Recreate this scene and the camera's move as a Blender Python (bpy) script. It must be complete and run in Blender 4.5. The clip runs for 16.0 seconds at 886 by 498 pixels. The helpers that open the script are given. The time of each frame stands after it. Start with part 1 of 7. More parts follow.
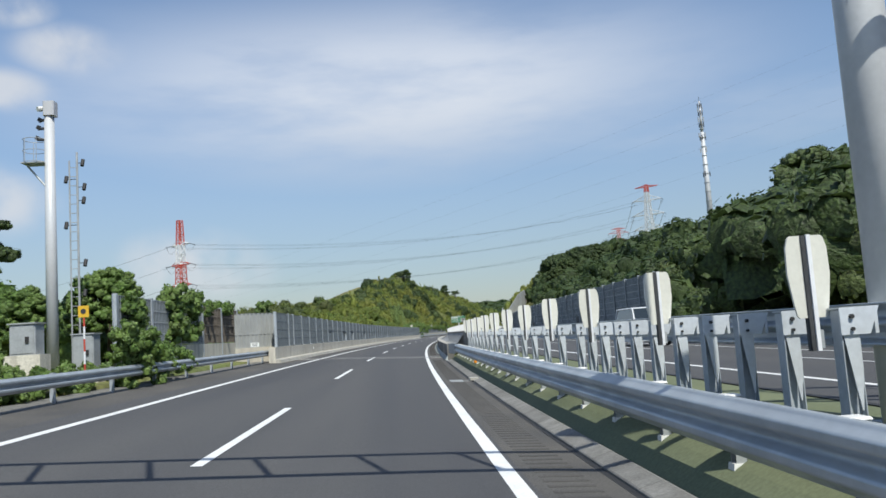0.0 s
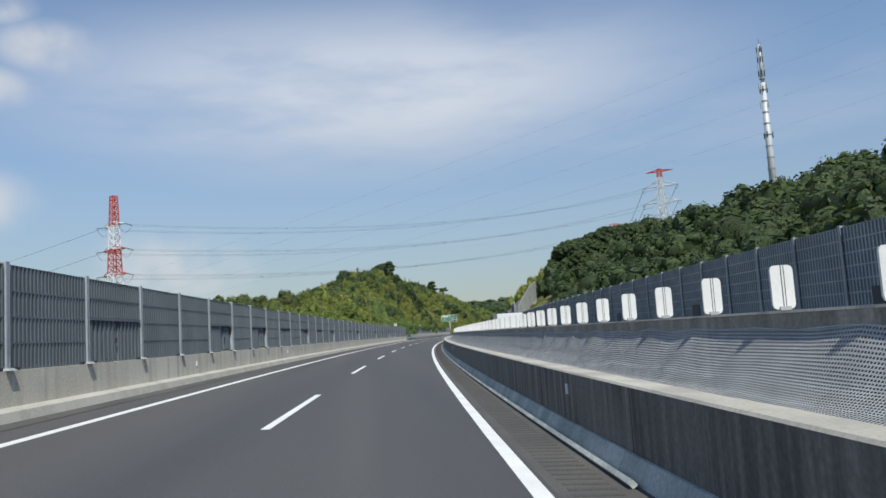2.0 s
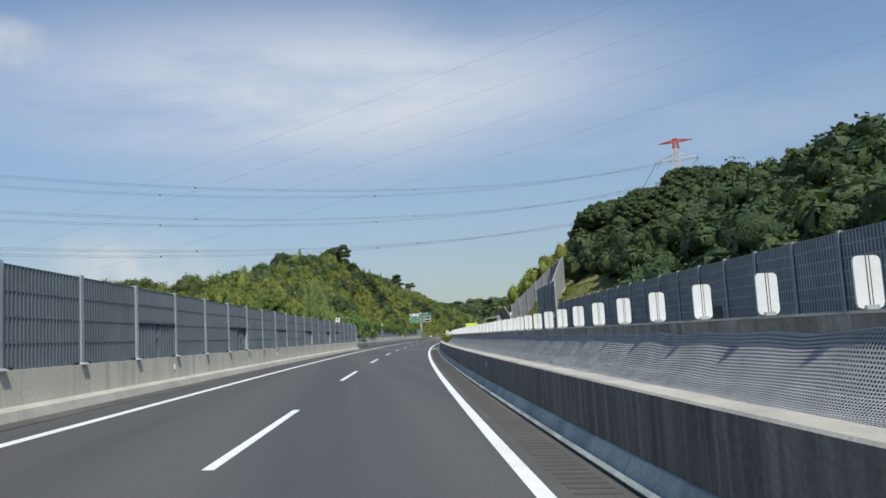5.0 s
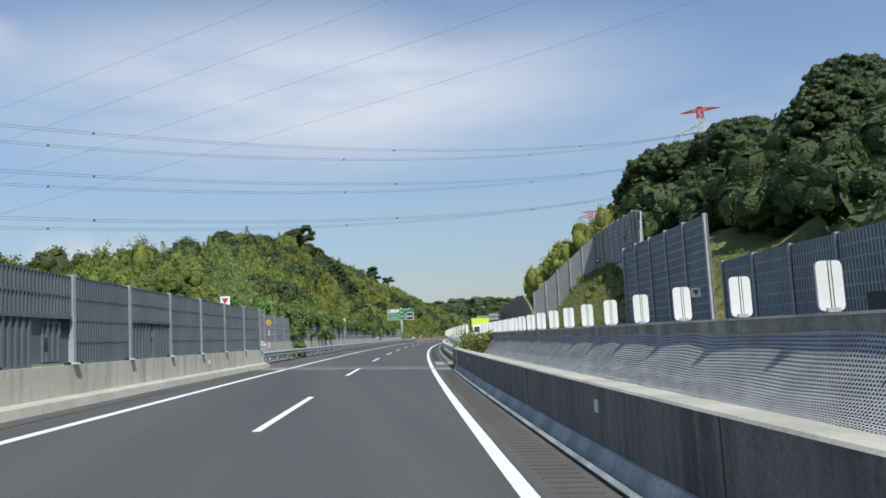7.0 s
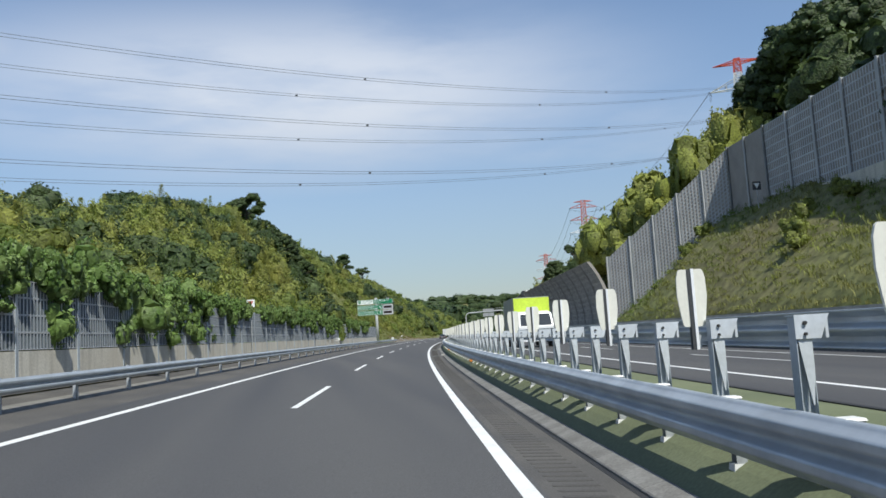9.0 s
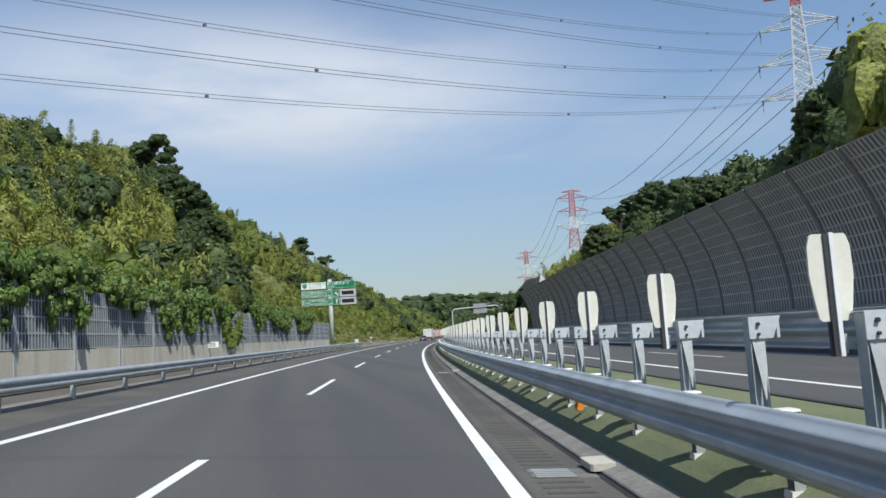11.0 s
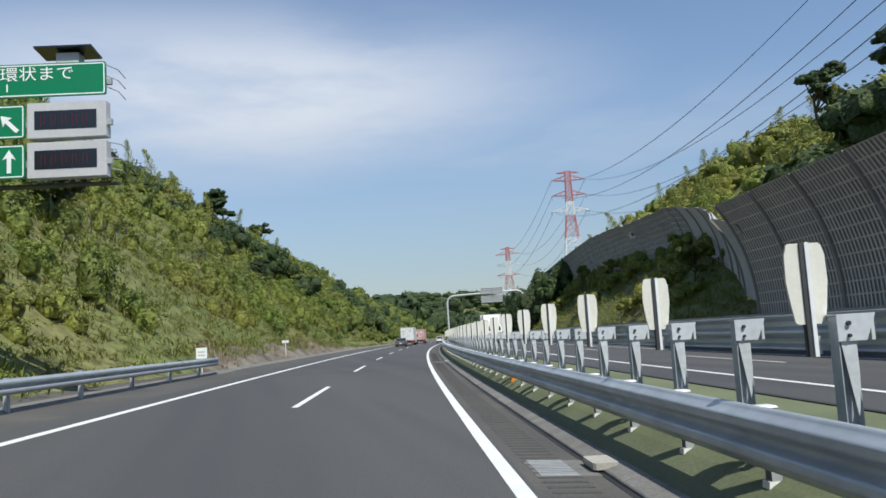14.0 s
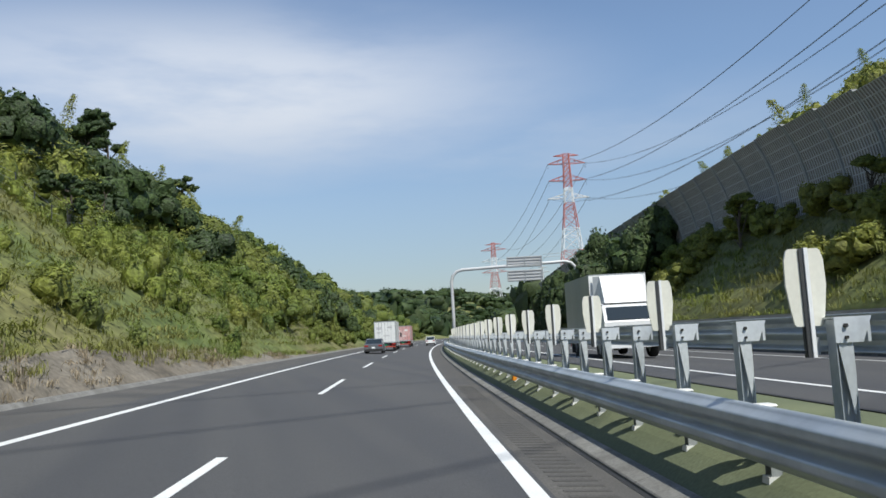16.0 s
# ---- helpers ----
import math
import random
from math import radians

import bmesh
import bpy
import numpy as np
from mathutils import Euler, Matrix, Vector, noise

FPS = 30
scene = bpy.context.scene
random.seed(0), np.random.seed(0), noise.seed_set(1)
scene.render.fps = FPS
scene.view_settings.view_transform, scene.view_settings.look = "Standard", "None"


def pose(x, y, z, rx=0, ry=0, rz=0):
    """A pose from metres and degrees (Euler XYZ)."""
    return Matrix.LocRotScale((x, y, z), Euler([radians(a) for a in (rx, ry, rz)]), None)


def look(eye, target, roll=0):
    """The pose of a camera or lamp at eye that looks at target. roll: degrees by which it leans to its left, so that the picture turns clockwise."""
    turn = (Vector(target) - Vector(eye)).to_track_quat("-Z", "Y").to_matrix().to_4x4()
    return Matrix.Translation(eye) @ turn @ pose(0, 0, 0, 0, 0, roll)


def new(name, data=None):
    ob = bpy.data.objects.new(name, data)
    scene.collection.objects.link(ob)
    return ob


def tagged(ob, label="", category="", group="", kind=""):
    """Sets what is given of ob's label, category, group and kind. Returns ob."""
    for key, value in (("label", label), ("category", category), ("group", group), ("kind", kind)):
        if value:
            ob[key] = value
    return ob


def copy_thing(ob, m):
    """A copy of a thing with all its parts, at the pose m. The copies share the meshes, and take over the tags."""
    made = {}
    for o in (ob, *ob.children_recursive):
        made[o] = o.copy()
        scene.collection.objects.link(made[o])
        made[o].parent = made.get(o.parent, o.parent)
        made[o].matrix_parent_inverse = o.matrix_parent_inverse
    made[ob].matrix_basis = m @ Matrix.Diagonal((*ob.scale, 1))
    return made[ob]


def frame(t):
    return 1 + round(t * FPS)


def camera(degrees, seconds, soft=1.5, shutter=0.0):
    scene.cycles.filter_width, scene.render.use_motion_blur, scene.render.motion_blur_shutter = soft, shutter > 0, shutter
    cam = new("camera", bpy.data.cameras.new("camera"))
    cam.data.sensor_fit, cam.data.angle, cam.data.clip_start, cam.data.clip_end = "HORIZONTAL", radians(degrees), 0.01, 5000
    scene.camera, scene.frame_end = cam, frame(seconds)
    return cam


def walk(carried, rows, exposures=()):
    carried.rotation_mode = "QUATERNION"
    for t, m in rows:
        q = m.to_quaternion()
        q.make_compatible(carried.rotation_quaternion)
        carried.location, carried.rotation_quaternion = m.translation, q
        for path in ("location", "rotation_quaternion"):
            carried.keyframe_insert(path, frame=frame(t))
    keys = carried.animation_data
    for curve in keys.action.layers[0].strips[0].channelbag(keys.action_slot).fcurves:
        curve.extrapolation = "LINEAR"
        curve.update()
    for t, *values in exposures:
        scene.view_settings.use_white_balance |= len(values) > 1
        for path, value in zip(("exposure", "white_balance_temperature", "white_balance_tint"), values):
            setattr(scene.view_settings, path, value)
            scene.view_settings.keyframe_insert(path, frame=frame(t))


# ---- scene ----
# ---------------------------------------------------------------- camera
cam = camera(57.89, 16.0, soft=1.6)
CURVE = 0.000498            # the road bends right on a circle of 2008 m
TILT = math.tan(radians(2.984))   # it leans into the bend
EYE = 1.581               # the lens above the road


def P(s, d, h=0.0):
    """A place by the road: s metres along it, d to the right of the driver's line, h above the road's tilted plane."""
    a, r = s * CURVE, 1 / CURVE - d
    return Vector((1 / CURVE - r * math.cos(a), r * math.sin(a), h - max(-120, min(120, d)) * TILT))


def M(s, d, h=0.0, turn=0.0):
    """The pose of a thing there: x to the right, y along the road, z up; turn: degrees to the left."""
    return Matrix.Translation(P(s, d, h)) @ Matrix.Rotation(radians(turn) - s * CURVE, 4, "Z")


PATH = [  # seconds, along the road, to the right, pitch, roll, heading off the road's
    (0.0, 0.00, 0.057, 5.96, 3.76, -3.21),
    (0.5, 13.96, 0.092, 5.93, 3.75, -3.12),
    (1.0, 27.96, 0.097, 5.93, 3.69, -3.01),
    (1.5, 42.04, 0.046, 5.97, 3.60, -2.92),
    (2.0, 56.25, -0.062, 5.99, 3.53, -2.83),
    (2.5, 70.42, -0.160, 6.05, 3.31, -2.83),
    (3.0, 84.46, -0.228, 6.08, 3.16, -2.86),
    (3.5, 98.45, -0.286, 6.08, 3.09, -2.98),
    (4.0, 112.45, -0.280, 6.11, 3.17, -3.10),
    (4.5, 126.39, -0.227, 6.12, 3.19, -3.14),
    (5.0, 140.32, -0.167, 6.13, 3.19, -3.16),
    (5.5, 154.26, -0.107, 6.14, 3.19, -3.18),
    (6.0, 168.19, -0.047, 6.15, 3.19, -3.20),
    (6.5, 182.13, 0.000, 6.16, 3.18, -3.20),
    (7.0, 196.31, -0.011, 6.17, 3.09, -3.12),
    (7.5, 210.31, -0.037, 6.18, 3.04, -3.07),
    (8.0, 224.09, -0.071, 6.17, 3.12, -3.05),
    (8.5, 237.91, -0.041, 6.11, 3.34, -3.03),
    (9.0, 251.81, -0.016, 6.10, 3.39, -3.09),
    (9.5, 265.71, 0.005, 6.10, 3.41, -3.18),
    (10.0, 279.61, 0.025, 6.10, 3.42, -3.26),
    (10.5, 293.51, 0.045, 6.11, 3.43, -3.35),
    (11.0, 307.41, 0.058, 6.10, 3.44, -3.43),
    (11.5, 321.36, 0.057, 6.08, 3.41, -3.46),
    (12.0, 335.35, 0.127, 6.08, 3.38, -3.40),
    (12.5, 349.39, 0.168, 6.11, 3.34, -3.34),
    (13.0, 363.54, 0.205, 6.14, 3.41, -3.24),
    (13.5, 377.59, 0.182, 6.18, 3.36, -3.16),
    (14.0, 391.31, 0.030, 6.20, 3.32, -3.12),
    (14.5, 405.12, 0.075, 6.21, 3.25, -3.04),
    (15.0, 419.25, 0.064, 6.20, 3.13, -2.97),
    (15.5, 433.31, -0.005, 6.20, 2.99, -2.99),
    (16.0, 447.30, -0.096, 6.18, 3.01, -3.04),
]
walk(cam, [(t, Matrix.Translation(P(s, d, EYE)) @ pose(0, 0, 0, 90 + pitch, roll, yaw - math.degrees(s * CURVE)))
           for t, s, d, pitch, roll, yaw in PATH],
     [(0.0, 0.26), (0.8, 0.16), (4.2, 0.14), (6.3, 0.24), (8.5, 0.3), (16.0, 0.28)])

# ---------------------------------------------------------------- sky and sun
SUN = Vector((0.1719, -0.5621, 0.8090)).normalized()
world = bpy.data.worlds.new("sky")
scene.world = world
world.use_nodes = True
wn, wl = world.node_tree.nodes, world.node_tree.links
wn.clear()


def wnode(kind, **values):
    n = wn.new(kind)
    for key, value in values.items():
        n.inputs[int(key[1:])].default_value = value
    return n


def wmath(op, a, b=None):
    n = wn.new("ShaderNodeMath")
    n.operation = op
    for i, v in enumerate((a, b)):
        if v is None:
            continue
        if isinstance(v, (int, float)):
            n.inputs[i].default_value = v
        else:
            wl.new(v, n.inputs[i])
    return n.outputs[0]


def wmap(v, a, b, c=0.0, d=1.0):
    n = wn.new("ShaderNodeMapRange")
    n.interpolation_type = "SMOOTHSTEP"
    wl.new(v, n.inputs[0])
    for i, x in enumerate((a, b, c, d)):
        n.inputs[i + 1].default_value = x
    return n.outputs[0]


sky = wn.new("ShaderNodeTexSky")
sky.sky_type, sky.sun_disc = "NISHITA", False
sky.sun_elevation, sky.sun_rotation = math.asin(SUN.z), math.atan2(SUN.x, SUN.y)
sky.air_density, sky.dust_density, sky.ozone_density = 1.0, 0.4, 1.9
way = wn.new("ShaderNodeTexCoord")
split = wn.new("ShaderNodeSeparateXYZ")
wl.new(way.outputs["Generated"], split.inputs[0])
azim = wmath("ARCTAN2", split.outputs[0], split.outputs[1])
rise = split.outputs[2]
streak = wn.new("ShaderNodeMapping")
streak.inputs["Scale"].default_value = (1.6, 1.6, 7.0)
wl.new(way.outputs["Generated"], streak.inputs[0])
veil = wnode("ShaderNodeTexNoise", _2=2.2, _3=6.0, _4=0.55)
wl.new(streak.outputs[0], veil.inputs["Vector"])
puff = wnode("ShaderNodeTexNoise", _2=12.0, _3=5.0, _4=0.5)
wl.new(way.outputs["Generated"], puff.inputs["Vector"])


def cloud(az, el, wide, high, edge=0.0):
    """A soft oval of cloud round a heading and a height, in degrees."""
    x = wmath("DIVIDE", wmath("SUBTRACT", azim, radians(az)), radians(wide))
    y = wmath("DIVIDE", wmath("SUBTRACT", rise, math.sin(radians(el))), radians(high))
    r = wmath("SQRT", wmath("ADD", wmath("MULTIPLY", x, x), wmath("MULTIPLY", y, y)))
    return wmap(r, 1.0, edge)


cirrus = wmath("MULTIPLY", cloud(0.5, 17.0, 34, 8.5), wmap(veil.outputs[0], 0.25, 0.62, 0.45))
band = wmath("MULTIPLY", cloud(16, 13.0, 40, 5.5), wmap(veil.outputs[0], 0.35, 0.7, 0.1, 0.36))
haze = wmath("MULTIPLY", wmap(rise, 0.3, 0.0), 0.22)
veiled = wmath("MAXIMUM", wmath("MAXIMUM", wmath("MULTIPLY", cirrus, 0.92), band), haze)
ragged = wmap(puff.outputs[0], 0.30, 0.66)
heaps = None
for az, el, wide, high in ((-21.5, 19.7, 4.2, 1.9), (-25.5, 16.9, 4.0, 1.7), (-24.5, 22.0, 3.0, 1.6), (-14.2, 5.2, 7.0, 3.6), (-27, 10, 6, 3)):
    one = wmath("MULTIPLY", cloud(az, el, wide, high, 0.35), ragged)
    heaps = one if heaps is None else wmath("MAXIMUM", heaps, one)
mix = wn.new("ShaderNodeMix")
mix.data_type = "RGBA"
mix.inputs[7].default_value = (5.6, 5.9, 6.35, 1)
wl.new(veiled, mix.inputs[0])
wl.new(sky.outputs[0], mix.inputs[6])
shine = wn.new("ShaderNodeBackground")
shine.inputs[1].default_value = 0.118
low = wn.new("ShaderNodeVectorMath")
low.operation = "MULTIPLY"
wl.new(mix.outputs[2], low.inputs[0])
tint = wn.new("ShaderNodeCombineXYZ")
for i, least in enumerate((0.475, 0.50, 0.53)):
    wl.new(wmap(rise, -0.05, 0.36, least, 1.0), tint.inputs[i])
wl.new(tint.outputs[0], low.inputs[1])
pile = wn.new("ShaderNodeMix")
pile.data_type = "RGBA"
pile.inputs[7].default_value = (4.9, 5.1, 5.4, 1)
wl.new(wmath("MULTIPLY", heaps, 0.8), pile.inputs[0])
wl.new(low.outputs[0], pile.inputs[6])
wl.new(pile.outputs[2], shine.inputs[0])
wl.new(shine.outputs[0], wn.new("ShaderNodeOutputWorld").inputs[0])

lamp = bpy.data.lights.new("sun", "SUN")
lamp.energy, lamp.angle, lamp.color = 4.1, radians(0.53), (0.98, 0.97, 0.89)
sun = new("sun", lamp)
sun.matrix_world = look(SUN * 100, (0, 0, 0))

# ---------------------------------------------------------------- materials


def paint(name, one, two=None, rough=0.6, metal=0.0, scale=0.6, fine=25.0, bump=0.15, stretch=(1, 1, 1), spread=(0.35, 0.65), rnd=0.0, thin=0.0, grain=0.12, island=0.0, third=None, third_scale=0.06, local=False, relief=0.02):
    """A worn surface: two base colours mixed by a large noise, a fine grain in colour and relief."""
    two = two or one
    m = bpy.data.materials.new(name)
    m.use_nodes = True
    n, k = m.node_tree.nodes, m.node_tree.links
    b = n["Principled BSDF"]
    if local:
        pos = n.new("ShaderNodeTexCoord").outputs["Object"]
    else:
        pos = n.new("ShaderNodeNewGeometry").outputs["Position"]
    sq = n.new("ShaderNodeMapping")
    sq.inputs["Scale"].default_value = stretch
    k.new(pos, sq.inputs[0])

    def noise_at(size, detail, vec):
        t = n.new("ShaderNodeTexNoise")
        t.inputs["Scale"].default_value, t.inputs["Detail"].default_value = size, detail
        k.new(vec, t.inputs["Vector"])
        return t.outputs[0]

    def blend(fac, a, c, kind="MIX"):
        x = n.new("ShaderNodeMix")
        x.data_type, x.blend_type = "RGBA", kind
        for i, v in ((0, fac), (6, a), (7, c)):
            if isinstance(v, (int, float)):
                x.inputs[i].default_value = v
            elif isinstance(v, tuple):
                x.inputs[i].default_value = (*v, 1)
            else:
                k.new(v, x.inputs[i])
        return x.outputs[2]

    def span(v, a, c, lo=0.0, hi=1.0):
        r = n.new("ShaderNodeMapRange")
        k.new(v, r.inputs[0])
        for i, x in enumerate((a, c, lo, hi)):
            r.inputs[i + 1].default_value = x
        return r.outputs[0]

    broad = span(noise_at(scale, 5, sq.outputs[0]), *spread)
    colour = blend(broad, one, two)
    if third:
        colour = blend(span(noise_at(third_scale, 3, pos), 0.36, 0.74), colour, third)
    small = noise_at(fine, 4, pos)
    grey = span(small, 0.3, 0.7, 1 - grain, 1 + grain)
    shade = n.new("ShaderNodeVectorMath")
    shade.operation = "SCALE"
    k.new(colour, shade.inputs[0])
    k.new(grey, shade.inputs["Scale"])
    out = shade.outputs[0]
    for amount, source in ((rnd, "o"), (island, "i")):
        if amount:
            pick = n.new("ShaderNodeObjectInfo").outputs["Random"] if source == "o" else n.new("ShaderNodeNewGeometry").outputs["Random Per Island"]
            v = n.new("ShaderNodeVectorMath")
            v.operation = "SCALE"
            k.new(out, v.inputs[0])
            k.new(span(pick, 0, 1, 1 - amount, 1 + amount), v.inputs["Scale"])
            out = v.outputs[0]
    k.new(out, b.inputs["Base Color"])
    b.inputs["Metallic"].default_value = metal
    k.new(span(broad, 0, 1, max(0.03, rough - 0.07), min(1, rough + 0.07)), b.inputs["Roughness"])
    if bump:
        r = n.new("ShaderNodeBump")
        r.inputs["Strength"].default_value, r.inputs["Distance"].default_value = bump, relief
        k.new(small, r.inputs["Height"])
        k.new(r.outputs[0], b.inputs["Normal"])
    if thin:
        tr = n.new("ShaderNodeBsdfTranslucent")
        k.new(out, tr.inputs[0])
        mx = n.new("ShaderNodeMixShader")
        mx.inputs[0].default_value = thin
        k.new(b.outputs[0], mx.inputs[1])
        k.new(tr.outputs[0], mx.inputs[2])
        k.new(mx.outputs[0], n["Material Output"].inputs[0])
    return m


def glass(name, colour, rough=0.03):
    m = bpy.data.materials.new(name)
    m.use_nodes = True
    b = m.node_tree.nodes["Principled BSDF"]
    b.inputs["Base Color"].default_value = (*colour, 1)
    b.inputs["Roughness"].default_value = rough
    b.inputs["Metallic"].default_value = 0.0
    b.inputs["Specular IOR Level"].default_value = 0.9
    return m


ASPHALT = paint("asphalt", (0.062, 0.062, 0.065), (0.084, 0.083, 0.083), 0.85, 0, 0.35, 55, 0.5, (1.6, 0.06, 1), grain=0.35)
SHOULDER = paint("shoulder_asphalt", (0.070, 0.067, 0.064), (0.102, 0.096, 0.088), 0.9, 0, 0.5, 45, 0.5, grain=0.35)
LINE = paint("road_paint", (0.80, 0.80, 0.78), (0.68, 0.68, 0.66), 0.55, 0, 1.2, 40, 0.2, grain=0.1)
CONCRETE = paint("concrete", (0.60, 0.57, 0.49), (0.33, 0.31, 0.265), 0.85, 0, 2.6, 20, 0.25, (1, 1, 0.10), (0.48, 0.72), grain=0.15, third=(0.50, 0.46, 0.38), third_scale=0.4)
TOE = paint("pale_concrete", (0.46, 0.44, 0.39), (0.36, 0.345, 0.30), 0.85, 0, 1.0, 20, 0.2, grain=0.12)
DARKWALL = paint("weathered_concrete", (0.085, 0.082, 0.074), (0.274, 0.258, 0.228), 0.88, 0, 5.0, 18, 0.3, (1, 1, 0.05), (0.42, 0.70), grain=0.2, third=(0.20, 0.19, 0.17), third_scale=0.5)
UPPERWALL = paint("mossy_concrete", (0.185, 0.175, 0.150), (0.45, 0.42, 0.36), 0.88, 0, 3.2, 18, 0.3, (1, 1, 0.07), (0.40, 0.70), grain=0.2, third=(0.22, 0.21, 0.175), third_scale=0.5)
COPING = paint("coping_concrete", (0.47, 0.44, 0.38), (0.34, 0.32, 0.28), 0.85, 0, 1.0, 22, 0.2, grain=0.15)
KERB = paint("kerb_concrete", (0.215, 0.21, 0.195), (0.155, 0.15, 0.138), 0.9, 0, 2.0, 25, 0.3, rnd=0.12, grain=0.2)
GREENTOP = paint("green_mortar", (0.115, 0.135, 0.072), (0.150, 0.170, 0.095), 0.9, 0, 0.5, 22, 0.2, grain=0.15)
STEEL = paint("galvanised_steel", (0.47, 0.51, 0.54), (0.39, 0.425, 0.455), 0.44, 0.45, 1.5, 12, 0.04, grain=0.06)
POST = paint("galvanised_post", (0.46, 0.50, 0.54), (0.37, 0.41, 0.445), 0.5, 0.25, 1.5, 15, 0.04, rnd=0.07, grain=0.08)
# Lighter than POST: lit plates against shaded webs, put into the colour.
LITZINC = paint("lit_pale_zinc", (0.60, 0.635, 0.665), (0.53, 0.565, 0.595), 0.5, 0.2, 1.5, 15, 0.04, rnd=0.06, grain=0.08)
DULL = paint("dull_zinc", (0.40, 0.42, 0.43), (0.31, 0.33, 0.34), 0.6, 0.2, 2.0, 15, 0.05, grain=0.08)
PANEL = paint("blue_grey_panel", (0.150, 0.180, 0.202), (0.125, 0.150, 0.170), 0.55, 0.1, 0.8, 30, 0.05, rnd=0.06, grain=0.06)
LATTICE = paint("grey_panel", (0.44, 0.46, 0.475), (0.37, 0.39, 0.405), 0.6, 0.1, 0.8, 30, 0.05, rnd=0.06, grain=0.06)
PLAIN = paint("plain_grey_panel", (0.40, 0.41, 0.412), (0.34, 0.35, 0.352), 0.6, 0.05, 0.7, 25, 0.04, rnd=0.05, grain=0.05)
# Slot insides painted darker than the panel, as if shaded.
BLUESHADE = paint("blue_slot_shade", (0.098, 0.118, 0.134), (0.082, 0.100, 0.114), 0.8, 0, 0.8, 30, 0.05)
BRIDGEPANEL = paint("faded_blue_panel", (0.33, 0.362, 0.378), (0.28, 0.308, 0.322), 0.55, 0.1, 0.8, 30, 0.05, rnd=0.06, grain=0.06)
# BRIDGEPANEL at half value: shade painted into its slots.
BRIDGESHADE = paint("faded_blue_slot_shade", (0.165, 0.184, 0.195), (0.140, 0.157, 0.167), 0.8, 0, 0.8, 30, 0.05)
CURVED = paint("plain_curved_panel", (0.52, 0.525, 0.53), (0.46, 0.465, 0.47), 0.6, 0.05, 0.7, 25, 0.04, rnd=0.06, grain=0.06)
# Dark grey: painted shade inside slots, own colour of ribs and dark bays.
SHADE_RIB = paint("grey_slot_shade_and_ribs", (0.319, 0.293, 0.265), (0.268, 0.247, 0.224), 0.8, 0, 0.8, 30, 0.05)
RIB = paint("dark_rib", (0.045, 0.047, 0.050), (0.06, 0.062, 0.065), 0.6, 0.2, 1.0, 25, 0.05)
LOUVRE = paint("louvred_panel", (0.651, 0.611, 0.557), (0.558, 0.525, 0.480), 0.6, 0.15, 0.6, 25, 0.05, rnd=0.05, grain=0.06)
BOARD = paint("cream_board", (0.70, 0.69, 0.61), (0.64, 0.63, 0.555), 0.5, 0, 1.0, 20, 0.03, rnd=0.04, grain=0.04)
BOARDW = paint("white_board", (0.72, 0.72, 0.70), (0.66, 0.66, 0.64), 0.5, 0, 1.0, 20, 0.03, rnd=0.04, grain=0.04)
BLACK = paint("black_rubber", (0.02, 0.02, 0.021), (0.03, 0.03, 0.031), 0.7)
NET = paint("grey_net", (0.42, 0.43, 0.43), (0.34, 0.35, 0.35), 0.8, 0, 2.0, 30, 0.0)
WHITE = paint("white_coat", (0.78, 0.79, 0.80), (0.70, 0.71, 0.72), 0.4, 0, 1.0, 15, 0.02, grain=0.04)
PALEPOLE = paint("pale_grey_coat", (0.56, 0.57, 0.58), (0.50, 0.51, 0.52), 0.42, 0.05, 1.0, 15, 0.02, grain=0.04)
RED = paint("red_coat", (0.52, 0.075, 0.045), (0.44, 0.065, 0.04), 0.5, 0, 0.8, 12, 0.02, grain=0.06)
SIGNGREEN = paint("sign_green", (0.0, 0.20, 0.085), (0.0, 0.175, 0.075), 0.4, 0, 0.8, 15, 0.0, grain=0.03)
SIGNWHITE = paint("sign_white", (0.86, 0.88, 0.87), (0.80, 0.82, 0.81), 0.4, 0, 0.8, 15, 0.0, grain=0.03)
SIGNGREY = paint("sign_grey", (0.56, 0.56, 0.57), (0.48, 0.48, 0.49), 0.5, 0.1, 0.8, 15, 0.0, grain=0.05)
SCREEN = glass("black_screen", (0.006, 0.006, 0.007), 0.25)
LEDRED = paint("unlit_red_diodes", (0.09, 0.01, 0.01), None, 0.4)
ORANGE = paint("orange_plastic", (0.80, 0.28, 0.02), (0.72, 0.23, 0.02), 0.4)
YELLOW = paint("yellow_coat", (0.72, 0.46, 0.03), (0.66, 0.40, 0.03), 0.5)
WIRE = paint("wire", (0.10, 0.11, 0.12), None, 0.5, 0.4, bump=0)
LEAFDARK = paint("dark_leaves", (0.026, 0.052, 0.016), (0.052, 0.088, 0.024), 0.6, 0, 0.22, 4.5, 0.8, (1, 1, 1), (0.30, 0.70), thin=0.25, grain=0.6, island=0.25, third=(0.078, 0.112, 0.030), third_scale=0.035, relief=0.2)
LEAFMID = paint("mid_leaves", (0.088, 0.142, 0.026), (0.165, 0.212, 0.040), 0.6, 0, 0.25, 4.8, 0.8, (1, 1, 1), (0.30, 0.70), thin=0.28, grain=0.55, island=0.25, third=(0.180, 0.195, 0.040), third_scale=0.05, relief=0.18)
LEAFWOOD = paint("olive_leaves", (0.050, 0.080, 0.022), (0.088, 0.118, 0.032), 0.6, 0, 0.22, 4.5, 0.8, (1, 1, 1), (0.30, 0.70), thin=0.25, grain=0.6, island=0.25, third=(0.105, 0.118, 0.034), third_scale=0.05, relief=0.2)
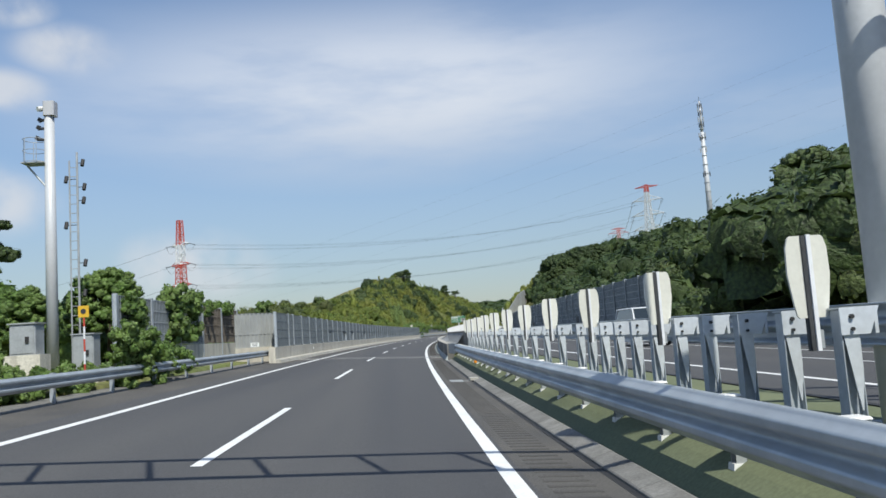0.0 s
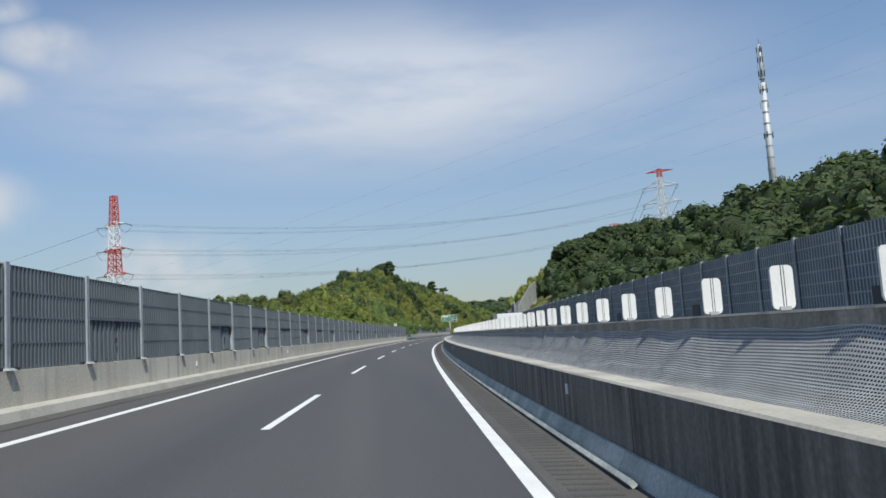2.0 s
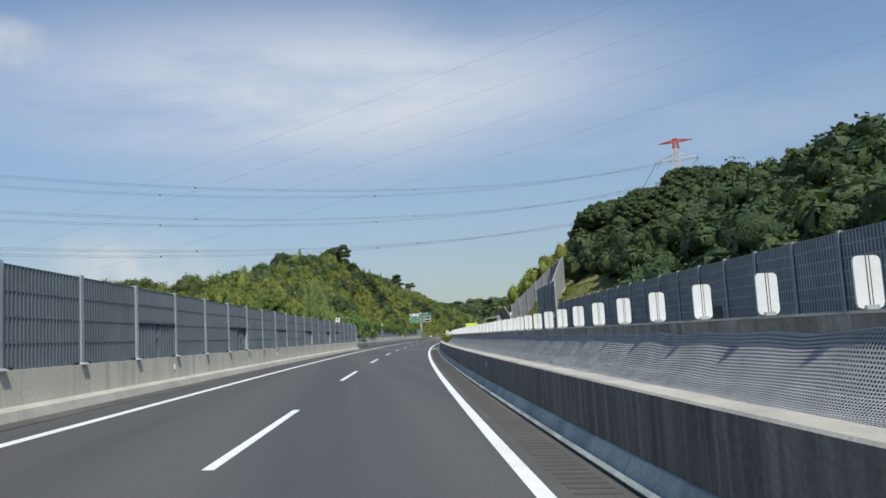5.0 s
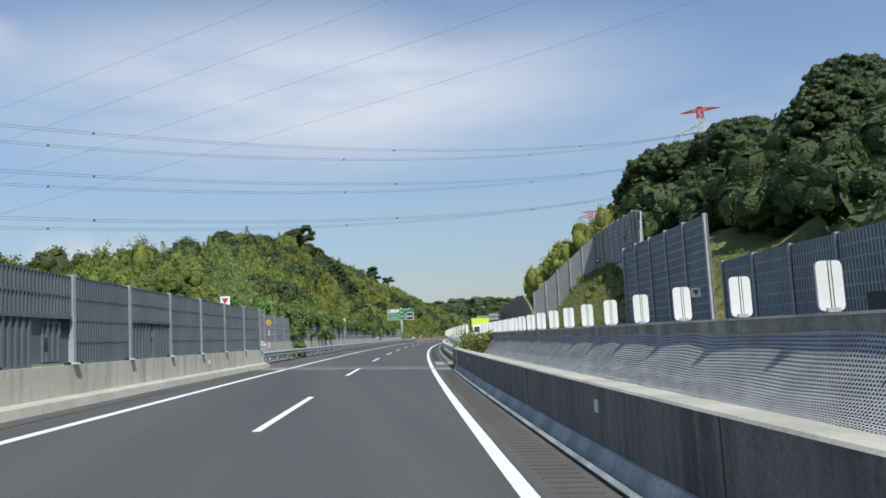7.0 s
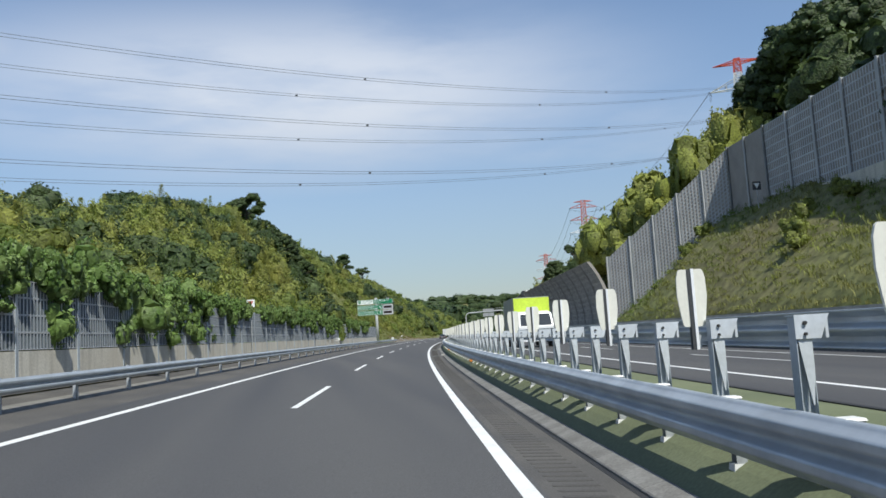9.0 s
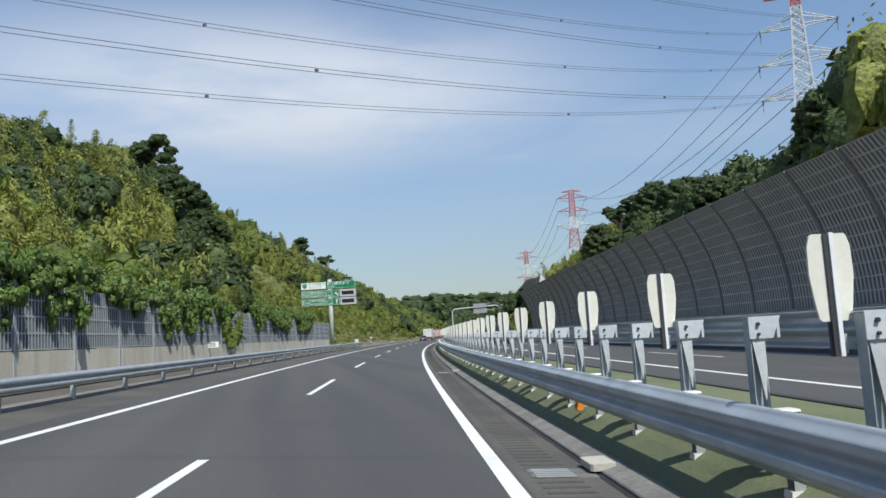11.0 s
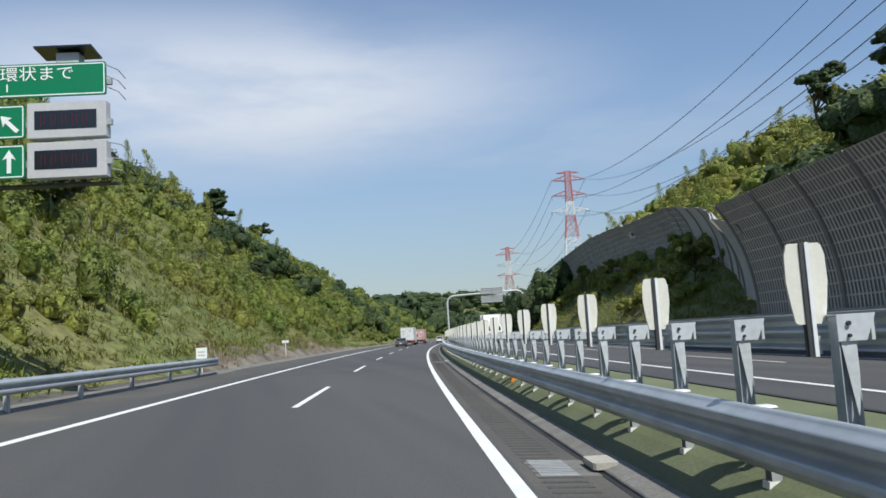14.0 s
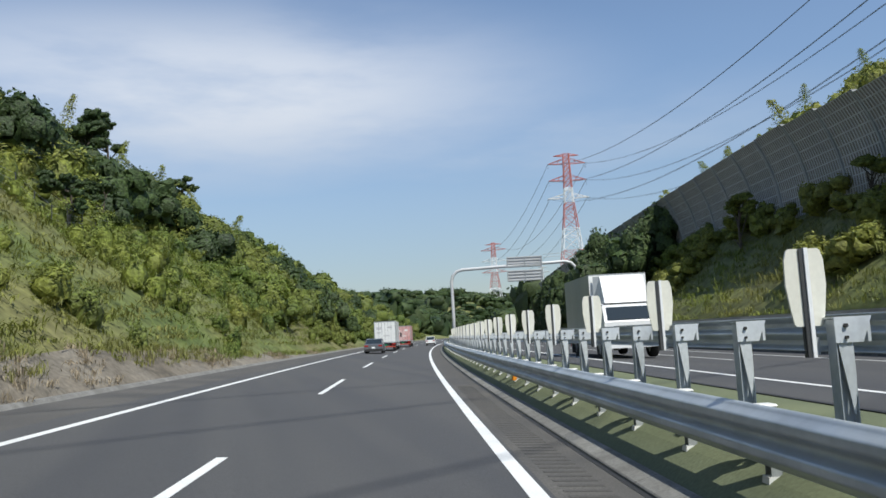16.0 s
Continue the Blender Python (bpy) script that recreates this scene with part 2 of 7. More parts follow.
LEAFBAMBOO = paint("bamboo_leaves", (0.152, 0.214, 0.036), (0.222, 0.266, 0.050), 0.6, 0, 0.2, 5.0, 0.8, (1, 1, 1), (0.30, 0.70), thin=0.3, grain=0.5, island=0.25, third=(0.265, 0.255, 0.055), third_scale=0.06, relief=0.15)
LEAFPLUME = paint("bamboo_plume_leaves", (0.170, 0.250, 0.070), (0.250, 0.325, 0.105), 0.6, 0, 0.2, 5.0, 0.8, (1, 1, 1), (0.30, 0.70), thin=0.32, grain=0.4, island=0.25, relief=0.12)
LEAFVINE = paint("vine_leaves", (0.100, 0.178, 0.036), (0.175, 0.250, 0.070), 0.55, 0, 0.9, 6.0, 0.6, (1, 1, 1), (0.30, 0.70), thin=0.28, grain=0.3, island=0.35, relief=0.12)
GRASSBLADE = paint("grass_blades", (0.118, 0.176, 0.022), (0.198, 0.226, 0.040), 0.6, 0, 0.14, 3.0, 0, (1, 1, 1), (0.40, 0.62), thin=0.3, grain=0.25, island=0.3, third=(0.215, 0.195, 0.062), third_scale=0.09)
PLUME = paint("seed_plumes", (0.30, 0.24, 0.16), (0.36, 0.30, 0.21), 0.7, 0, 0.5, 4.0, 0, thin=0.3, island=0.25)
SOIL = paint("slope_ground", (0.098, 0.138, 0.032), (0.158, 0.172, 0.054), 0.95, 0, 0.12, 1.8, 0.6, grain=0.35, third=(0.175, 0.150, 0.070), third_scale=0.05)
ROCK = paint("bank_rock", (0.164, 0.139, 0.105), (0.084, 0.072, 0.055), 0.9, 0, 0.8, 6.0, 0.6, (1, 1, 2.2), (0.38, 0.66), grain=0.3, third=(0.24, 0.215, 0.175), third_scale=0.35)
BARK = paint("bark", (0.10, 0.082, 0.062), (0.065, 0.053, 0.042), 0.9, 0, 3.0, 20, 0.5, grain=0.2)
RUBBER = paint("tyre_rubber", (0.022, 0.022, 0.023), (0.03, 0.03, 0.03), 0.8)
GLASS = glass("car_glass", (0.02, 0.028, 0.032))
CHROME = paint("bright_metal", (0.6, 0.6, 0.62), None, 0.3, 0.9, bump=0)
TAIL = glass("red_lens", (0.35, 0.01, 0.008), 0.2)
HEAD = glass("clear_lens", (0.55, 0.56, 0.58), 0.15)

# ---------------------------------------------------------------- building helpers


class Geo:
    """Vertices and faces in the making."""

    def __init__(self):
        self.v, self.f, self.inner = [], [], set()

    def add(self, verts, faces):
        n = len(self.v)
        self.v += [tuple(p) for p in verts]
        self.f += [tuple(i + n for i in face) for face in faces]
        return self

    def box(self, x0, x1, y0, y1, z0, z1, m=None, cut=0.0):
        """A box, its upright edges bevelled by cut."""
        if cut:
            ring = [(x0 + cut, y0), (x1 - cut, y0), (x1, y0 + cut), (x1, y1 - cut), (x1 - cut, y1), (x0 + cut, y1), (x0, y1 - cut), (x0, y0 + cut)]
        else:
            ring = [(x0, y0), (x1, y0), (x1, y1), (x0, y1)]
        return self.prism(ring, z0, z1, m)

    def prism(self, ring, z0, z1, m=None, top=None):
        n = len(ring)
        top = top or ring
        v = [Vector((x, y, z0)) for x, y in ring] + [Vector((x, y, z1)) for x, y in top]
        if m:
            v = [m @ p for p in v]
        f = [(i, (i + 1) % n, n + (i + 1) % n, n + i) for i in range(n)]
        return self.add(v, f + [tuple(range(n))[::-1], tuple(range(n, 2 * n))])

    def tube(self, a, b, r, n=8, r2=None, caps=True):
        a, b = Vector(a), Vector(b)
        q = (b - a).to_track_quat("Z", "Y").to_matrix()
        r2 = r if r2 is None else r2
        v = []
        for p, rr in ((a, r), (b, r2)):
            v += [p + q @ Vector((rr * math.cos(math.tau * i / n), rr * math.sin(math.tau * i / n), 0)) for i in range(n)]
        f = [(i, (i + 1) % n, n + (i + 1) % n, n + i) for i in range(n)]
        if caps:
            f += [tuple(range(n))[::-1], tuple(range(n, 2 * n))]
        return self.add(v, f)

    def pipe(self, points, r, n=8):
        """A bent pipe through points."""
        pts = [Vector(p) for p in points]
        v = []
        side = None
        for i, p in enumerate(pts):
            way = (pts[min(i + 1, len(pts) - 1)] - pts[max(i - 1, 0)]).normalized()
            if side is None:
                side = way.orthogonal().normalized()
            side = (side - way * side.dot(way)).normalized()
            up = way.cross(side)
            v += [p + r * (side * math.cos(math.tau * j / n) + up * math.sin(math.tau * j / n)) for j in range(n)]
        f = [(k * n + j, k * n + (j + 1) % n, (k + 1) * n + (j + 1) % n, (k + 1) * n + j) for k in range(len(pts) - 1) for j in range(n)]
        f += [tuple(range(n))[::-1], tuple(range((len(pts) - 1) * n, len(pts) * n))]
        return self.add(v, f)

    def sweep(self, profile, s0, s1, step=4.0, closed=True, wave=0.0):
        """A profile of (d, h) drawn along the road."""
        n = max(1, math.ceil((s1 - s0) / step))
        c = len(profile)
        v = []
        for i in range(n + 1):
            s = s0 + (s1 - s0) * i / n
            v += [P(s, d, h) for d, h in profile]
        f = []
        for i in range(n):
            for j in range(c if closed else c - 1):
                k = (j + 1) % c
                f.append((i * c + j, i * c + k, (i + 1) * c + k, (i + 1) * c + j))
        if closed:
            f += [tuple(range(c)), tuple(range(n * c, (n + 1) * c))[::-1]]
        return self.add(v, f)

    def mesh(self, name, material, smooth=False, inner=None):
        me = bpy.data.meshes.new(name)
        me.from_pydata(self.v, [], self.f)
        bm = bmesh.new()
        bm.from_mesh(me)
        if len(bm.faces) < 60000:
            bmesh.ops.recalc_face_normals(bm, faces=bm.faces)
        bm.to_mesh(me)
        bm.free()
        me.materials.append(material)
        if inner:
            me.materials.append(inner)
            me.polygons.foreach_set("material_index", [1 if i in self.inner else 0 for i in range(len(me.polygons))])
        if smooth:
            me.polygons.foreach_set("use_smooth", [True] * len(me.polygons))
        return me


def part(name, geo, material, parent, label="", at=None, smooth=False):
    """Links geometry as one mesh object under a thing or a part."""
    ob = new(name, geo if isinstance(geo, bpy.types.Mesh) else geo.mesh(name, material, smooth))
    ob.parent = parent
    if at is not None:
        ob.matrix_basis = at
    return tagged(ob, label)


def thing(name, label, category, at=None, group="", kind=""):
    ob = new(name)
    ob.empty_display_size = 0.2
    if at is not None:
        ob.matrix_world = at
    return tagged(ob, label, category, group, kind)


def structure(name, geo, material, label, category, smooth=False, kind="structure"):
    return tagged(new(name, geo if isinstance(geo, bpy.types.Mesh) else geo.mesh(name, material, smooth)), label, category, "", kind)


def quads(name, verts, faces, material, smooth=False):
    """A large mesh of four-sided faces from arrays."""
    me = bpy.data.meshes.new(name)
    me.vertices.add(len(verts))
    me.vertices.foreach_set("co", np.asarray(verts, np.float32).ravel())
    me.loops.add(4 * len(faces))
    me.loops.foreach_set("vertex_index", np.asarray(faces, np.int32).ravel())
    me.polygons.add(len(faces))
    me.polygons.foreach_set("loop_start", np.arange(0, 4 * len(faces), 4, dtype=np.int32))
    me.polygons.foreach_set("loop_total", np.full(len(faces), 4, np.int32))
    me.update(calc_edges=True)
    if smooth:
        me.polygons.foreach_set("use_smooth", np.ones(len(faces), bool))
    me.materials.append(material)
    return me


def PN(s, d, h):
    """P for arrays."""
    a, r = s * CURVE, 1 / CURVE - d
    return np.stack([1 / CURVE - r * np.cos(a), r * np.sin(a), h - np.clip(d, -120, 120) * TILT], -1)


# ---------------------------------------------------------------- ground
RD = [17.3, 21, 25, 32, 45, 60, 90, 150, 400]
RIGHT = {
    -120: [0, 2, 5, 10, 15, 18, 21, 18, 10], 0: [1, 3, 6, 10, 14, 17, 21, 18, 10], 48: [1, 2, 4, 7, 12, 15, 21, 18, 10],
    75: [-6, -5, -3, 3, 10.5, 16.5, 23, 20, 10], 150: [-8, -6, -4, 2, 9.5, 15.5, 24, 22, 10], 235: [-6, -4, -1, 5, 12, 19, 27, 25, 12],
    256: [1, 4, 7, 10, 15, 20, 28, 26, 12], 275: [2.5, 6, 9.5, 13, 18, 22, 29, 27, 12], 312: [2.5, 6.5, 10.2, 15, 23, 27, 30, 27, 12],
    335: [2.4, 4, 7, 13, 23, 26, 28, 25, 12], 360: [2.4, 4, 7, 12, 17, 20, 22, 20, 12], 400: [2.4, 4, 7, 12, 18, 22, 24, 20, 12],
    430: [2.5, 5, 8, 13, 20, 24, 25, 20, 12], 460: [2.5, 6, 9.6, 14, 22, 25, 27, 22, 12], 520: [2.5, 6, 9.6, 15, 24, 28, 29, 24, 12],
    560: [2.4, 5, 8, 13, 22, 26, 27, 22, 12], 620: [1, 3, 5, 8, 13, 16, 18, 16, 12], 720: [0.5, 1, 2, 3, 5, 7, 9, 12, 12],
    1000: [0, 0, 1, 1, 3, 4, 8, 14, 24], 1150: [4, 6, 9, 13, 19, 22, 25, 28, 30], 1500: [28, 28, 28, 30, 31, 33, 35, 37, 40], 2600: [20] * 9}
LD = [9.6, 11, 13, 18, 26, 36, 46, 60, 120, 400]
LEFT = {
    -120: [0.1, 0.2, 0.4, 0.6, 0.8, 1, 1, 1, 0, 0], 50: [0.1, 0.2, 0.4, 0.6, 0.8, 1, 1, 1, 0, 0], 70: [-7] * 10, 228: [-7] * 10,
    246: [-0.1, 0.1, 0.5, 1, 2, 3, 3, 2, -4, -8], 275: [-0.1, 0.1, 0.6, 1, 3, 4, 4.5, 4.5, 4, -8], 320: [-0.1, 0.1, 0.8, 2.2, 5.4, 8.4, 10.2, 9.5, 6, -8],
    360: [-0.1, 0.1, 1.2, 3.5, 8.2, 12.8, 16, 14, 8, -8], 410: [-0.1, 0.3, 1.3, 6, 13.0, 19.4, 25.2, 24, 5, -8], 440: [0.0, 1.2, 2.8, 7, 13.5, 20.5, 27, 26, 6, -8],
    530: [0.0, 1.0, 3.0, 7, 12.5, 18, 24, 23, 5, -8], 590: [0.5, 1.2, 2.8, 6, 11.5, 17, 23, 21, 6, -5], 650: [0.3, 1, 2, 4.5, 9, 13, 17, 17, 14, 10],
    750: [0.2, 0.6, 1, 2, 4, 6, 8, 9, 9, 9], 1000: [0, 0, 1, 1, 3, 4, 8, 11, 14, 20], 1150: [4, 6, 8, 11, 16, 20, 23, 26, 28, 28],
    1500: [28, 28, 28, 30, 31, 33, 35, 37, 38, 37], 2600: [20] * 10}


def table(rows, nodes, s, d):
    keys = np.array(sorted(rows), float)
    grid = np.array([rows[k] for k in sorted(rows)], float)
    s, d = np.broadcast_arrays(np.asarray(s, float), np.asarray(d, float))
    i = np.clip(np.searchsorted(keys, s) - 1, 0, len(keys) - 2)
    w = np.clip((s - keys[i]) / (keys[i + 1] - keys[i]), 0, 1)
    w = w * w * (3 - 2 * w)
    nodes = np.array(nodes, float)
    j = np.clip(np.searchsorted(nodes, d) - 1, 0, len(nodes) - 2)
    u = np.clip((d - nodes[j]) / (nodes[j + 1] - nodes[j]), 0, 1)
    a = grid[i, j] * (1 - u) + grid[i, j + 1] * u
    b = grid[i + 1, j] * (1 - u) + grid[i + 1, j + 1] * u
    return a * (1 - w) + b * w


def ground_h(s, d):
    """The ground's height over the road's plane."""
    s, d = np.broadcast_arrays(np.asarray(s, float), np.asarray(d, float))
    h = np.where(d > 0, table(RIGHT, RD, s, np.maximum(d, 17.3)), table(LEFT, LD, s, np.maximum(-d, 9.6)))
    far = np.clip((s - 1000) / 150, 0, 1)
    mid = (d > -9.6) & (d < 17.3)
    low = np.where((s > 58) & (s < 236), -7.5, -0.7)
    h = np.where(mid, low * (1 - far) + table(LEFT, LD, s, 9.6) * far, h)
    rough = np.clip((np.maximum(d - 20, -d - 13)) / 12, 0, 1)
    return h + rough * (0.8 * np.sin(s * 0.13 + d * 0.21) + 0.6 * np.sin(s * 0.37 - d * 0.17 + 1.3) + 0.35 * np.sin(s * 0.83 + d * 0.71))


gs = np.concatenate([np.arange(-300, -60, 30), np.arange(-60, 720, 3.0), np.arange(720, 1300, 20), np.arange(1300, 2700, 100)])
gd = np.concatenate([[-1800, -900, -400, -200, -120], np.arange(-95, -40, 5), np.arange(-40, -12, 2), [-12, -11, -10.2, -9.7, -9.5, -6, 0, 8, 15, 17.2, 17.4, 18.4], np.arange(20, 50, 2.5), np.arange(50, 110, 6), [120, 150, 220, 400, 800, 1500]])
S2, D2 = np.meshgrid(gs, gd, indexing="ij")
verts = PN(S2, D2, ground_h(S2, D2)).reshape(-1, 3)
n, c = len(gs), len(gd)
idx = np.arange(n * c).reshape(n, c)
faces = np.stack([idx[:-1, :-1], idx[:-1, 1:], idx[1:, 1:], idx[1:, :-1]], -1).reshape(-1, 4)
structure("ground", quads("ground", verts, faces, SOIL, True), SOIL, "green and brown earth of the valley and the wooded hills", "ground")

# ---------------------------------------------------------------- our road
R_LINE, DASH, L_LINE = 1.196, -2.551, -6.163
road = structure("road", Geo().sweep([(-7.0, 0), (1.36, 0), (1.36, -0.5), (-7.0, -0.5)], -80, 1050, 6), ASPHALT, "dark grey asphalt motorway carriageway with two lanes", "road")
structure("road_shoulder", Geo().sweep([(-9.4, 0.0), (-7.0, 0.0), (-7.0, -0.5), (-9.4, -0.5)], -80, 1050, 6), SHOULDER, "brownish asphalt hard shoulder beside the lanes", "road")
structure("road_verge", Geo().sweep([(1.36, 0.0), (2.28, 0.0), (2.28, -0.5), (1.36, -0.5)], -80, 1050, 6), SHOULDER, "narrow brownish asphalt margin beside the median kerb", "road")
for name, d, w in (("median_line", R_LINE, 0.1), ("shoulder_line", L_LINE, 0.1)):
    structure(name, Geo().sweep([(d - w, 0.004), (d + w, 0.004), (d + w, 0.0), (d - w, 0.0)], -80, 1050, 6), LINE, "solid white painted edge line on asphalt", "road marking")
dash = Geo().box(-0.075, 0.075, 0, 8, 0.001, 0.006).mesh("lane_dash", LINE)
for k in range(-3, 40):
    s = 10.29 + 20 * k
    m = M(s + 4, DASH) @ Matrix.Rotation(math.atan(TILT), 4, "Y") @ Matrix.Translation((0, -4, 0))
    part("lane_dash", dash, LINE, road, at=m)
ribs = Geo()
for k in range(0, 1560):
    s = 6 + 0.3 * k
    if 50 < s < 62 or 234 < s < 246:
        continue
    ribs.add([P(s, 1.5, 0.005), P(s, 2.0, 0.005), P(s + 0.1, 2.0, 0.005), P(s + 0.1, 1.5, 0.005), P(s, 1.5, 0), P(s, 2.0, 0), P(s + 0.1, 2.0, 0), P(s + 0.1, 1.5, 0)],
             [(0, 1, 2, 3), (0, 4, 5, 1), (1, 5, 6, 2), (2, 6, 7, 3), (3, 7, 4, 0)])
RUMBLE = paint("rumble_strip", (0.058, 0.055, 0.052), (0.080, 0.075, 0.069), 0.9, 0, 0.6, 40, 0.4, grain=0.3)
tagged(new("rumble_strip", ribs.mesh("rumble_strip", RUMBLE)), "dark ribbed rumble strip beside the edge line", "road marking", "", "stuff")

# joints of the bridge deck
PATCH = paint("joint_concrete", (0.185, 0.180, 0.172), (0.120, 0.117, 0.112), 0.85, 0, 1.2, 25, 0.25, (0.3, 2, 1), grain=0.2)
WORN = paint("worn_joint_concrete", (0.34, 0.325, 0.285), (0.15, 0.145, 0.135), 0.88, 0, 1.6, 25, 0.3, (0.4, 2.2, 1), (0.38, 0.64), grain=0.2)
MENDED = paint("mended_asphalt", (0.098, 0.097, 0.096), (0.140, 0.138, 0.134), 0.9, 0, 1.4, 40, 0.3, (0.5, 0.5, 1), (0.4, 0.62), grain=0.3)
for s in (55.9, 237.6):
    joint = thing("deck_joint", "comb-toothed steel expansion joint between strips of worn concrete", "expansion joint", kind="structure")
    for a, b in ((-0.9, -0.2), (0.2, 0.9)):
        part("concrete_strip", Geo().sweep([(-8.7, 0.003), (2.26, 0.003), (2.26, 0), (-8.7, 0)], s + a, s + b, 2), PATCH, joint)
    part("asphalt_patch", Geo().sweep([(-8.6, 0.002), (2.2, 0.002), (2.2, 0), (-8.6, 0)], s + 0.9, s + 3.3, 2), MENDED, joint, "lighter strip of mended asphalt")
    for d0, d1 in ((-7.6, -6.35), (1.42, 2.24)):
        part("concrete_strip", Geo().sweep([(d0, 0.0045), (d1, 0.0045), (d1, 0), (d0, 0)], s - 1.1, s + 1.25, 2), WORN, joint, "pale worn concrete strip")
    for a in (-0.2, 0.2):
        part("steel_plate", Geo().sweep([(-8.7, 0.0065), (2.26, 0.0065), (2.26, 0), (-8.7, 0)], s + a - 0.05, s + a + 0.05, 1), BLACK, joint, "dark steel edge")
    part("steel_plate", Geo().sweep([(-8.7, 0.006), (2.26, 0.006), (2.26, 0), (-8.7, 0)], s - 0.17, s + 0.17, 1), DULL, joint)
    teeth = Geo()
    for k in range(86):
        d = -8.65 + k * 0.127
        teeth.add([P(s - 0.1, d, 0.008), P(s - 0.1, d + 0.06, 0.008), P(s + 0.1, d + 0.1, 0.008), P(s + 0.1, d + 0.04, 0.008)], [(0, 1, 2, 3)])
    part("joint_gap", teeth, BLACK, joint, "dark zigzag gap")

# ---------------------------------------------------------------- the other carriageway
OH = 0.8
structure("opposite_road", Geo().sweep([(4.9, OH), (16.7, OH + 0.12), (16.7, OH - 0.6), (4.9, OH - 0.6)], -80, 1050, 6), ASPHALT, "dark grey asphalt of the oncoming carriageway", "road")
for name, d in (("oncoming_median_line", 6.55), ("oncoming_shoulder_line", 13.95)):
    z = OH + 0.12 * (d - 4.9) / 11.8
    structure(name, Geo().sweep([(d - 0.1, z + 0.005), (d + 0.1, z + 0.005), (d + 0.1, z), (d - 0.1, z)], -80, 1050, 6), LINE, "solid white painted edge line of the oncoming carriageway", "road marking")
opp = bpy.data.objects["opposite_road"]
for k in range(-3, 40):
    s = 373.3 + 20 * (k - 18)
    m = M(s + 4, 10.5, OH + 0.12 * 5.6 / 11.8 + 0.001) @ Matrix.Rotation(math.atan(TILT), 4, "Y") @ Matrix.Translation((0, -4, 0))
    part("lane_dash", dash, LINE, opp, at=m)
# the retaining wall along its outer side
structure("outer_wall", Geo().sweep([(16.7, OH - 0.3), (16.75, 2.45), (17.3, 2.5), (17.3, OH - 0.3)], 245, 700, 4), DARKWALL, "dark weathered concrete retaining wall under the grass bank", "wall")
structure("outer_coping", Geo().sweep([(16.68, 2.45), (16.68, 2.62), (17.36, 2.66), (17.36, 2.5)], 245, 700, 4), COPING, "pale concrete coping on the retaining wall", "wall")
structure("outer_parapet", Geo().sweep([(17.2, OH - 0.6), (17.25, 2.5), (17.6, 2.5), (17.6, OH - 0.6)], -80, 262, 4), CONCRETE, "grey concrete parapet of the oncoming bridge", "wall")

# ---------------------------------------------------------------- the median
for s0, s1 in ((-80, 49.6), (241.2, 1050)):
    structure("median_bank", Geo().sweep([(2.64, 0.085), (3.0, 0.36), (3.7, 0.79), (4.9, 0.79), (4.9, -0.6), (2.64, -0.6)], s0, s1, 5), GREENTOP, "mossy green mortar-covered median strip", "median")
    structure("kerb_slot", Geo().sweep([(2.24, 0.004), (2.325, 0.004), (2.325, -0.3), (2.24, -0.3)], s0, s1, 5), BLACK, "dark strip between the asphalt and the kerb", "drain")
    structure("median_gutter", Geo().sweep([(4.86, 0.795), (4.98, 0.80), (4.98, 0.806), (4.86, 0.806)], s0, s1, 5), BLACK, "dark drain slot beside the median", "drain")
kerb_mesh = Geo()
for y in (0.008, 1.992):
    kerb_mesh.v += [(x, y, z) for x, z in ((-0.12, -0.3), (-0.12, 0.035), (-0.105, 0.05), (0.13, 0.115), (0.16, 0.11), (0.2, 0.085), (0.2, -0.3))]
kerb_mesh.f = [(i, (i + 1) % 7, 7 + (i + 1) % 7, 7 + i) for i in range(7)] + [tuple(range(7)), tuple(range(13, 6, -1))]
kerb_mesh = kerb_mesh.mesh("kerb_stone", KERB)
kerb = thing("median_kerb", "row of grey weathered precast concrete kerb stones", "kerb", kind="structure")
for k in range(-10, 330):
    s = 2.0 * k
    if 47 < s < 241 or s > 560:
        continue
    part("kerb_stone", kerb_mesh, KERB, kerb, at=M(s, 2.44))
structure("median_kerb_far", Geo().sweep([(2.32, -0.3), (2.32, 0.04), (2.58, 0.11), (2.64, 0.085), (2.64, -0.3)], 562, 1050, 6), KERB, "grey concrete kerb along the median", "kerb")

# ---------------------------------------------------------------- bridge parapets
B0, B1 = 49.5, 240.9
structure("wall_median", Geo().sweep([(2.42, 0.02), (2.42, 0.972), (2.84, 0.972), (2.84, -0.5), (2.42, -0.5)], B0, B1, 4), DARKWALL, "dark streaked concrete parapet beside the lane", "wall")
structure("wall_median_coping", Geo().sweep([(2.42, 0.972), (2.445, 0.998), (2.83, 1.004), (2.845, 0.972)], B0, B1, 4), COPING, "pale worn concrete top of the parapet", "wall")
TEAL = paint("greenish_concrete", (0.30, 0.335, 0.32), (0.50, 0.53, 0.50), 0.85, 0, 1.1, 20, 0.3, (1, 1, 0.4), (0.4, 0.62), grain=0.2)
toe = thing("parapet_toe", "stained greenish concrete toe blocks at the parapet's foot", "kerb", kind="structure")
block = Geo().prism([(-0.17, 0.01), (0.05, 0.01), (0.05, 3.97), (-0.17, 3.97)], -0.1, 0.24, None, [(0.0, 0.01), (0.05, 0.01), (0.05, 3.97), (0.0, 3.97)]).mesh("toe_block", TEAL)
k = B0
while k + 4 < B1:
    part("toe_block", block, TEAL, toe, at=M(k, 2.38))
    k += 4
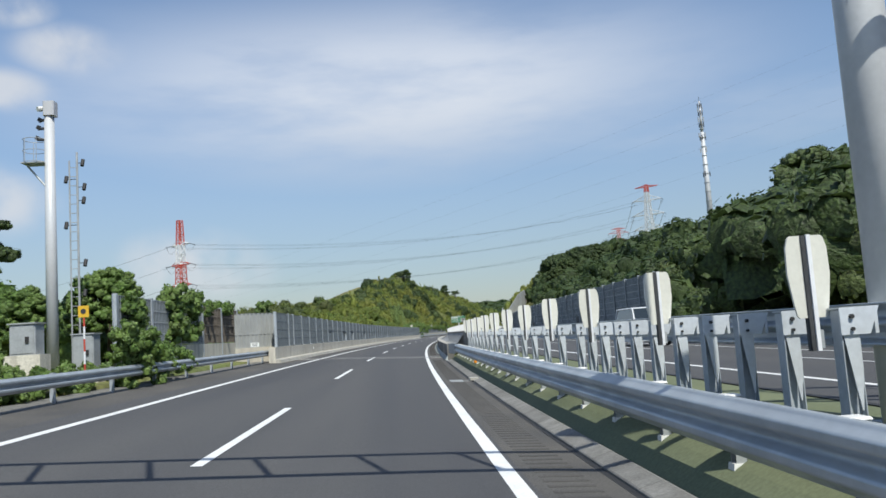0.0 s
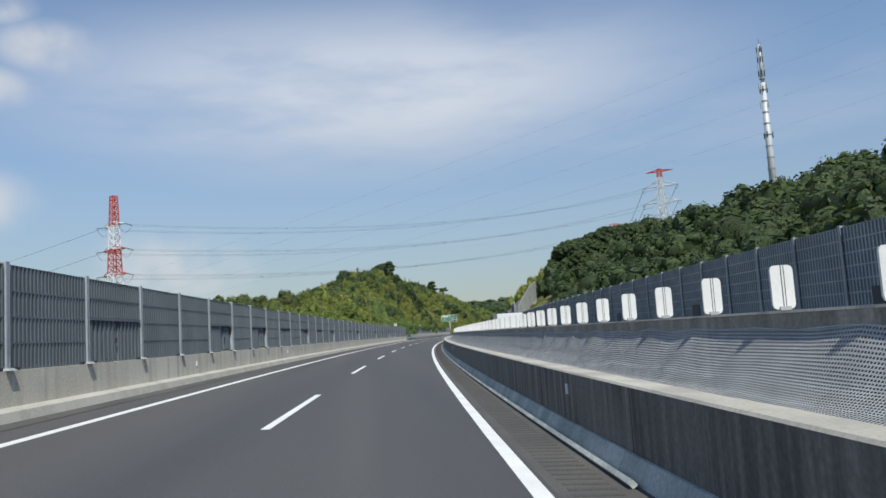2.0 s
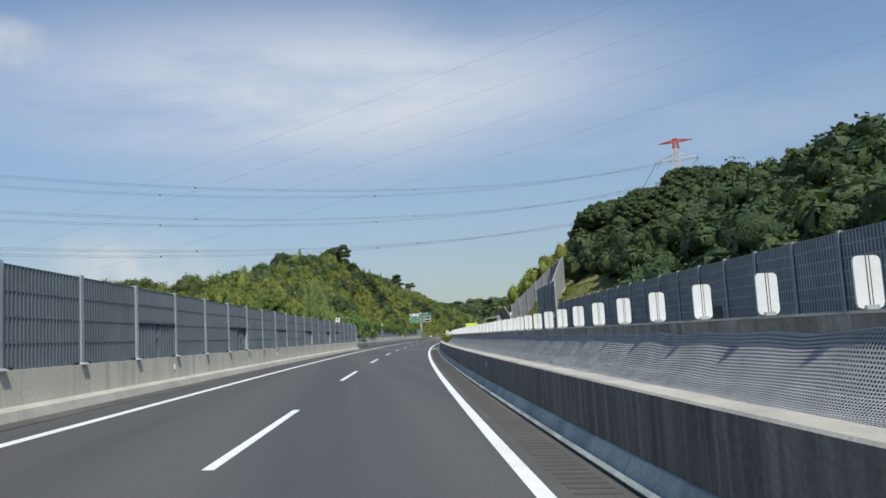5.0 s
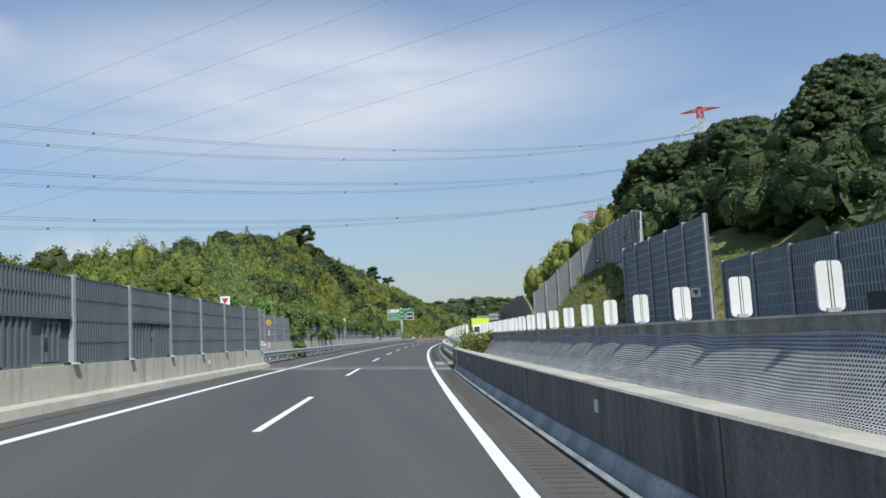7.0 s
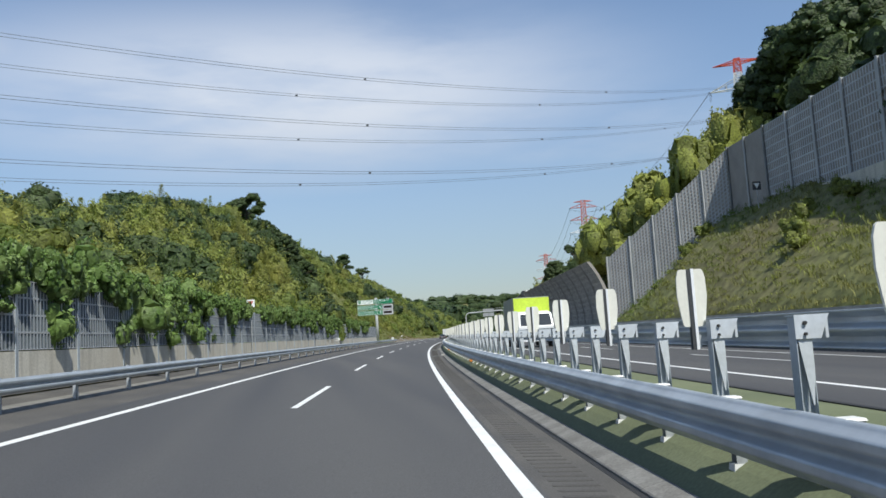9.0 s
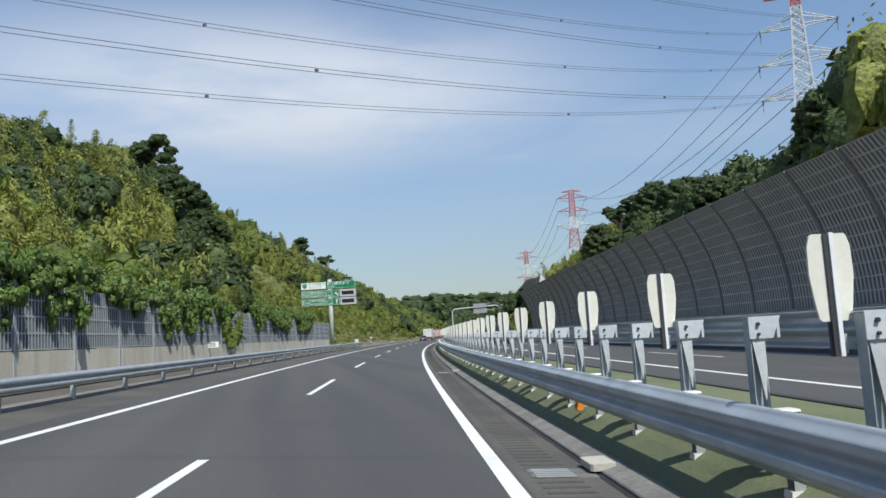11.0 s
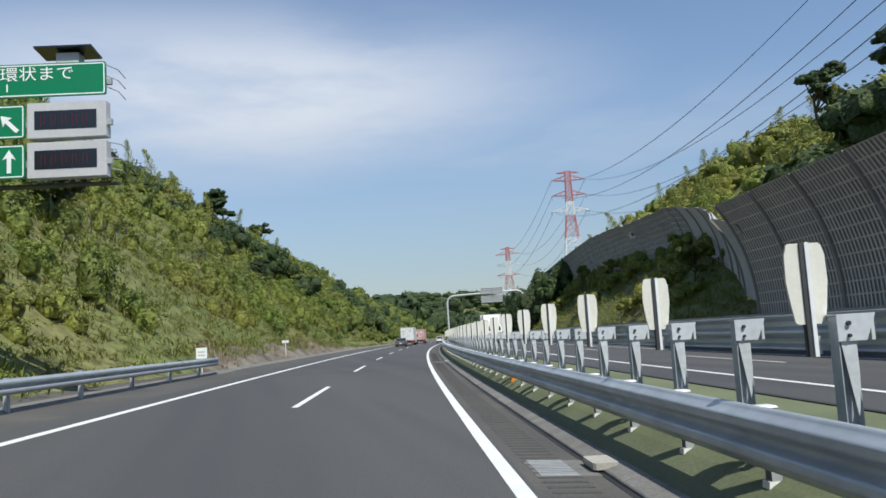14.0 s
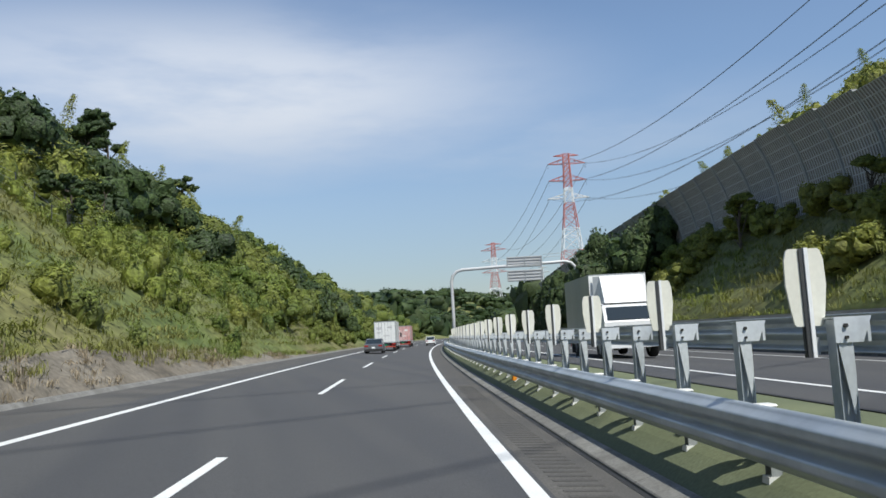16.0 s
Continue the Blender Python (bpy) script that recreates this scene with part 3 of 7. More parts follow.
structure("drain_pipe", Geo().sweep([(2.16, 0.0), (2.12, 0.05), (2.16, 0.10), (2.22, 0.05)], B0 + 15, B1 - 6, 4), TEAL, "grey-green drain pipe lying along the parapet's foot", "pipe")
seam = thing("parapet_seams", "thin dark vertical joints in the parapet", "joint", kind="structure")
seam_mesh = Geo().box(-0.003, 0.02, -0.012, 0.012, 0.24, 0.97).mesh("seam", BLACK)
plate = Geo().box(-0.02, 0.01, -0.07, 0.07, -0.08, 0.08, None, 0.008).mesh("marker", WHITE)
for i, s in enumerate(np.arange(B0 + 6, B1, 9.8)):
    part("seam", seam_mesh, BLACK, seam, at=M(float(s), 2.42))
for s in (68.9, 108.3, 131.2, 166, 187, 206.5, 228):
    tagged(new("wall_marker", plate), "small white reflector plate on the parapet", "reflector", "parapet reflectors").matrix_world = M(s, 2.42, 0.72)
end = thing("parapet_end", "pale concrete pier with a steel plate at the parapet's end", "wall", kind="structure")
for s in (56.5, 237.15):
    part("pier", Geo().box(-0.008, 0.34, -0.42, 0.42, 0.0, 0.985, M(s, 2.42)), COPING, end)

# upper wall that carries the white boards
structure("wall_upper", Geo().sweep([(3.94, -0.5), (3.89, 1.775), (4.24, 1.775), (4.24, -0.5)], 48.55, 241.1, 4), UPPERWALL, "dark streaked concrete parapet of the oncoming bridge", "wall")
structure("wall_upper_coping", Geo().sweep([(3.875, 1.775), (3.885, 1.803), (4.25, 1.809), (4.26, 1.775)], 48.55, 241.1, 4), COPING, "thin pale coping on the parapet", "wall")
structure("gap_floor", Geo().sweep([(2.84, -0.45), (3.94, -0.45), (3.94, -0.5), (2.84, -0.5)], 49, 244, 6), DARKWALL, "dark concrete ledge between the two bridges", "floor")
structure("bridge_deck", Geo().sweep([(-8.7, -0.5), (2.76, -0.5), (2.4, -1.3), (1.0, -2.6), (-7.0, -2.6), (-8.7, -1.1)], 49, 244, 6), CONCRETE, "grey concrete deck of the bridge", "bridge")

# the safety net between them
net = thing("safety_net", "grey knotted safety net slung between the two parapets", "net")
N0, N1 = 57.4, 232.6


def net_at(s, u):
    """u from 0 at the low parapet to 1 at the high one: the net hangs slack between its ties."""
    tie = abs((s / 2.0) % 1 - 0.5) * 2
    d = 2.80 + 1.09 * u
    h = 1.0 + 0.64 * u ** 1.5 - 0.28 * math.sin(math.pi * u) * (1.0 + 0.07 * math.sin(s * 0.47)) - 0.05 * tie * u ** 4 + 0.012 * math.sin(s * 2.1 + u * 7)
    return P(s, d, h)


cross = Geo()
count = int((N1 - N0) / 0.05)
for i in range(count):
    s = N0 + i * 0.05
    v = []
    for j in range(7):
        v += [net_at(s, j / 6), net_at(s + 0.02, j / 6)]
    cross.add(v, [(2 * j, 2 * j + 1, 2 * j + 3, 2 * j + 2) for j in range(6)])
for j in range(44):
    u = (j + 0.5) / 44
    v = []
    m = int((N1 - N0) / 0.8)
    for i in range(m + 1):
        s = N0 + (N1 - N0) * i / m
        a = net_at(s, u)
        v += [a, net_at(s, u + 0.011)]
    cross.add(v, [(2 * i, 2 * i + 1, 2 * i + 3, 2 * i + 2) for i in range(m)])
tagged(part("net_mesh", cross, NET, net), kind="stuff")
part("upper_rope", Geo().pipe([net_at(N0 + (N1 - N0) * i / 180, 1.0) for i in range(181)], 0.012, 5), NET, net)

# left parapet
structure("wall_left", Geo().sweep([(-7.95, 0.2), (-7.95, 0.95), (-8.35, 0.95), (-8.35, -0.6), (-7.95, -0.6)], 48.9, 240.95, 4), CONCRETE, "pale rain-streaked concrete bridge parapet", "wall")
structure("wall_left_toe", Geo().sweep([(-7.62, 0.0), (-7.68, 0.19), (-7.955, 0.24), (-7.955, -0.4), (-7.62, -0.4)], 49.0, 240.9, 4), TOE, "pale concrete plinth at the parapet's foot", "wall")
structure("shoulder_seam", Geo().sweep([(-7.12, 0.003), (-7.06, 0.003), (-7.06, 0), (-7.12, 0)], 57, 242, 4), BLACK, "dark crack line along the shoulder", "road")
fence_label = thing("parapet_marker_row", "small grey reflectors on the bridge parapet", "reflector", kind="structure")
for s in np.arange(66, 240, 20.4):
    part("reflector", plate, WHITE, fence_label, at=M(float(s), -7.94, 0.62, 180))


# ---------------------------------------------------------------- noise barriers
def corrugated(width, z0, z1, rows, pitch, depth, gap=0.03, back=0.1):
    """A panel of upright slots towards -x, crossed by level bars, with a flat back: one closed shell."""
    g = Geo()
    step = (z1 - z0) / rows
    n = max(1, int(width / pitch))
    ring = []
    for i in range(n):
        y, p = width * i / n, width / n
        ring += [(0.0, y), (0.0, y + p * 0.36), (depth, y + p * 0.42), (depth, y + p * 0.94)]
    ring += [(0.0, width), (back, width), (back, 0.0)]
    m = len(ring)
    levels = [(z0, 1)]
    for r in range(rows):
        a, b = z0 + r * step, z0 + (r + 1) * step
        levels += [(a + gap, 1), (a + gap + 0.002, 0), (b - gap, 0), (b - gap + 0.002, 1)]
    levels.append((z1, 1))
    for z, bar in levels:
        g.v += [(0.0 if bar and x < back else x, y, z) for x, y in ring]
    for r in range(len(levels) - 1):
        for i in range(m):
            # Faces inside the slots get the darker second material, a painted shade.
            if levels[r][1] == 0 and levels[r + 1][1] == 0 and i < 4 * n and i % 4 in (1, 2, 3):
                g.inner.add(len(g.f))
            g.f.append((r * m + i, r * m + (i + 1) % m, (r + 1) * m + (i + 1) % m, (r + 1) * m + i))
    g.f += [tuple(range(m))[::-1], tuple(range((len(levels) - 1) * m, len(levels) * m))]
    return g


def h_post(height, wide=0.16, deep=0.16):
    g = Geo()
    g.box(-deep / 2, -deep / 2 + 0.02, -wide / 2, wide / 2, 0, height)
    g.box(deep / 2 - 0.02, deep / 2, -wide / 2, wide / 2, 0, height)
    g.box(-deep / 2, deep / 2, -0.01, 0.01, 0, height)
    return g


panel_mesh = corrugated(3.84, 0.015, 2.14, 4, 0.17, 0.022, 0.016).mesh("panel", PANEL, False, BLUESHADE)
upper_mesh = corrugated(3.84, 1.16, 2.14, 2, 0.17, 0.03, 0.022).mesh("panel", PANEL, False, BLUESHADE)
lower_mesh = corrugated(1.75, 0.015, 1.14, 1, 0.29, 0.04).mesh("panel", PANEL, False, BLUESHADE)
door_mesh = corrugated(0.9, 0.10, 1.02, 1, 0.3, 0.045).mesh("door_leaf", PANEL, False, BLUESHADE)
post_mesh = h_post(2.18).mesh("post", POST)
foot_mesh = Geo().prism([(-0.2, -0.17), (0.12, -0.17), (0.12, 0.17), (-0.2, 0.17)], 0, 0.05, None, [(-0.12, -0.1), (0.1, -0.1), (0.1, 0.1), (-0.12, 0.1)]).mesh("base_plate", DULL)
anchor_mesh = Geo().box(-0.08, 0.02, -0.09, 0.09, 0, 0.06).mesh("anchor", BLACK)
rail_mesh = Geo().box(-0.03, 0.02, 0, 3.84, 0, 0.07).mesh("rail", PANEL)
handle_mesh = Geo().box(-0.05, 0.0, 0, 0.03, 0, 0.14).mesh("handle", BLACK)
back_mesh = Geo().box(0.08, 0.12, 0, 3.84, 0.05, 1.16).mesh("back_sheet", PANEL)
recess_mesh = Geo().box(0.02, 0.07, 0, 0.55, 0.72, 1.12).mesh("recess", BLACK)

barrier = thing("noise_barrier", "blue-grey ribbed metal noise barrier on the bridge parapet", "noise barrier", M(52.0, -8.05, 0.95))
base = barrier.matrix_world.inverted()
doors = {4: 0, 7: 1, 9: 1, 11: 0, 13: 1, 15: 0, 17: 1, 21: 0, 23: 1, 26: 0, 29: 1, 32: 0, 35: 1, 38: 1, 40: 0}
for s in (49.9, 54.6):
    part("post", post_mesh, POST, barrier, "galvanised steel post", base @ M(s, -8.05, 0.95))
part("panel", panel_mesh, PANEL, barrier, at=base @ M(54.52, -8.02, 0.95, 180) @ Matrix.Diagonal((1, 1.18, 1, 1)))
part("panel", panel_mesh, PANEL, barrier, at=base @ M(56.6, -8.02, 0.95, 180) @ Matrix.Diagonal((1, 0.49, 1, 1)))
k = -1
while 60.67 + 3.99 * k < 242:
    s = 60.67 + 3.99 * k
    p = part("post", post_mesh, POST, barrier, "galvanised steel post", base @ M(s, -8.05, 0.95))
    part("base_plate", foot_mesh, DULL, p, at=Matrix.Rotation(math.pi, 4, "Z"))
    part("anchor", anchor_mesh, BLACK, p, at=Matrix.Translation((0.02, 0.35, 0)) @ Matrix.Rotation(math.pi, 4, "Z"))
    part("anchor", anchor_mesh, BLACK, p, at=Matrix.Translation((0.02, -0.35, 0)) @ Matrix.Rotation(math.pi, 4, "Z"))
    m = base @ M(s + 3.92, -8.02, 0.95, 180)
    if k in doors:
        part("back_sheet", back_mesh, PANEL, barrier, at=m)
    if k in doors:
        part("panel", upper_mesh, PANEL, barrier, at=m)
        part("rail", rail_mesh, PANEL, barrier, at=m @ Matrix.Translation((0, 0, 1.09)))
        if doors[k] == 0:
            part("panel", lower_mesh, PANEL, barrier, at=m @ Matrix.Translation((0, 0.0, 0)))
            d = part("door_leaf", door_mesh, PANEL, barrier, "sliding access door", m @ Matrix.Translation((0.03, 1.85, 0)))
            part("handle", handle_mesh, BLACK, d, at=Matrix.Translation((0, 0.05, 0.5)))
            part("recess", recess_mesh, BLACK, d, at=Matrix.Translation((0.0, -0.05, 0)))
            part("panel", lower_mesh, PANEL, barrier, at=m @ Matrix.Translation((0, 2.09, 0)) @ Matrix.Diagonal((1, 1.0, 1, 1)))
        else:
            part("panel", lower_mesh, PANEL, barrier, at=m @ Matrix.Translation((0, 2.09, 0)))
            d = part("door_leaf", door_mesh, PANEL, barrier, "sliding access door", m @ Matrix.Translation((0.03, 0.55, 0)))
            part("handle", handle_mesh, BLACK, d, at=Matrix.Translation((0, 0.8, 0.5)))
            part("recess", recess_mesh, BLACK, d, at=Matrix.Translation((0.0, -0.55, 0)))
    elif s + 4 < 242:
        part("panel", panel_mesh, PANEL, barrier, at=m)
    k += 1

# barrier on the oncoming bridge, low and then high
far_panel = corrugated(3.84, 0.05, 3.2, 6, 0.24, 0.03, 0.025).mesh("panel", BRIDGEPANEL, False, BRIDGESHADE)
far_post_dark = h_post(3.28, 0.2, 0.2).mesh("post", BRIDGEPANEL)
barrier = thing("noise_barrier", "tall dark blue-grey ribbed noise barrier of the oncoming bridge", "noise barrier", M(55.5, 17.4, 2.5))
base = barrier.matrix_world.inverted()
for k in range(47):
    s = 55.5 + 4 * k
    part("post", far_post_dark, BRIDGEPANEL, barrier, at=base @ M(s, 17.4, 2.5))
    if k < 46:
        part("panel", far_panel, BRIDGEPANEL, barrier, at=base @ M(s + 0.08, 17.38, 2.5))
        if k % 5 == 2:
            part("door_leaf", Geo().box(-0.04, 0.0, 1.0, 2.2, 0.05, 0.75).mesh("door_leaf", RIB), RIB, barrier, at=base @ M(s, 17.38, 2.5))
high_panel = corrugated(3.84, 0.05, 6.1, 12, 0.32, 0.035, 0.04).mesh("panel", BRIDGEPANEL, False, BRIDGESHADE)
high_post = h_post(6.2, 0.24, 0.24).mesh("post", PLAIN)
barrier = thing("noise_barrier", "high grey slatted noise barrier at the end of the bridge", "noise barrier", M(241.6, 17.4, 2.5))
base = barrier.matrix_world.inverted()
for k in range(6):
    s = 241.6 + 3.75 * k
    part("post", high_post, PLAIN, barrier, at=base @ M(s, 17.4, 2.5))
    if k < 5:
        part("panel", high_panel, BRIDGEPANEL, barrier, at=base @ M(s + 0.06, 17.38, 2.5) @ Matrix.Diagonal((1, 0.94, 1, 1)))


def wall_run(ob, a, b, bays, mesh_of, post_of, material):
    """Panels from a to b, each (s, d, base h, top h), between upright posts."""
    inv = ob.matrix_world.inverted()
    for k in range(bays + 1):
        w = k / bays
        s, d, lo, hi = (a[i] + (b[i] - a[i]) * w for i in range(4))
        p = P(s, d, lo)
        part("post", post_of(hi - lo + 0.1), PLAIN, ob, at=inv @ M(s, d, lo))
        if k < bays:
            w2 = (k + 1) / bays
            s2, d2, lo2, hi2 = (a[i] + (b[i] - a[i]) * w2 for i in range(4))
            q = P(s2, d2, lo2)
            flat = Vector((q.x - p.x, q.y - p.y, 0))
            g = mesh_of(flat.length, lo2 - lo, hi - lo, hi2 - lo2)
            turn = math.atan2(-flat.x, flat.y)
            part("panel", g, material, ob, at=inv @ Matrix.Translation(p) @ Matrix.Rotation(turn, 4, "Z"))


def slanted(width, rise, h0, h1, pitch=0.32, rows=9, depth=0.035, ribs=True):
    """A ribbed panel whose foot rises by rise and whose height goes from h0 to h1."""
    g = corrugated(width, 0.0, 1.0, rows, pitch if ribs else width / 2, depth if ribs else 0.004, 0.008, 0.12)
    g.v = [(x, y, rise * y / width + (h0 + (h1 - h0) * y / width) * z) for x, y, z in g.v]
    return g


def ribbed_panel(w, rise, h0, h1):
    # Second material paints shade into the slots between the ribs.
    return slanted(w, rise, h0, h1, 0.28, 11).mesh("panel", LATTICE, False, SHADE_RIB)


def plain_panel(w, rise, h0, h1):
    return slanted(w, rise, h0, h1, rows=2, ribs=False).mesh("panel", PLAIN)


def dark_panel(w, rise, h0, h1):
    return slanted(w, rise, h0, h1, rows=2, ribs=False).mesh("panel", SHADE_RIB)


def lattice_panel(w, rise, h0, h1):
    # Lattice slots are darkened by colour to look shaded.
    return slanted(w, rise, h0, h1, 0.26, 20).mesh("panel", PLAIN, False, SHADE_RIB)


barrier = thing("noise_barrier", "angled grey noise barrier on top of the grass bank", "noise barrier", M(275, 23, 8))
pm = lambda h: h_post(h, 0.22, 0.22).mesh("post", PLAIN)
wall_run(barrier, (262.0, 19.2, 3.2, 8.4), (274.6, 22.9, 8.2, 13.9), 4, plain_panel, pm, PLAIN)
wall_run(barrier, (274.6, 22.9, 8.2, 13.9), (276.4, 23.23, 8.44, 14.18), 1, plain_panel, pm, PLAIN)
wall_run(barrier, (276.4, 23.23, 8.44, 14.18), (281.7, 24.21, 9.15, 15.1), 1, ribbed_panel, pm, LATTICE)
wall_run(barrier, (281.7, 24.21, 9.15, 15.1), (288.1, 25.4, 10.0, 16.0), 2, plain_panel, pm, PLAIN)
wall_run(barrier, (288.1, 25.4, 10.0, 16.0), (307.5, 26.05, 10.3, 16.45), 5, ribbed_panel, pm, LATTICE)
wall_run(barrier, (307.5, 26.05, 10.3, 16.45), (315.0, 26.3, 10.4, 16.6), 2, dark_panel, pm, RIB)
wall_run(barrier, (315.0, 26.3, 10.2, 16.6), (322.3, 17.5, 2.7, 8.4), 5, lattice_panel, pm, PLAIN)
foot = Geo()
for a, b in (((274.6, 22.85, 8.2), (288.1, 25.35, 10.0)), ((288.1, 25.35, 10.0), (315, 26.25, 10.4))):
    p, q = P(*a), P(*b)
    side = Vector((-0.25, 0, 0))
    foot.add([p + side, q + side, q - side, p - side] + [x + Vector((0, 0, 0.5)) for x in (p + side, q + side, q - side, p - side)] + [x - Vector((0, 0, 1.5)) for x in (p + side, q + side, q - side, p - side)],
             [(4, 5, 6, 7), (8, 9, 5, 4), (9, 10, 6, 5), (10, 11, 7, 6), (11, 8, 4, 7)])
structure("barrier_footing", foot, CONCRETE, "pale concrete footing under the noise barrier", "wall")


# curved barriers that lean over the road
def curved_panel(width, high, lean, pitch, rows, bar=0.012, depth=0.05):
    """An upright sheet of slots that bends towards -x as it rises, crossed by level bars."""
    g = Geo()
    n = max(1, int(width / pitch))
    ring = []
    for i in range(n):
        y, p = width * i / n, width / n
        ring += [(0, y), (0, y + p * 0.4), (depth, y + p * 0.46), (depth, y + p * 0.94)]
    ring.append((0, width))
    m = len(ring)
    levels = [(0.0, 1)]
    for r in range(rows):
        a, b = r / rows, (r + 1) / rows
        levels += [(a + bar, 1), (a + bar + 0.001, 0), (b - bar, 0), (b - bar + 0.001, 1)]
    levels.append((1.0, 1))
    for u, flat in levels:
        g.v += [((0 if flat else x) - lean * u ** 2.2, y, high * (u - 0.04 * u ** 3)) for x, y in ring]
    for r in range(len(levels) - 1):
        for i in range(m - 1):
            # Recessed faces use the second material, so slot shade is in the colour.
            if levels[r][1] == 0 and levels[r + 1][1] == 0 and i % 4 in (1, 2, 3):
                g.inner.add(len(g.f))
            g.f.append((r * m + i, r * m + i + 1, (r + 1) * m + i + 1, (r + 1) * m + i))
    k = len(g.v)
    for i in range(rows + 1):
        u = i / rows
        g.v += [(0.16 - lean * u ** 2.2, y, high * (u - 0.04 * u ** 3)) for y in (0, width)]
    g.f += [(k + 2 * r, k + 2 * r + 1, k + 2 * r + 3, k + 2 * r + 2) for r in range(rows)]
    return g


def curved_rib(high, lean, rows=10, deep=0.2, wide=0.16):
    g = Geo()
    ring = [(-0.09, -wide / 2), (-0.09, wide / 2), (deep, wide / 2), (deep, -wide / 2)]
    for i in range(rows + 1):
        u = i / rows
        g.v += [(x - lean * u ** 2.2, y, (high - 0.02) * (u - 0.04 * u ** 3)) for x, y in ring]
    g.f += [(4 * r + i, 4 * r + (i + 1) % 4, 4 * r + 4 + (i + 1) % 4, 4 * r + 4 + i) for r in range(rows) for i in range(4)]
    g.f += [(0, 1, 2, 3), (4 * rows + 3, 4 * rows + 2, 4 * rows + 1, 4 * rows)]
    return g


cp, cr = curved_panel(3.9, 5.75, 1.75, 0.25, 11, 0.005).mesh("panel", LOUVRE, False, SHADE_RIB), curved_rib(5.75, 1.75).mesh("rib", SHADE_RIB)
barrier = thing("curved_noise_barrier", "high charcoal louvred noise barrier curving over the carriageway", "noise barrier", M(322, 17.45, 2.6))
base = barrier.matrix_world.inverted()
for k in range(28):
    s = 322.3 + 4 * k
    part("rib", cr, SHADE_RIB, barrier, "dark steel rib", base @ M(s, 17.45, 2.64))
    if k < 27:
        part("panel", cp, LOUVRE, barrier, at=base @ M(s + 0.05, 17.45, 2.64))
cp2, cr2 = curved_panel(3.9, 4.6, 1.5, 0.26, 9, 0.006).mesh("panel", CURVED, False, SHADE_RIB), curved_rib(4.6, 1.5).mesh("rib", PLAIN)
barrier = thing("curved_noise_barrier", "grey slatted noise barrier curving along the top of the green bank", "noise barrier", M(462, 24.6, 9.4))
base = barrier.matrix_world.inverted()
way_in = [(429.3, 17.85, 2.7), (435.0, 18.8, 3.8), (439.0, 20.2, 4.8), (443.0, 21.4, 5.6), (447.0, 22.3, 6.4), (451.0, 22.9, 7.0), (455.0, 23.4, 7.7), (459.0, 23.9, 8.3), (462.0, 24.3, 8.7)]
plain_rib = curved_rib(4.6, 1.5).mesh("rib", SHADE_RIB)
for a, b in zip(way_in[:-1], way_in[1:]):
    p, q = P(*a), P(*b)
    along = math.hypot(q.x - p.x, q.y - p.y)
    at = base @ Matrix.Translation(p) @ Matrix.Rotation(math.atan2(p.x - q.x, q.y - p.y), 4, "Z")
    part("rib", plain_rib, SHADE_RIB, barrier, "dark steel rib", at)
    g = curved_panel(along, 4.6, 1.5, 0.45, 8, 0.012, 0.012) if a[0] < 452 else curved_panel(along, 4.6, 1.5, 0.3, 9)
    g.v = [(x, y, z + (q.z - p.z) * y / along) for x, y, z in g.v]
    part("panel", g.mesh("panel", CURVED) if a[0] < 452 else g.mesh("panel", CURVED, False, SHADE_RIB), CURVED, barrier, at=at)
for k in range(40):
    s = 462 + 4 * k
    h = 8.7 + 0.7 * min(1, k / 4) - 0.012 * 4 * k
    grow = Matrix.Diagonal((1, 1, 1 + 0.24 * min(1, max(0, (k - 3) / 5)), 1))
    part("rib", cr2, PLAIN, barrier, at=base @ M(s, 24.4, h) @ grow)
    part("panel", cp2, CURVED, barrier, at=base @ M(s + 0.05, 24.4, h) @ grow)
structure("bank_footing", Geo().sweep([(24.2, 7.6), (24.2, 8.85), (24.7, 8.85), (24.7, 7.6)], 456, 621, 4), CONCRETE, "pale concrete footing of the curved barrier", "wall")

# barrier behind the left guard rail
# Slots in a darker blue-grey that stands in for their shade.
low_panel = corrugated(3.84, 0.85, 2.75, 4, 0.2, 0.03, 0.025).mesh("panel", LATTICE, False, BLUESHADE)
RUST = paint("rusty_panel", (0.26, 0.215, 0.165), (0.18, 0.14, 0.10), 0.8, 0.1, 1.5, 20, 0.1, grain=0.15)
# Rust brown again, darkened to paint shade into the bars' slots.
RUSTSHADE = paint("rusty_slot_shade", (0.105, 0.092, 0.075), (0.08, 0.07, 0.058), 0.85, 0, 1.2, 20, 0.05)
rust_panel = corrugated(3.84, 0.85, 2.75, 4, 0.3, 0.06, 0.035).mesh("panel", RUST, False, RUSTSHADE)
low_base = Geo().box(-0.02, 0.1, 0, 3.84, -0.3, 0.82).mesh("base_panel", CONCRETE)
low_post = h_post(3.1, 0.16, 0.16).mesh("post", POST)
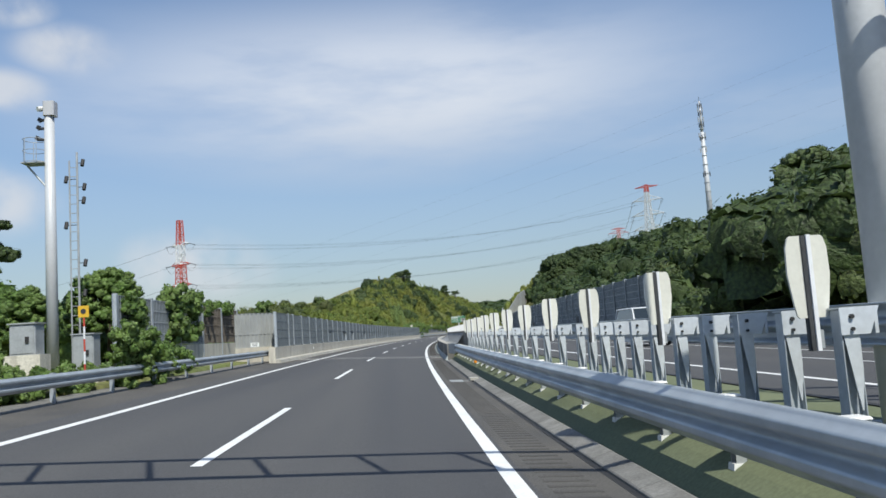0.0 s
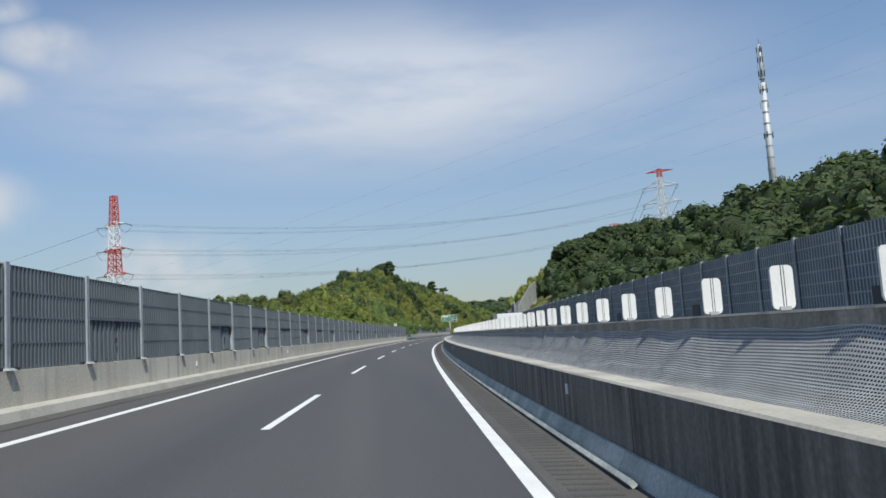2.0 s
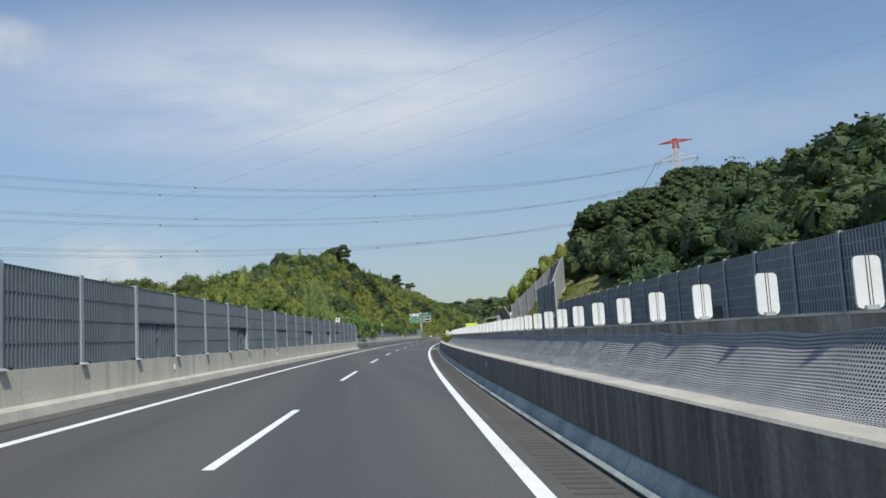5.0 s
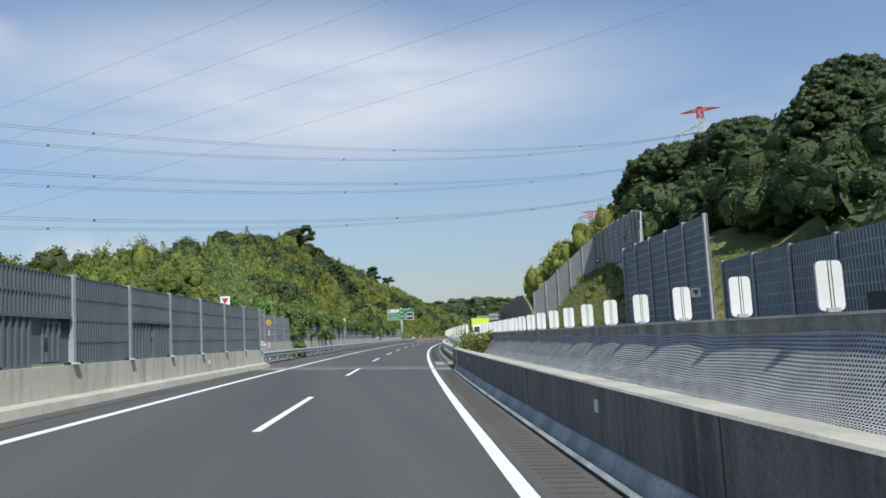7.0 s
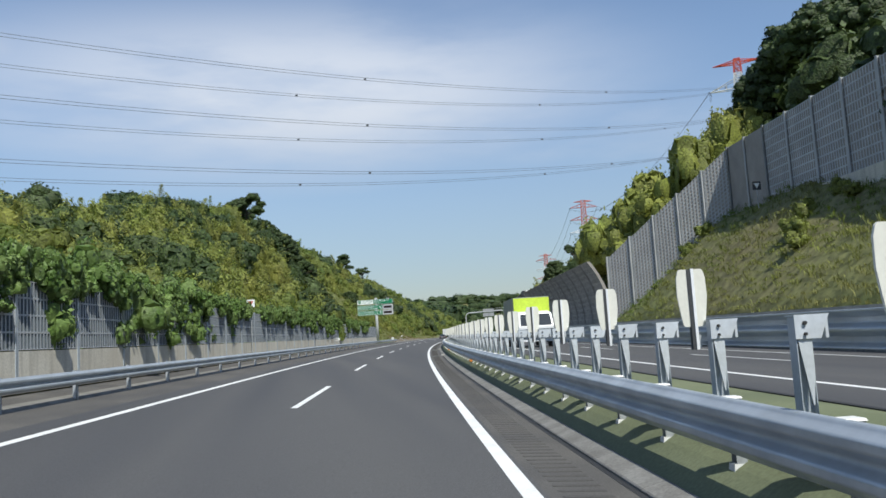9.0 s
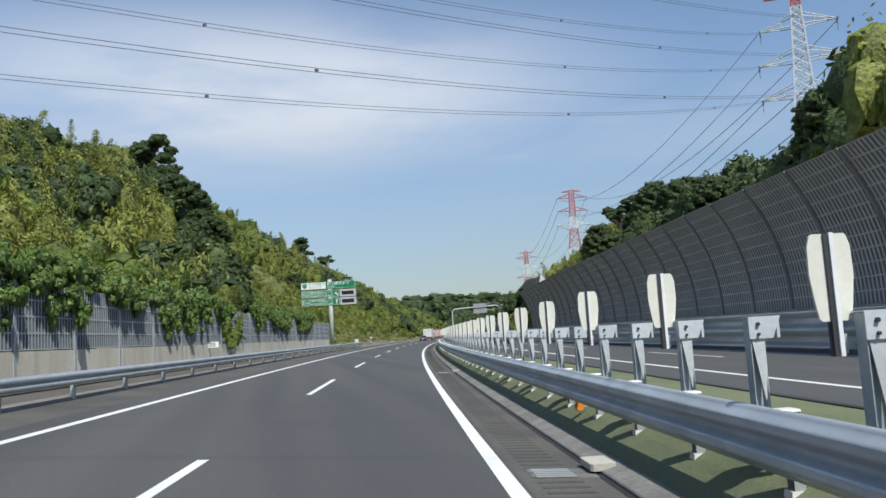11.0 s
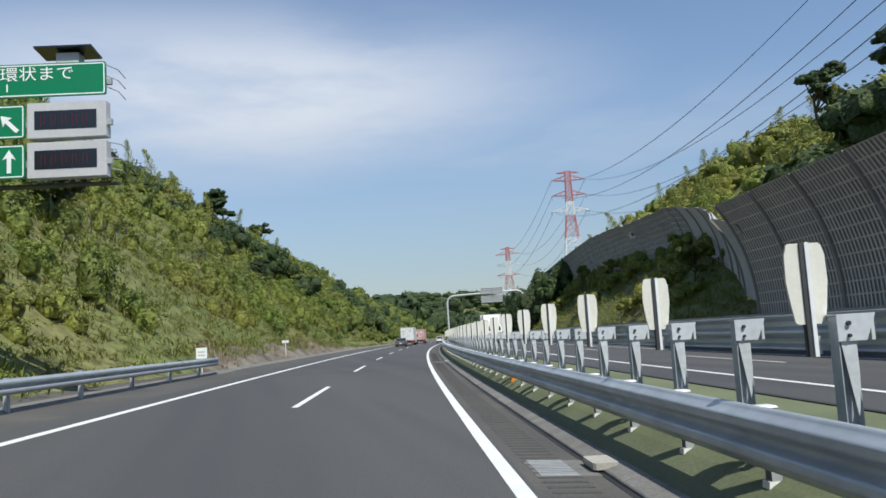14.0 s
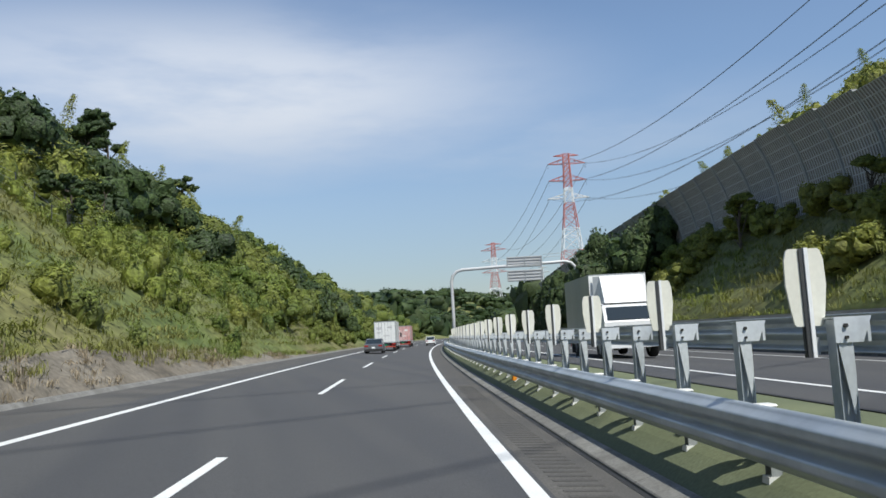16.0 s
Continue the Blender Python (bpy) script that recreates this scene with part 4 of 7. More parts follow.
for s0, s1, label in ((245.8, 406, "grey ribbed noise barrier on a concrete base with creepers over it"), (29.8, 49.8, "weathered grey and rusty noise barrier half overgrown with creepers")):
    barrier = thing("noise_barrier", label, "noise barrier", M(s0, -10.4, 0.4))
    base = barrier.matrix_world.inverted()
    k = 0
    while s0 + 4 * k <= s1:
        s = s0 + 4 * k
        part("post", low_post, POST, barrier, "galvanised steel post", base @ M(s, -10.4, 0.15))
        if s + 4 <= s1:
            m = base @ M(s + 3.92, -10.36, 0.45, 180)
            if 41 < s < 50:
                part("panel", rust_panel, RUST, barrier, "rusty barred panel", m)
            else:
                part("panel", low_panel, LATTICE, barrier, at=m)
            part("base_panel", low_base, CONCRETE, barrier, "pale concrete base slab", m)
        k += 1
ends = thing("noise_barrier", "pale ribbed metal barrier turning in to the bridge parapet", "noise barrier", M(48, -9.3, 0))
PALEPANEL = paint("pale_panel", (0.38, 0.39, 0.38), (0.30, 0.31, 0.30), 0.55, 0.1, 0.9, 25, 0.05, grain=0.08)
part("panel", slanted(3.0, 0, 2.6, 2.6, 0.3, 2).mesh("panel", PALEPANEL), PALEPANEL, ends, at=ends.matrix_world.inverted() @ M(51.2, -8.3, 0.5, 137))
part("base_panel", Geo().box(-0.05, 0.15, -0.1, 3.1, -0.6, 0.5), CONCRETE, ends, at=ends.matrix_world.inverted() @ M(51.2, -8.3, 0.5, 137))


# ---------------------------------------------------------------- guard rails
def beam_profile(d, top, high, side, waves=2, thick=0.012, deep=0.085, flange=0.0):
    """A waved guard rail sheet whose bulges face side (-1 left, 1 right)."""
    front = []
    n = 14 * waves
    for i in range(n + 1):
        u = i / n
        w = 0.5 - 0.5 * math.cos(math.tau * waves * u)
        front.append((d + side * (deep * min(1, w * 1.25)), top - high * u))
    if flange:
        front.insert(0, (d - side * flange, top + 0.006))
    return front + [(x - side * thick, z - 0.004) for x, z in front[::-1]]


def rail_post(height, foot=True):
    g = Geo()
    g.box(-0.05, 0.05, -0.06, -0.052, 0, height).box(-0.05, 0.05, 0.052, 0.06, 0, height).box(0.042, 0.05, -0.06, 0.06, 0, height)
    return g


ours_post = rail_post(0.965).mesh("post", DULL)
cap_mesh = Geo().prism([(-0.09, -0.085), (0.07, -0.085), (0.07, 0.085), (-0.09, 0.085)], 0, 0.018, None, [(-0.08, -0.075), (0.06, -0.075), (0.06, 0.075), (-0.08, 0.075)]).mesh("cap", BOARDW)
foot_cap = Geo().prism([(-0.07, -0.075), (0.055, -0.075), (0.055, 0.07), (-0.07, 0.07)], -0.06, 0.05, None, [(-0.055, -0.065), (0.052, -0.065), (0.052, 0.062), (-0.055, 0.062)]).mesh("foot", BOARDW)
bolt_mesh = Geo().tube((-0.10, 0, 0), (-0.075, 0, 0), 0.018, 6).mesh("bolt", DULL)
for s0, s1 in ((-30.0, 48.45), (242.15, 640.0)):
    rail = thing("guard_rail", "galvanised two-wave steel guard rail along the median", "guard rail", M(s0, 3.0, 0.3))
    base = rail.matrix_world.inverted()
    g = Geo().sweep([(d, h) for d, h in beam_profile(2.90, 1.0, 0.485, -1, deep=0.105, flange=0.07)], s0, s1, 4)
    g.v = [tuple(base @ Vector(p)) for p in g.v]
    part("beam", g, STEEL, rail, "bright galvanised beam", smooth=True)
    k = 0
    start, gap = (-29.2, 2.025) if s0 < 0 else (243.17, 2.01)
    while start + gap * k < min(s1, 540):
        s = start + gap * k
        p = part("post", ours_post, DULL, rail, at=base @ M(s, 3.05, 0.03))
        part("foot", foot_cap, BOARDW, p, "pale mortar foot", Matrix.Translation((-0.02, 0, 0.32)))
        part("cap", cap_mesh, BOARDW, p, "pale cap plate", Matrix.Translation((-0.02, 0, 0.965)))
        part("bolt", bolt_mesh, DULL, p, at=Matrix.Translation((-0.04, 0, 0.72)))
        k += 1
    for (e, d0), (f, d1) in ((((49.75, 2.405), (48.4, 2.85)) if s0 < 0 else ((240.75, 2.405), (242.2, 2.85))),):
        g = Geo()
        for s, d in ((e, d0), (f, d1)):
            g.v += [tuple(base @ P(s, d + w, h)) for w, h in ((0, 0.42), (0, 1.03), (0.025, 1.03), (0.025, 0.42))]
        g.f = [(0, 1, 5, 4), (1, 2, 6, 5), (2, 3, 7, 6), (3, 0, 4, 7), (0, 3, 2, 1), (4, 5, 6, 7)]
        part("end_plate", g, STEEL, rail, "flat steel connecting plate")

opp_post = Geo().box(-0.075, -0.066, -0.07, 0.07, 0, 1.0).box(0.061, 0.07, -0.07, 0.07, 0, 1.0).box(-0.066, 0.061, 0.0, 0.009, 0, 1.0)
front_plate = Geo().add([(x, y, z) for y in (-0.071, -0.080) for x, z in ((-0.064, 0.80), (0.068, 0.80), (0.068, 0.52), (0.034, 0.20), (0.024, 0.20))],
                        [(0, 1, 2, 3, 4), (9, 8, 7, 6, 5)] + [(i, (i + 1) % 5, 5 + (i + 1) % 5, 5 + i) for i in range(5)]).mesh("front_plate", LITZINC)
opp_post = opp_post.mesh("post", POST)


def bracket_geo():
    g = Geo()
    ring = [(-0.09, 0.80), (0.15, 0.80), (0.24, 1.02), (-0.09, 1.02)]
    v = [(x, y, z) for y in (-0.1, -0.085) for x, z in ring]
    g.add(v, [(0, 1, 2, 3), (7, 6, 5, 4), (0, 1, 5, 4), (1, 2, 6, 5), (2, 3, 7, 6), (3, 0, 4, 7)])
    g.box(-0.09, 0.24, -0.085, 0.08, 1.008, 1.02).box(0.2, 0.23, -0.085, 0.08, 0.8, 1.0)
    return g


bracket_mesh = bracket_geo().mesh("bracket", LITZINC)
nut_mesh = Geo().tube((0, -0.125, 0.945), (0, -0.1, 0.945), 0.02, 6).mesh("bolt", BLACK)
low_nut = Geo().tube((0, -0.125, 0.845), (0, -0.1, 0.845), 0.016, 6).mesh("bolt", BLACK)
for s0, s1 in ((-30.0, 48.5), (241.3, 640.0)):
    rail = thing("guard_rail", "galvanised guard rail of the oncoming lanes on bracketed posts", "guard rail", M(s0, 3.65, 0.78))
    base = rail.matrix_world.inverted()
    g = Geo().sweep(beam_profile(3.98, 1.80, 0.35, 1), s0, s1, 4)
    g.v = [tuple(base @ Vector(p)) for p in g.v]
    part("beam", g, STEEL, rail, "galvanised two-wave beam", smooth=True)
    first_post, gap = (6.33, 0.975) if s0 < 0 else (245.0, 1.005)
    k = math.ceil((s0 - first_post) / gap)
    while first_post + gap * k < min(s1, 560):
        s = first_post + gap * k
        k += 1
        if (16 < s < 50 or s > 252.5) and k % 2 == 0:
            continue
        p = part("post", opp_post, POST, rail, at=base @ M(s, 3.655, 0.74))
        part("bracket", bracket_mesh, LITZINC, p)
        part("front_plate", front_plate, LITZINC, p, "pale tapering front plate")
        part("bolt", nut_mesh, BLACK, p)
        part("bolt", low_nut, BLACK, p)

# ---------------------------------------------------------------- boards against headlight glare


def plate_geo(outline, y0, y1):
    n = len(outline)
    v = [(x, y, z) for y in (y0, y1) for x, z in outline]
    return Geo().add(v, [tuple(range(n)), tuple(range(n, 2 * n))[::-1]] + [(i, (i + 1) % n, n + (i + 1) % n, n + i) for i in range(n)])


def paddle_outline(w, top, bottom):
    right = [(0.30 * w, bottom), (0.36 * w, bottom + 0.02), (0.42 * w, bottom + 0.14), (0.5 * w, bottom + 0.36), (0.485 * w, top - 0.10), (0.42 * w, top - 0.02), (0.36 * w, top)]
    return right + [(-x, z) for x, z in right[::-1]]


paddle_mesh = plate_geo(paddle_outline(0.36, 0.95, 0.27), -0.012, 0.012).mesh("paddle", BOARD)
stem_mesh = Geo().box(-0.014, 0.020, -0.045, -0.012, 0.0, 0.955, Matrix.Translation((0.008, 0, 0))).mesh("stem", WHITE)
slot_mesh = Geo().box(-0.045, -0.012, -0.030, -0.012, 0.0, 0.95).mesh("slot", RIB)
back_stem = Geo().box(-0.05, -0.01, -0.01, 0.03, 0.0, 0.3).mesh("sleeve", RIB)
clamp_mesh = Geo().box(0.02, 0.2, -0.02, 0.02, 0.05, 0.09).box(0.03, 0.06, -0.035, 0.035, 0.02, 0.17).box(0.14, 0.3, -0.08, -0.05, 0.12, 0.19).mesh("clamp", DULL)


def glare_board():
    ob = thing("glare_board", "cream paddle-shaped anti-glare board clamped to a median post", "anti-glare board", None, "anti-glare boards on posts")
    part("paddle", paddle_mesh, BOARD, ob)
    part("stem", stem_mesh, WHITE, ob, "white stem")
    part("slot", slot_mesh, RIB, ob, "dark seam")
    part("sleeve", back_stem, RIB, ob)
    part("clamp", clamp_mesh, DULL, ob, "zinc clamp")
    return ob


first = glare_board()
spots = [6.43 + 3.9 * k for k in range(-9, 11)] + [245.1 + 4.02 * k for k in range(70)]
first.matrix_world = M(spots[0], 3.45, 1.41)
for s in spots[1:]:
    copy_thing(first, M(s, 3.45, 1.41) @ Matrix.Rotation(radians(random.uniform(-2, 2)), 4, "Z"))


def slab_outline(w, h, r):
    pts = []
    for cx, cz, a0 in ((w / 2 - r, r, -90), (w / 2 - r, h - r, 0), (-w / 2 + r, h - r, 90), (-w / 2 + r, r, 180)):
        pts += [(cx + r * math.cos(radians(a0 + a)), cz + r * math.sin(radians(a0 + a))) for a in (0, 45, 90)]
    return pts


slab = plate_geo(slab_outline(0.255, 0.475, 0.05), -0.015, 0.015).mesh("plate", BOARDW)
groove = Geo().box(-0.012, -0.004, -0.02, -0.014, 0.0, 0.475).box(0.02, 0.026, -0.02, -0.014, 0.0, 0.475).mesh("groove", RIB)
shoe = Geo().box(-0.06, 0.06, -0.05, 0.05, -0.01, 0.03).mesh("shoe", DULL)
first = thing("glare_board", "white rounded anti-glare board standing on the concrete parapet", "anti-glare board", None, "anti-glare boards on the parapet")
part("plate", slab, BOARDW, first)
part("groove", groove, RIB, first, "dark grooves")
part("shoe", shoe, DULL, first)
SLABS = np.interp(np.arange(-6, 90), (-6, 22, 29, 63, 70, 77, 88), (50.62, 107.12, 121.25, 189.34, 203.65, 217.75, 240.1))
first.matrix_world = M(float(SLABS[0]), 4.04, 1.825)
copy_thing(first, M(48.88, 4.04, 1.825))
for s in SLABS[1:-1]:
    copy_thing(first, M(float(s), 4.04, 1.825) @ Matrix.Rotation(radians(random.uniform(-1.5, 1.5)), 4, "Z"))

# ---------------------------------------------------------------- left guard rail
left_post = rail_post(0.85).mesh("post", POST)
for s0, s1 in ((-40.0, 51.0), (240.9, 428.0)):
    rail = thing("guard_rail", "galvanised two-wave guard rail along the hard shoulder", "guard rail", M(s0, -8.6, 0))
    base = rail.matrix_world.inverted()
    g = Geo().sweep(beam_profile(-8.52, 0.76, 0.35, 1), s0, s1, 4)
    g.v = [tuple(base @ Vector(p)) for p in g.v]
    part("beam", g, STEEL, rail, "galvanised beam", smooth=True)
    k = 0
    while s0 + 0.6 + 4 * k < s1:
        part("post", left_post, POST, rail, at=base @ M(s0 + 0.6 + 4 * k, -8.68, -0.08))
        k += 1
    part("end_cap", Geo().box(-0.1, 0.03, 0, 0.3, 0.42, 0.78, base @ M(s1, -8.5), 0.02), STEEL, rail)
structure("edge_kerb", Geo().sweep([(-9.3, -0.3), (-9.3, 0.06), (-8.75, 0.08), (-8.62, 0.0), (-8.62, -0.3)], 241, 432, 4), KERB, "dirty concrete edge strip under the guard rail", "kerb")
structure("edge_apron", Geo().sweep([(-9.3, -0.3), (-9.3, 0.055), (-10.35, 0.10), (-10.35, -0.3)], 241, 430, 4), SHOULDER, "dirty strip of asphalt between the guard rail and the barrier", "verge")
structure("edge_kerb_near", Geo().sweep([(-9.3, -0.3), (-9.3, 0.06), (-8.75, 0.08), (-8.62, 0.0), (-8.62, -0.3)], -60, 58, 4), KERB, "dirty concrete edge strip under the guard rail", "kerb")
structure("bank_kerb", Geo().sweep([(-9.15, -0.3), (-9.15, 0.10), (-8.95, 0.10), (-8.85, 0.0), (-8.85, -0.3)], 432, 700, 4), KERB, "low dirty concrete kerb below the rock bank", "kerb")

# reflectors, drains and litter in the median
lens = Geo().tube((0, -0.03, 0), (0, 0.02, 0), 0.065, 12).tube((0, 0.02, 0), (0, 0.05, 0), 0.075, 12).mesh("lens", ORANGE)
for s in (33.6, 290.0, 320.4, 366.1, 413.2, 470.0):
    ob = thing("post_reflector", "round orange plastic reflector on a guard rail post", "reflector", M(s, 2.93, 0.45), "orange reflectors")
    part("lens", lens, ORANGE, ob)
    part("arm", Geo().box(-0.01, 0.14, 0.0, 0.02, -0.015, 0.015), DULL, ob)


def drain(s, long):
    ob = thing("cross_drain", "steel grating and broken concrete drain outlet beside the kerb", "drain", M(s, 2.0, 0))
    m = ob.matrix_world.inverted()
    part("slab", Geo().sweep([(1.5, 0.0045), (2.25, 0.0045), (2.25, 0), (1.5, 0)], s, s + long, 1).mesh("slab", PATCH), PATCH, ob, at=m)
    for k in range(int(long / 0.12)):
        y = s + 0.06 + k * 0.12
        part("bar", Geo().sweep([(1.55, 0.012), (2.0, 0.012), (2.0, 0.002), (1.55, 0.002)], y, y + 0.05, 1).mesh("bar", DULL), DULL, ob, at=m)
    part("mouth", Geo().box(0.2, 0.5, 0.2, 0.8, 0.02, 0.1, None, 0.03), TOE, ob)


for s, long in ((27.0, 1.2), (243.2, 5.3), (400.6, 1.2), (443.5, 1.0), (316.5, 0.6), (342.8, 0.6)):
    drain(s, long)


# ---------------------------------------------------------------- writing
def words(text, width, height, material, name="lettering"):
    """Text as a flat mesh in the x-z plane, its lower left corner at the origin, fitted to a size."""
    cu = bpy.data.curves.new(name, "FONT")
    cu.body, cu.size, cu.extrude = text, 1.0, 0.0
    ob = bpy.data.objects.new(name, cu)
    scene.collection.objects.link(ob)
    me = bpy.data.meshes.new_from_object(ob.evaluated_get(bpy.context.evaluated_depsgraph_get()))
    bpy.data.objects.remove(ob)
    v = np.array([p.co[:] for p in me.vertices])
    lo, hi = v.min(0), v.max(0)
    for p in me.vertices:
        x, y, _ = p.co
        p.co = ((x - lo[0]) / (hi[0] - lo[0]) * width, 0, (y - lo[1]) / (hi[1] - lo[1]) * height)
    me.materials.clear()
    me.materials.append(material)
    return me


def board_geo(x0, x1, z0, z1, y0=-0.03, y1=0.03, r=0.05):
    o = [(x + (x0 + x1) / 2, z + z0) for x, z in slab_outline(x1 - x0, z1 - z0, r)]
    return plate_geo(o, y0, y1)


def frame_geo(x0, x1, z0, z1, w, y, r=0.05):
    a = [(x + (x0 + x1) / 2, z + z0) for x, z in slab_outline(x1 - x0, z1 - z0, r)]
    b = [(x + (x0 + x1) / 2, z + z0 + w) for x, z in slab_outline(x1 - x0 - 2 * w, z1 - z0 - 2 * w, max(0.01, r - w))]
    n = len(a)
    return Geo().add([(x, y, z) for x, z in a + b], [(i, (i + 1) % n, n + (i + 1) % n, n + i) for i in range(n)])


# ---------------------------------------------------------------- the green direction sign
sign = thing("direction_sign", "large green motorway direction sign with two dark time displays", "road sign", M(412.3, -10.85, 0.4))
Z = 5.2   # foot of the boards over the pole's foot
X = -3.72
part("pole", Geo().tube((0, 0.28, -0.6), (0, 0.28, Z + 3.45), 0.27, 20), PALEPOLE, sign, "grey steel pole", smooth=True)
part("pole_cap", Geo().tube((0, 0.28, Z + 3.45), (0, 0.28, Z + 3.52), 0.29, 20), PALEPOLE, sign)
for z in (0.5, 1.55, 2.65):
    part("cross_beam", Geo().box(X + 0.3, 3.5, 0.03, 0.14, Z + z - 0.08, Z + z + 0.08), DULL, sign)
rows = (("top_board", X, X + 7.1, 2.28, 3.18), ("middle_board", X, X + 5.0, 1.18, 2.08), ("bottom_board", X, X + 5.0, 0.12, 1.02))
boards = {}
for name, x0, x1, z0, z1 in rows:
    boards[name] = part(name, board_geo(x0, x1, Z + z0, Z + z1), SIGNGREEN, sign, "green enamelled board")
    part("edge_line", frame_geo(x0 + 0.03, x1 - 0.03, Z + z0 + 0.03, Z + z1 - 0.03, 0.03, -0.034), SIGNWHITE, boards[name])


def write(board, text, x, z, w, h, material=SIGNWHITE, y=-0.036):
    part("lettering", words(text, w, h, material), material, boards[board], at=Matrix.Translation((X + x, y, Z + z)))


part("white_field", board_geo(X + 0.05, X + 3.22, Z + 2.33, Z + 3.13, -0.036, -0.03, 0.03), SIGNWHITE, boards["top_board"], "white field")
shield = [(-0.32, 0.6), (-0.31, 0.25), (-0.22, 0.06), (0, -0.06), (0.22, 0.06), (0.31, 0.25), (0.32, 0.6)]
part("route_shield", plate_geo([(X + 0.48 + x, Z + 2.46 + z) for x, z in shield], -0.041, -0.036), SIGNGREEN, boards["top_board"], "green route shield")
write("top_board", "C1", 0.26, 2.66, 0.46, 0.30, SIGNWHITE, -0.044)
write("top_board", "名古屋高速", 0.93, 2.74, 2.2, 0.38, SIGNGREEN, -0.040)
write("top_board", "NAGOYA EXP", 0.93, 2.43, 1.75, 0.21, SIGNGREEN, -0.040)
write("top_board", "都心環状まで", 3.40, 2.72, 2.85, 0.38)
write("top_board", "Circle 1", 3.42, 2.43, 1.15, 0.22)
for board, z, code, big, small in (("middle_board", 1.18, "E23", ("東", "名阪道ルート"), "HIGASHI-MEIHAN EXP ROUTE"), ("bottom_board", 0.12, "E1A", ("伊", "勢湾岸道ルート"), "ISEWANGAN EXP ROUTE")):
    part("code_box", frame_geo(X + 0.10, X + 1.17, Z + z + 0.14, Z + z + 0.76, 0.03, -0.036, 0.08), SIGNWHITE, boards[board])
    write(board, code, 0.20, z + 0.28, 0.86, 0.34)
    write(board, big[0], 1.24, z + 0.44, 0.33, 0.33)
    write(board, big[1], 1.62, z + 0.43, 2.52, 0.38)
    write(board, small, 1.24, z + 0.13, 2.92, 0.21)
up = [(-0.055, 0), (0.055, 0), (0.055, 0.4), (0.17, 0.36), (0, 0.62), (-0.17, 0.36), (-0.055, 0.4)]
part("arrow", plate_geo([(X + 4.6 + x, Z + 0.26 + z) for x, z in up], -0.04, -0.034), SIGNWHITE, boards["bottom_board"], "white arrow pointing up")
c = math.cos(radians(45))
part("arrow", plate_geo([(X + 4.82 + (x - z) * c, Z + 1.36 + (x + z) * c) for x, z in up], -0.04, -0.034), SIGNWHITE, boards["middle_board"], "white arrow pointing up to the side")
for z in (1.16, 0.10):
    box = part("display", Geo().box(X + 5.06, X + 7.1, -0.06, 0.30, Z + z, Z + z + 0.94, None, 0.02), SIGNGREY, sign, "grey display case with a dark unlit screen")
    part("screen", Geo().box(X + 5.26, X + 6.86, -0.068, -0.06, Z + z + 0.22, Z + z + 0.72), SCREEN, box)
    for k in range(5):
        x = X + 5.42 + 0.27 * k
        part("digit", Geo().box(x, x + 0.02, -0.072, -0.068, Z + z + 0.3, Z + z + 0.62).box(x + 0.1, x + 0.12, -0.072, -0.068, Z + z + 0.36, Z + z + 0.6), LEDRED, box)
part("catwalk", Geo().box(X + 0.6, X + 7.2, 0.32, 0.7, Z - 0.03, Z + 0.02), RIB, sign, "dark service walkway")
for z in (0.3, 0.6, 1.0):
    part("hand_rail", Geo().pipe([(X + 7.15, 0.1, Z + z), (X + 7.35, 0.35, Z + z), (X + 7.3, 0.75, Z + z)], 0.015, 5), DULL, sign)
for z in (2.5, 2.8, 3.1):
    part("hand_rail", Geo().pipe([(X + 7.1, 0.05, Z + z), (X + 7.3, 0.3, Z + z - 0.05), (X + 7.4, 0.6, Z + z - 0.2)], 0.015, 5), DULL, sign)
solar = part("solar_panel", Geo().box(-0.75, 0.75, -0.4, 0.4, 0, 0.05, Matrix.Translation((X + 6.0, 0.3, Z + 3.55)) @ Matrix.Rotation(radians(-6), 4, "X")), SCREEN, sign, "dark solar panel")
part("control_box", Geo().box(X + 5.75, X + 6.35, 0.1, 0.5, Z + 3.2, Z + 3.5, None, 0.02), SIGNGREY, sign)


# ---------------------------------------------------------------- gantries and poles
gantry = thing("sign_gantry", "grey tubular gantry with rounded corners over the oncoming lanes", "gantry", M(533, 3.85, 0.7))
W, TOP = 13.5, 8.0
bend = [(0, 0, TOP - 1.2)] + [(1.2 - 1.2 * math.cos(radians(a)), 0, TOP - 1.2 + 1.2 * math.sin(radians(a))) for a in (30, 60, 90)]
other = [(W - x, 0, z + 0.35) for x, y, z in bend[::-1]]
part("frame", Geo().pipe([(0, 0, -0.3), (0, 0, 3)] + bend + other + [(W, 0, 3), (W, 0, 0.6)], 0.17, 14), PALEPOLE, gantry, smooth=True)
part("base_plate", Geo().box(-0.4, 0.4, -0.4, 0.4, -0.3, 0.06), CONCRETE, gantry)
for z0, z1 in ((6.45, 7.65), (7.95, 9.1)):
    back = part("sign_back", Geo().box(6.0, 9.8, -0.12, -0.05, z0, z1), SIGNGREY, gantry, "unpainted back of a sign board")
    for z in np.linspace(z0 + 0.1, z1 - 0.1, 4):
        part("stiffener", Geo().box(6.0, 9.8, -0.2, -0.12, float(z) - 0.035, float(z) + 0.035), DULL, back)
    for x in (6.0, 7.9, 9.72):
        part("stiffener", Geo().box(x, x + 0.08, -0.24, -0.2, z0, z1), DULL, back)
for z in (8.95, 9.25):
    part("hand_rail", Geo().pipe([(10.0, 0.3, z), (12.2, 0.3, z + 0.05), (13.4, 0.3, z - 0.25), (13.9, 0.3, z - 1.2)], 0.025, 5), DULL, gantry)

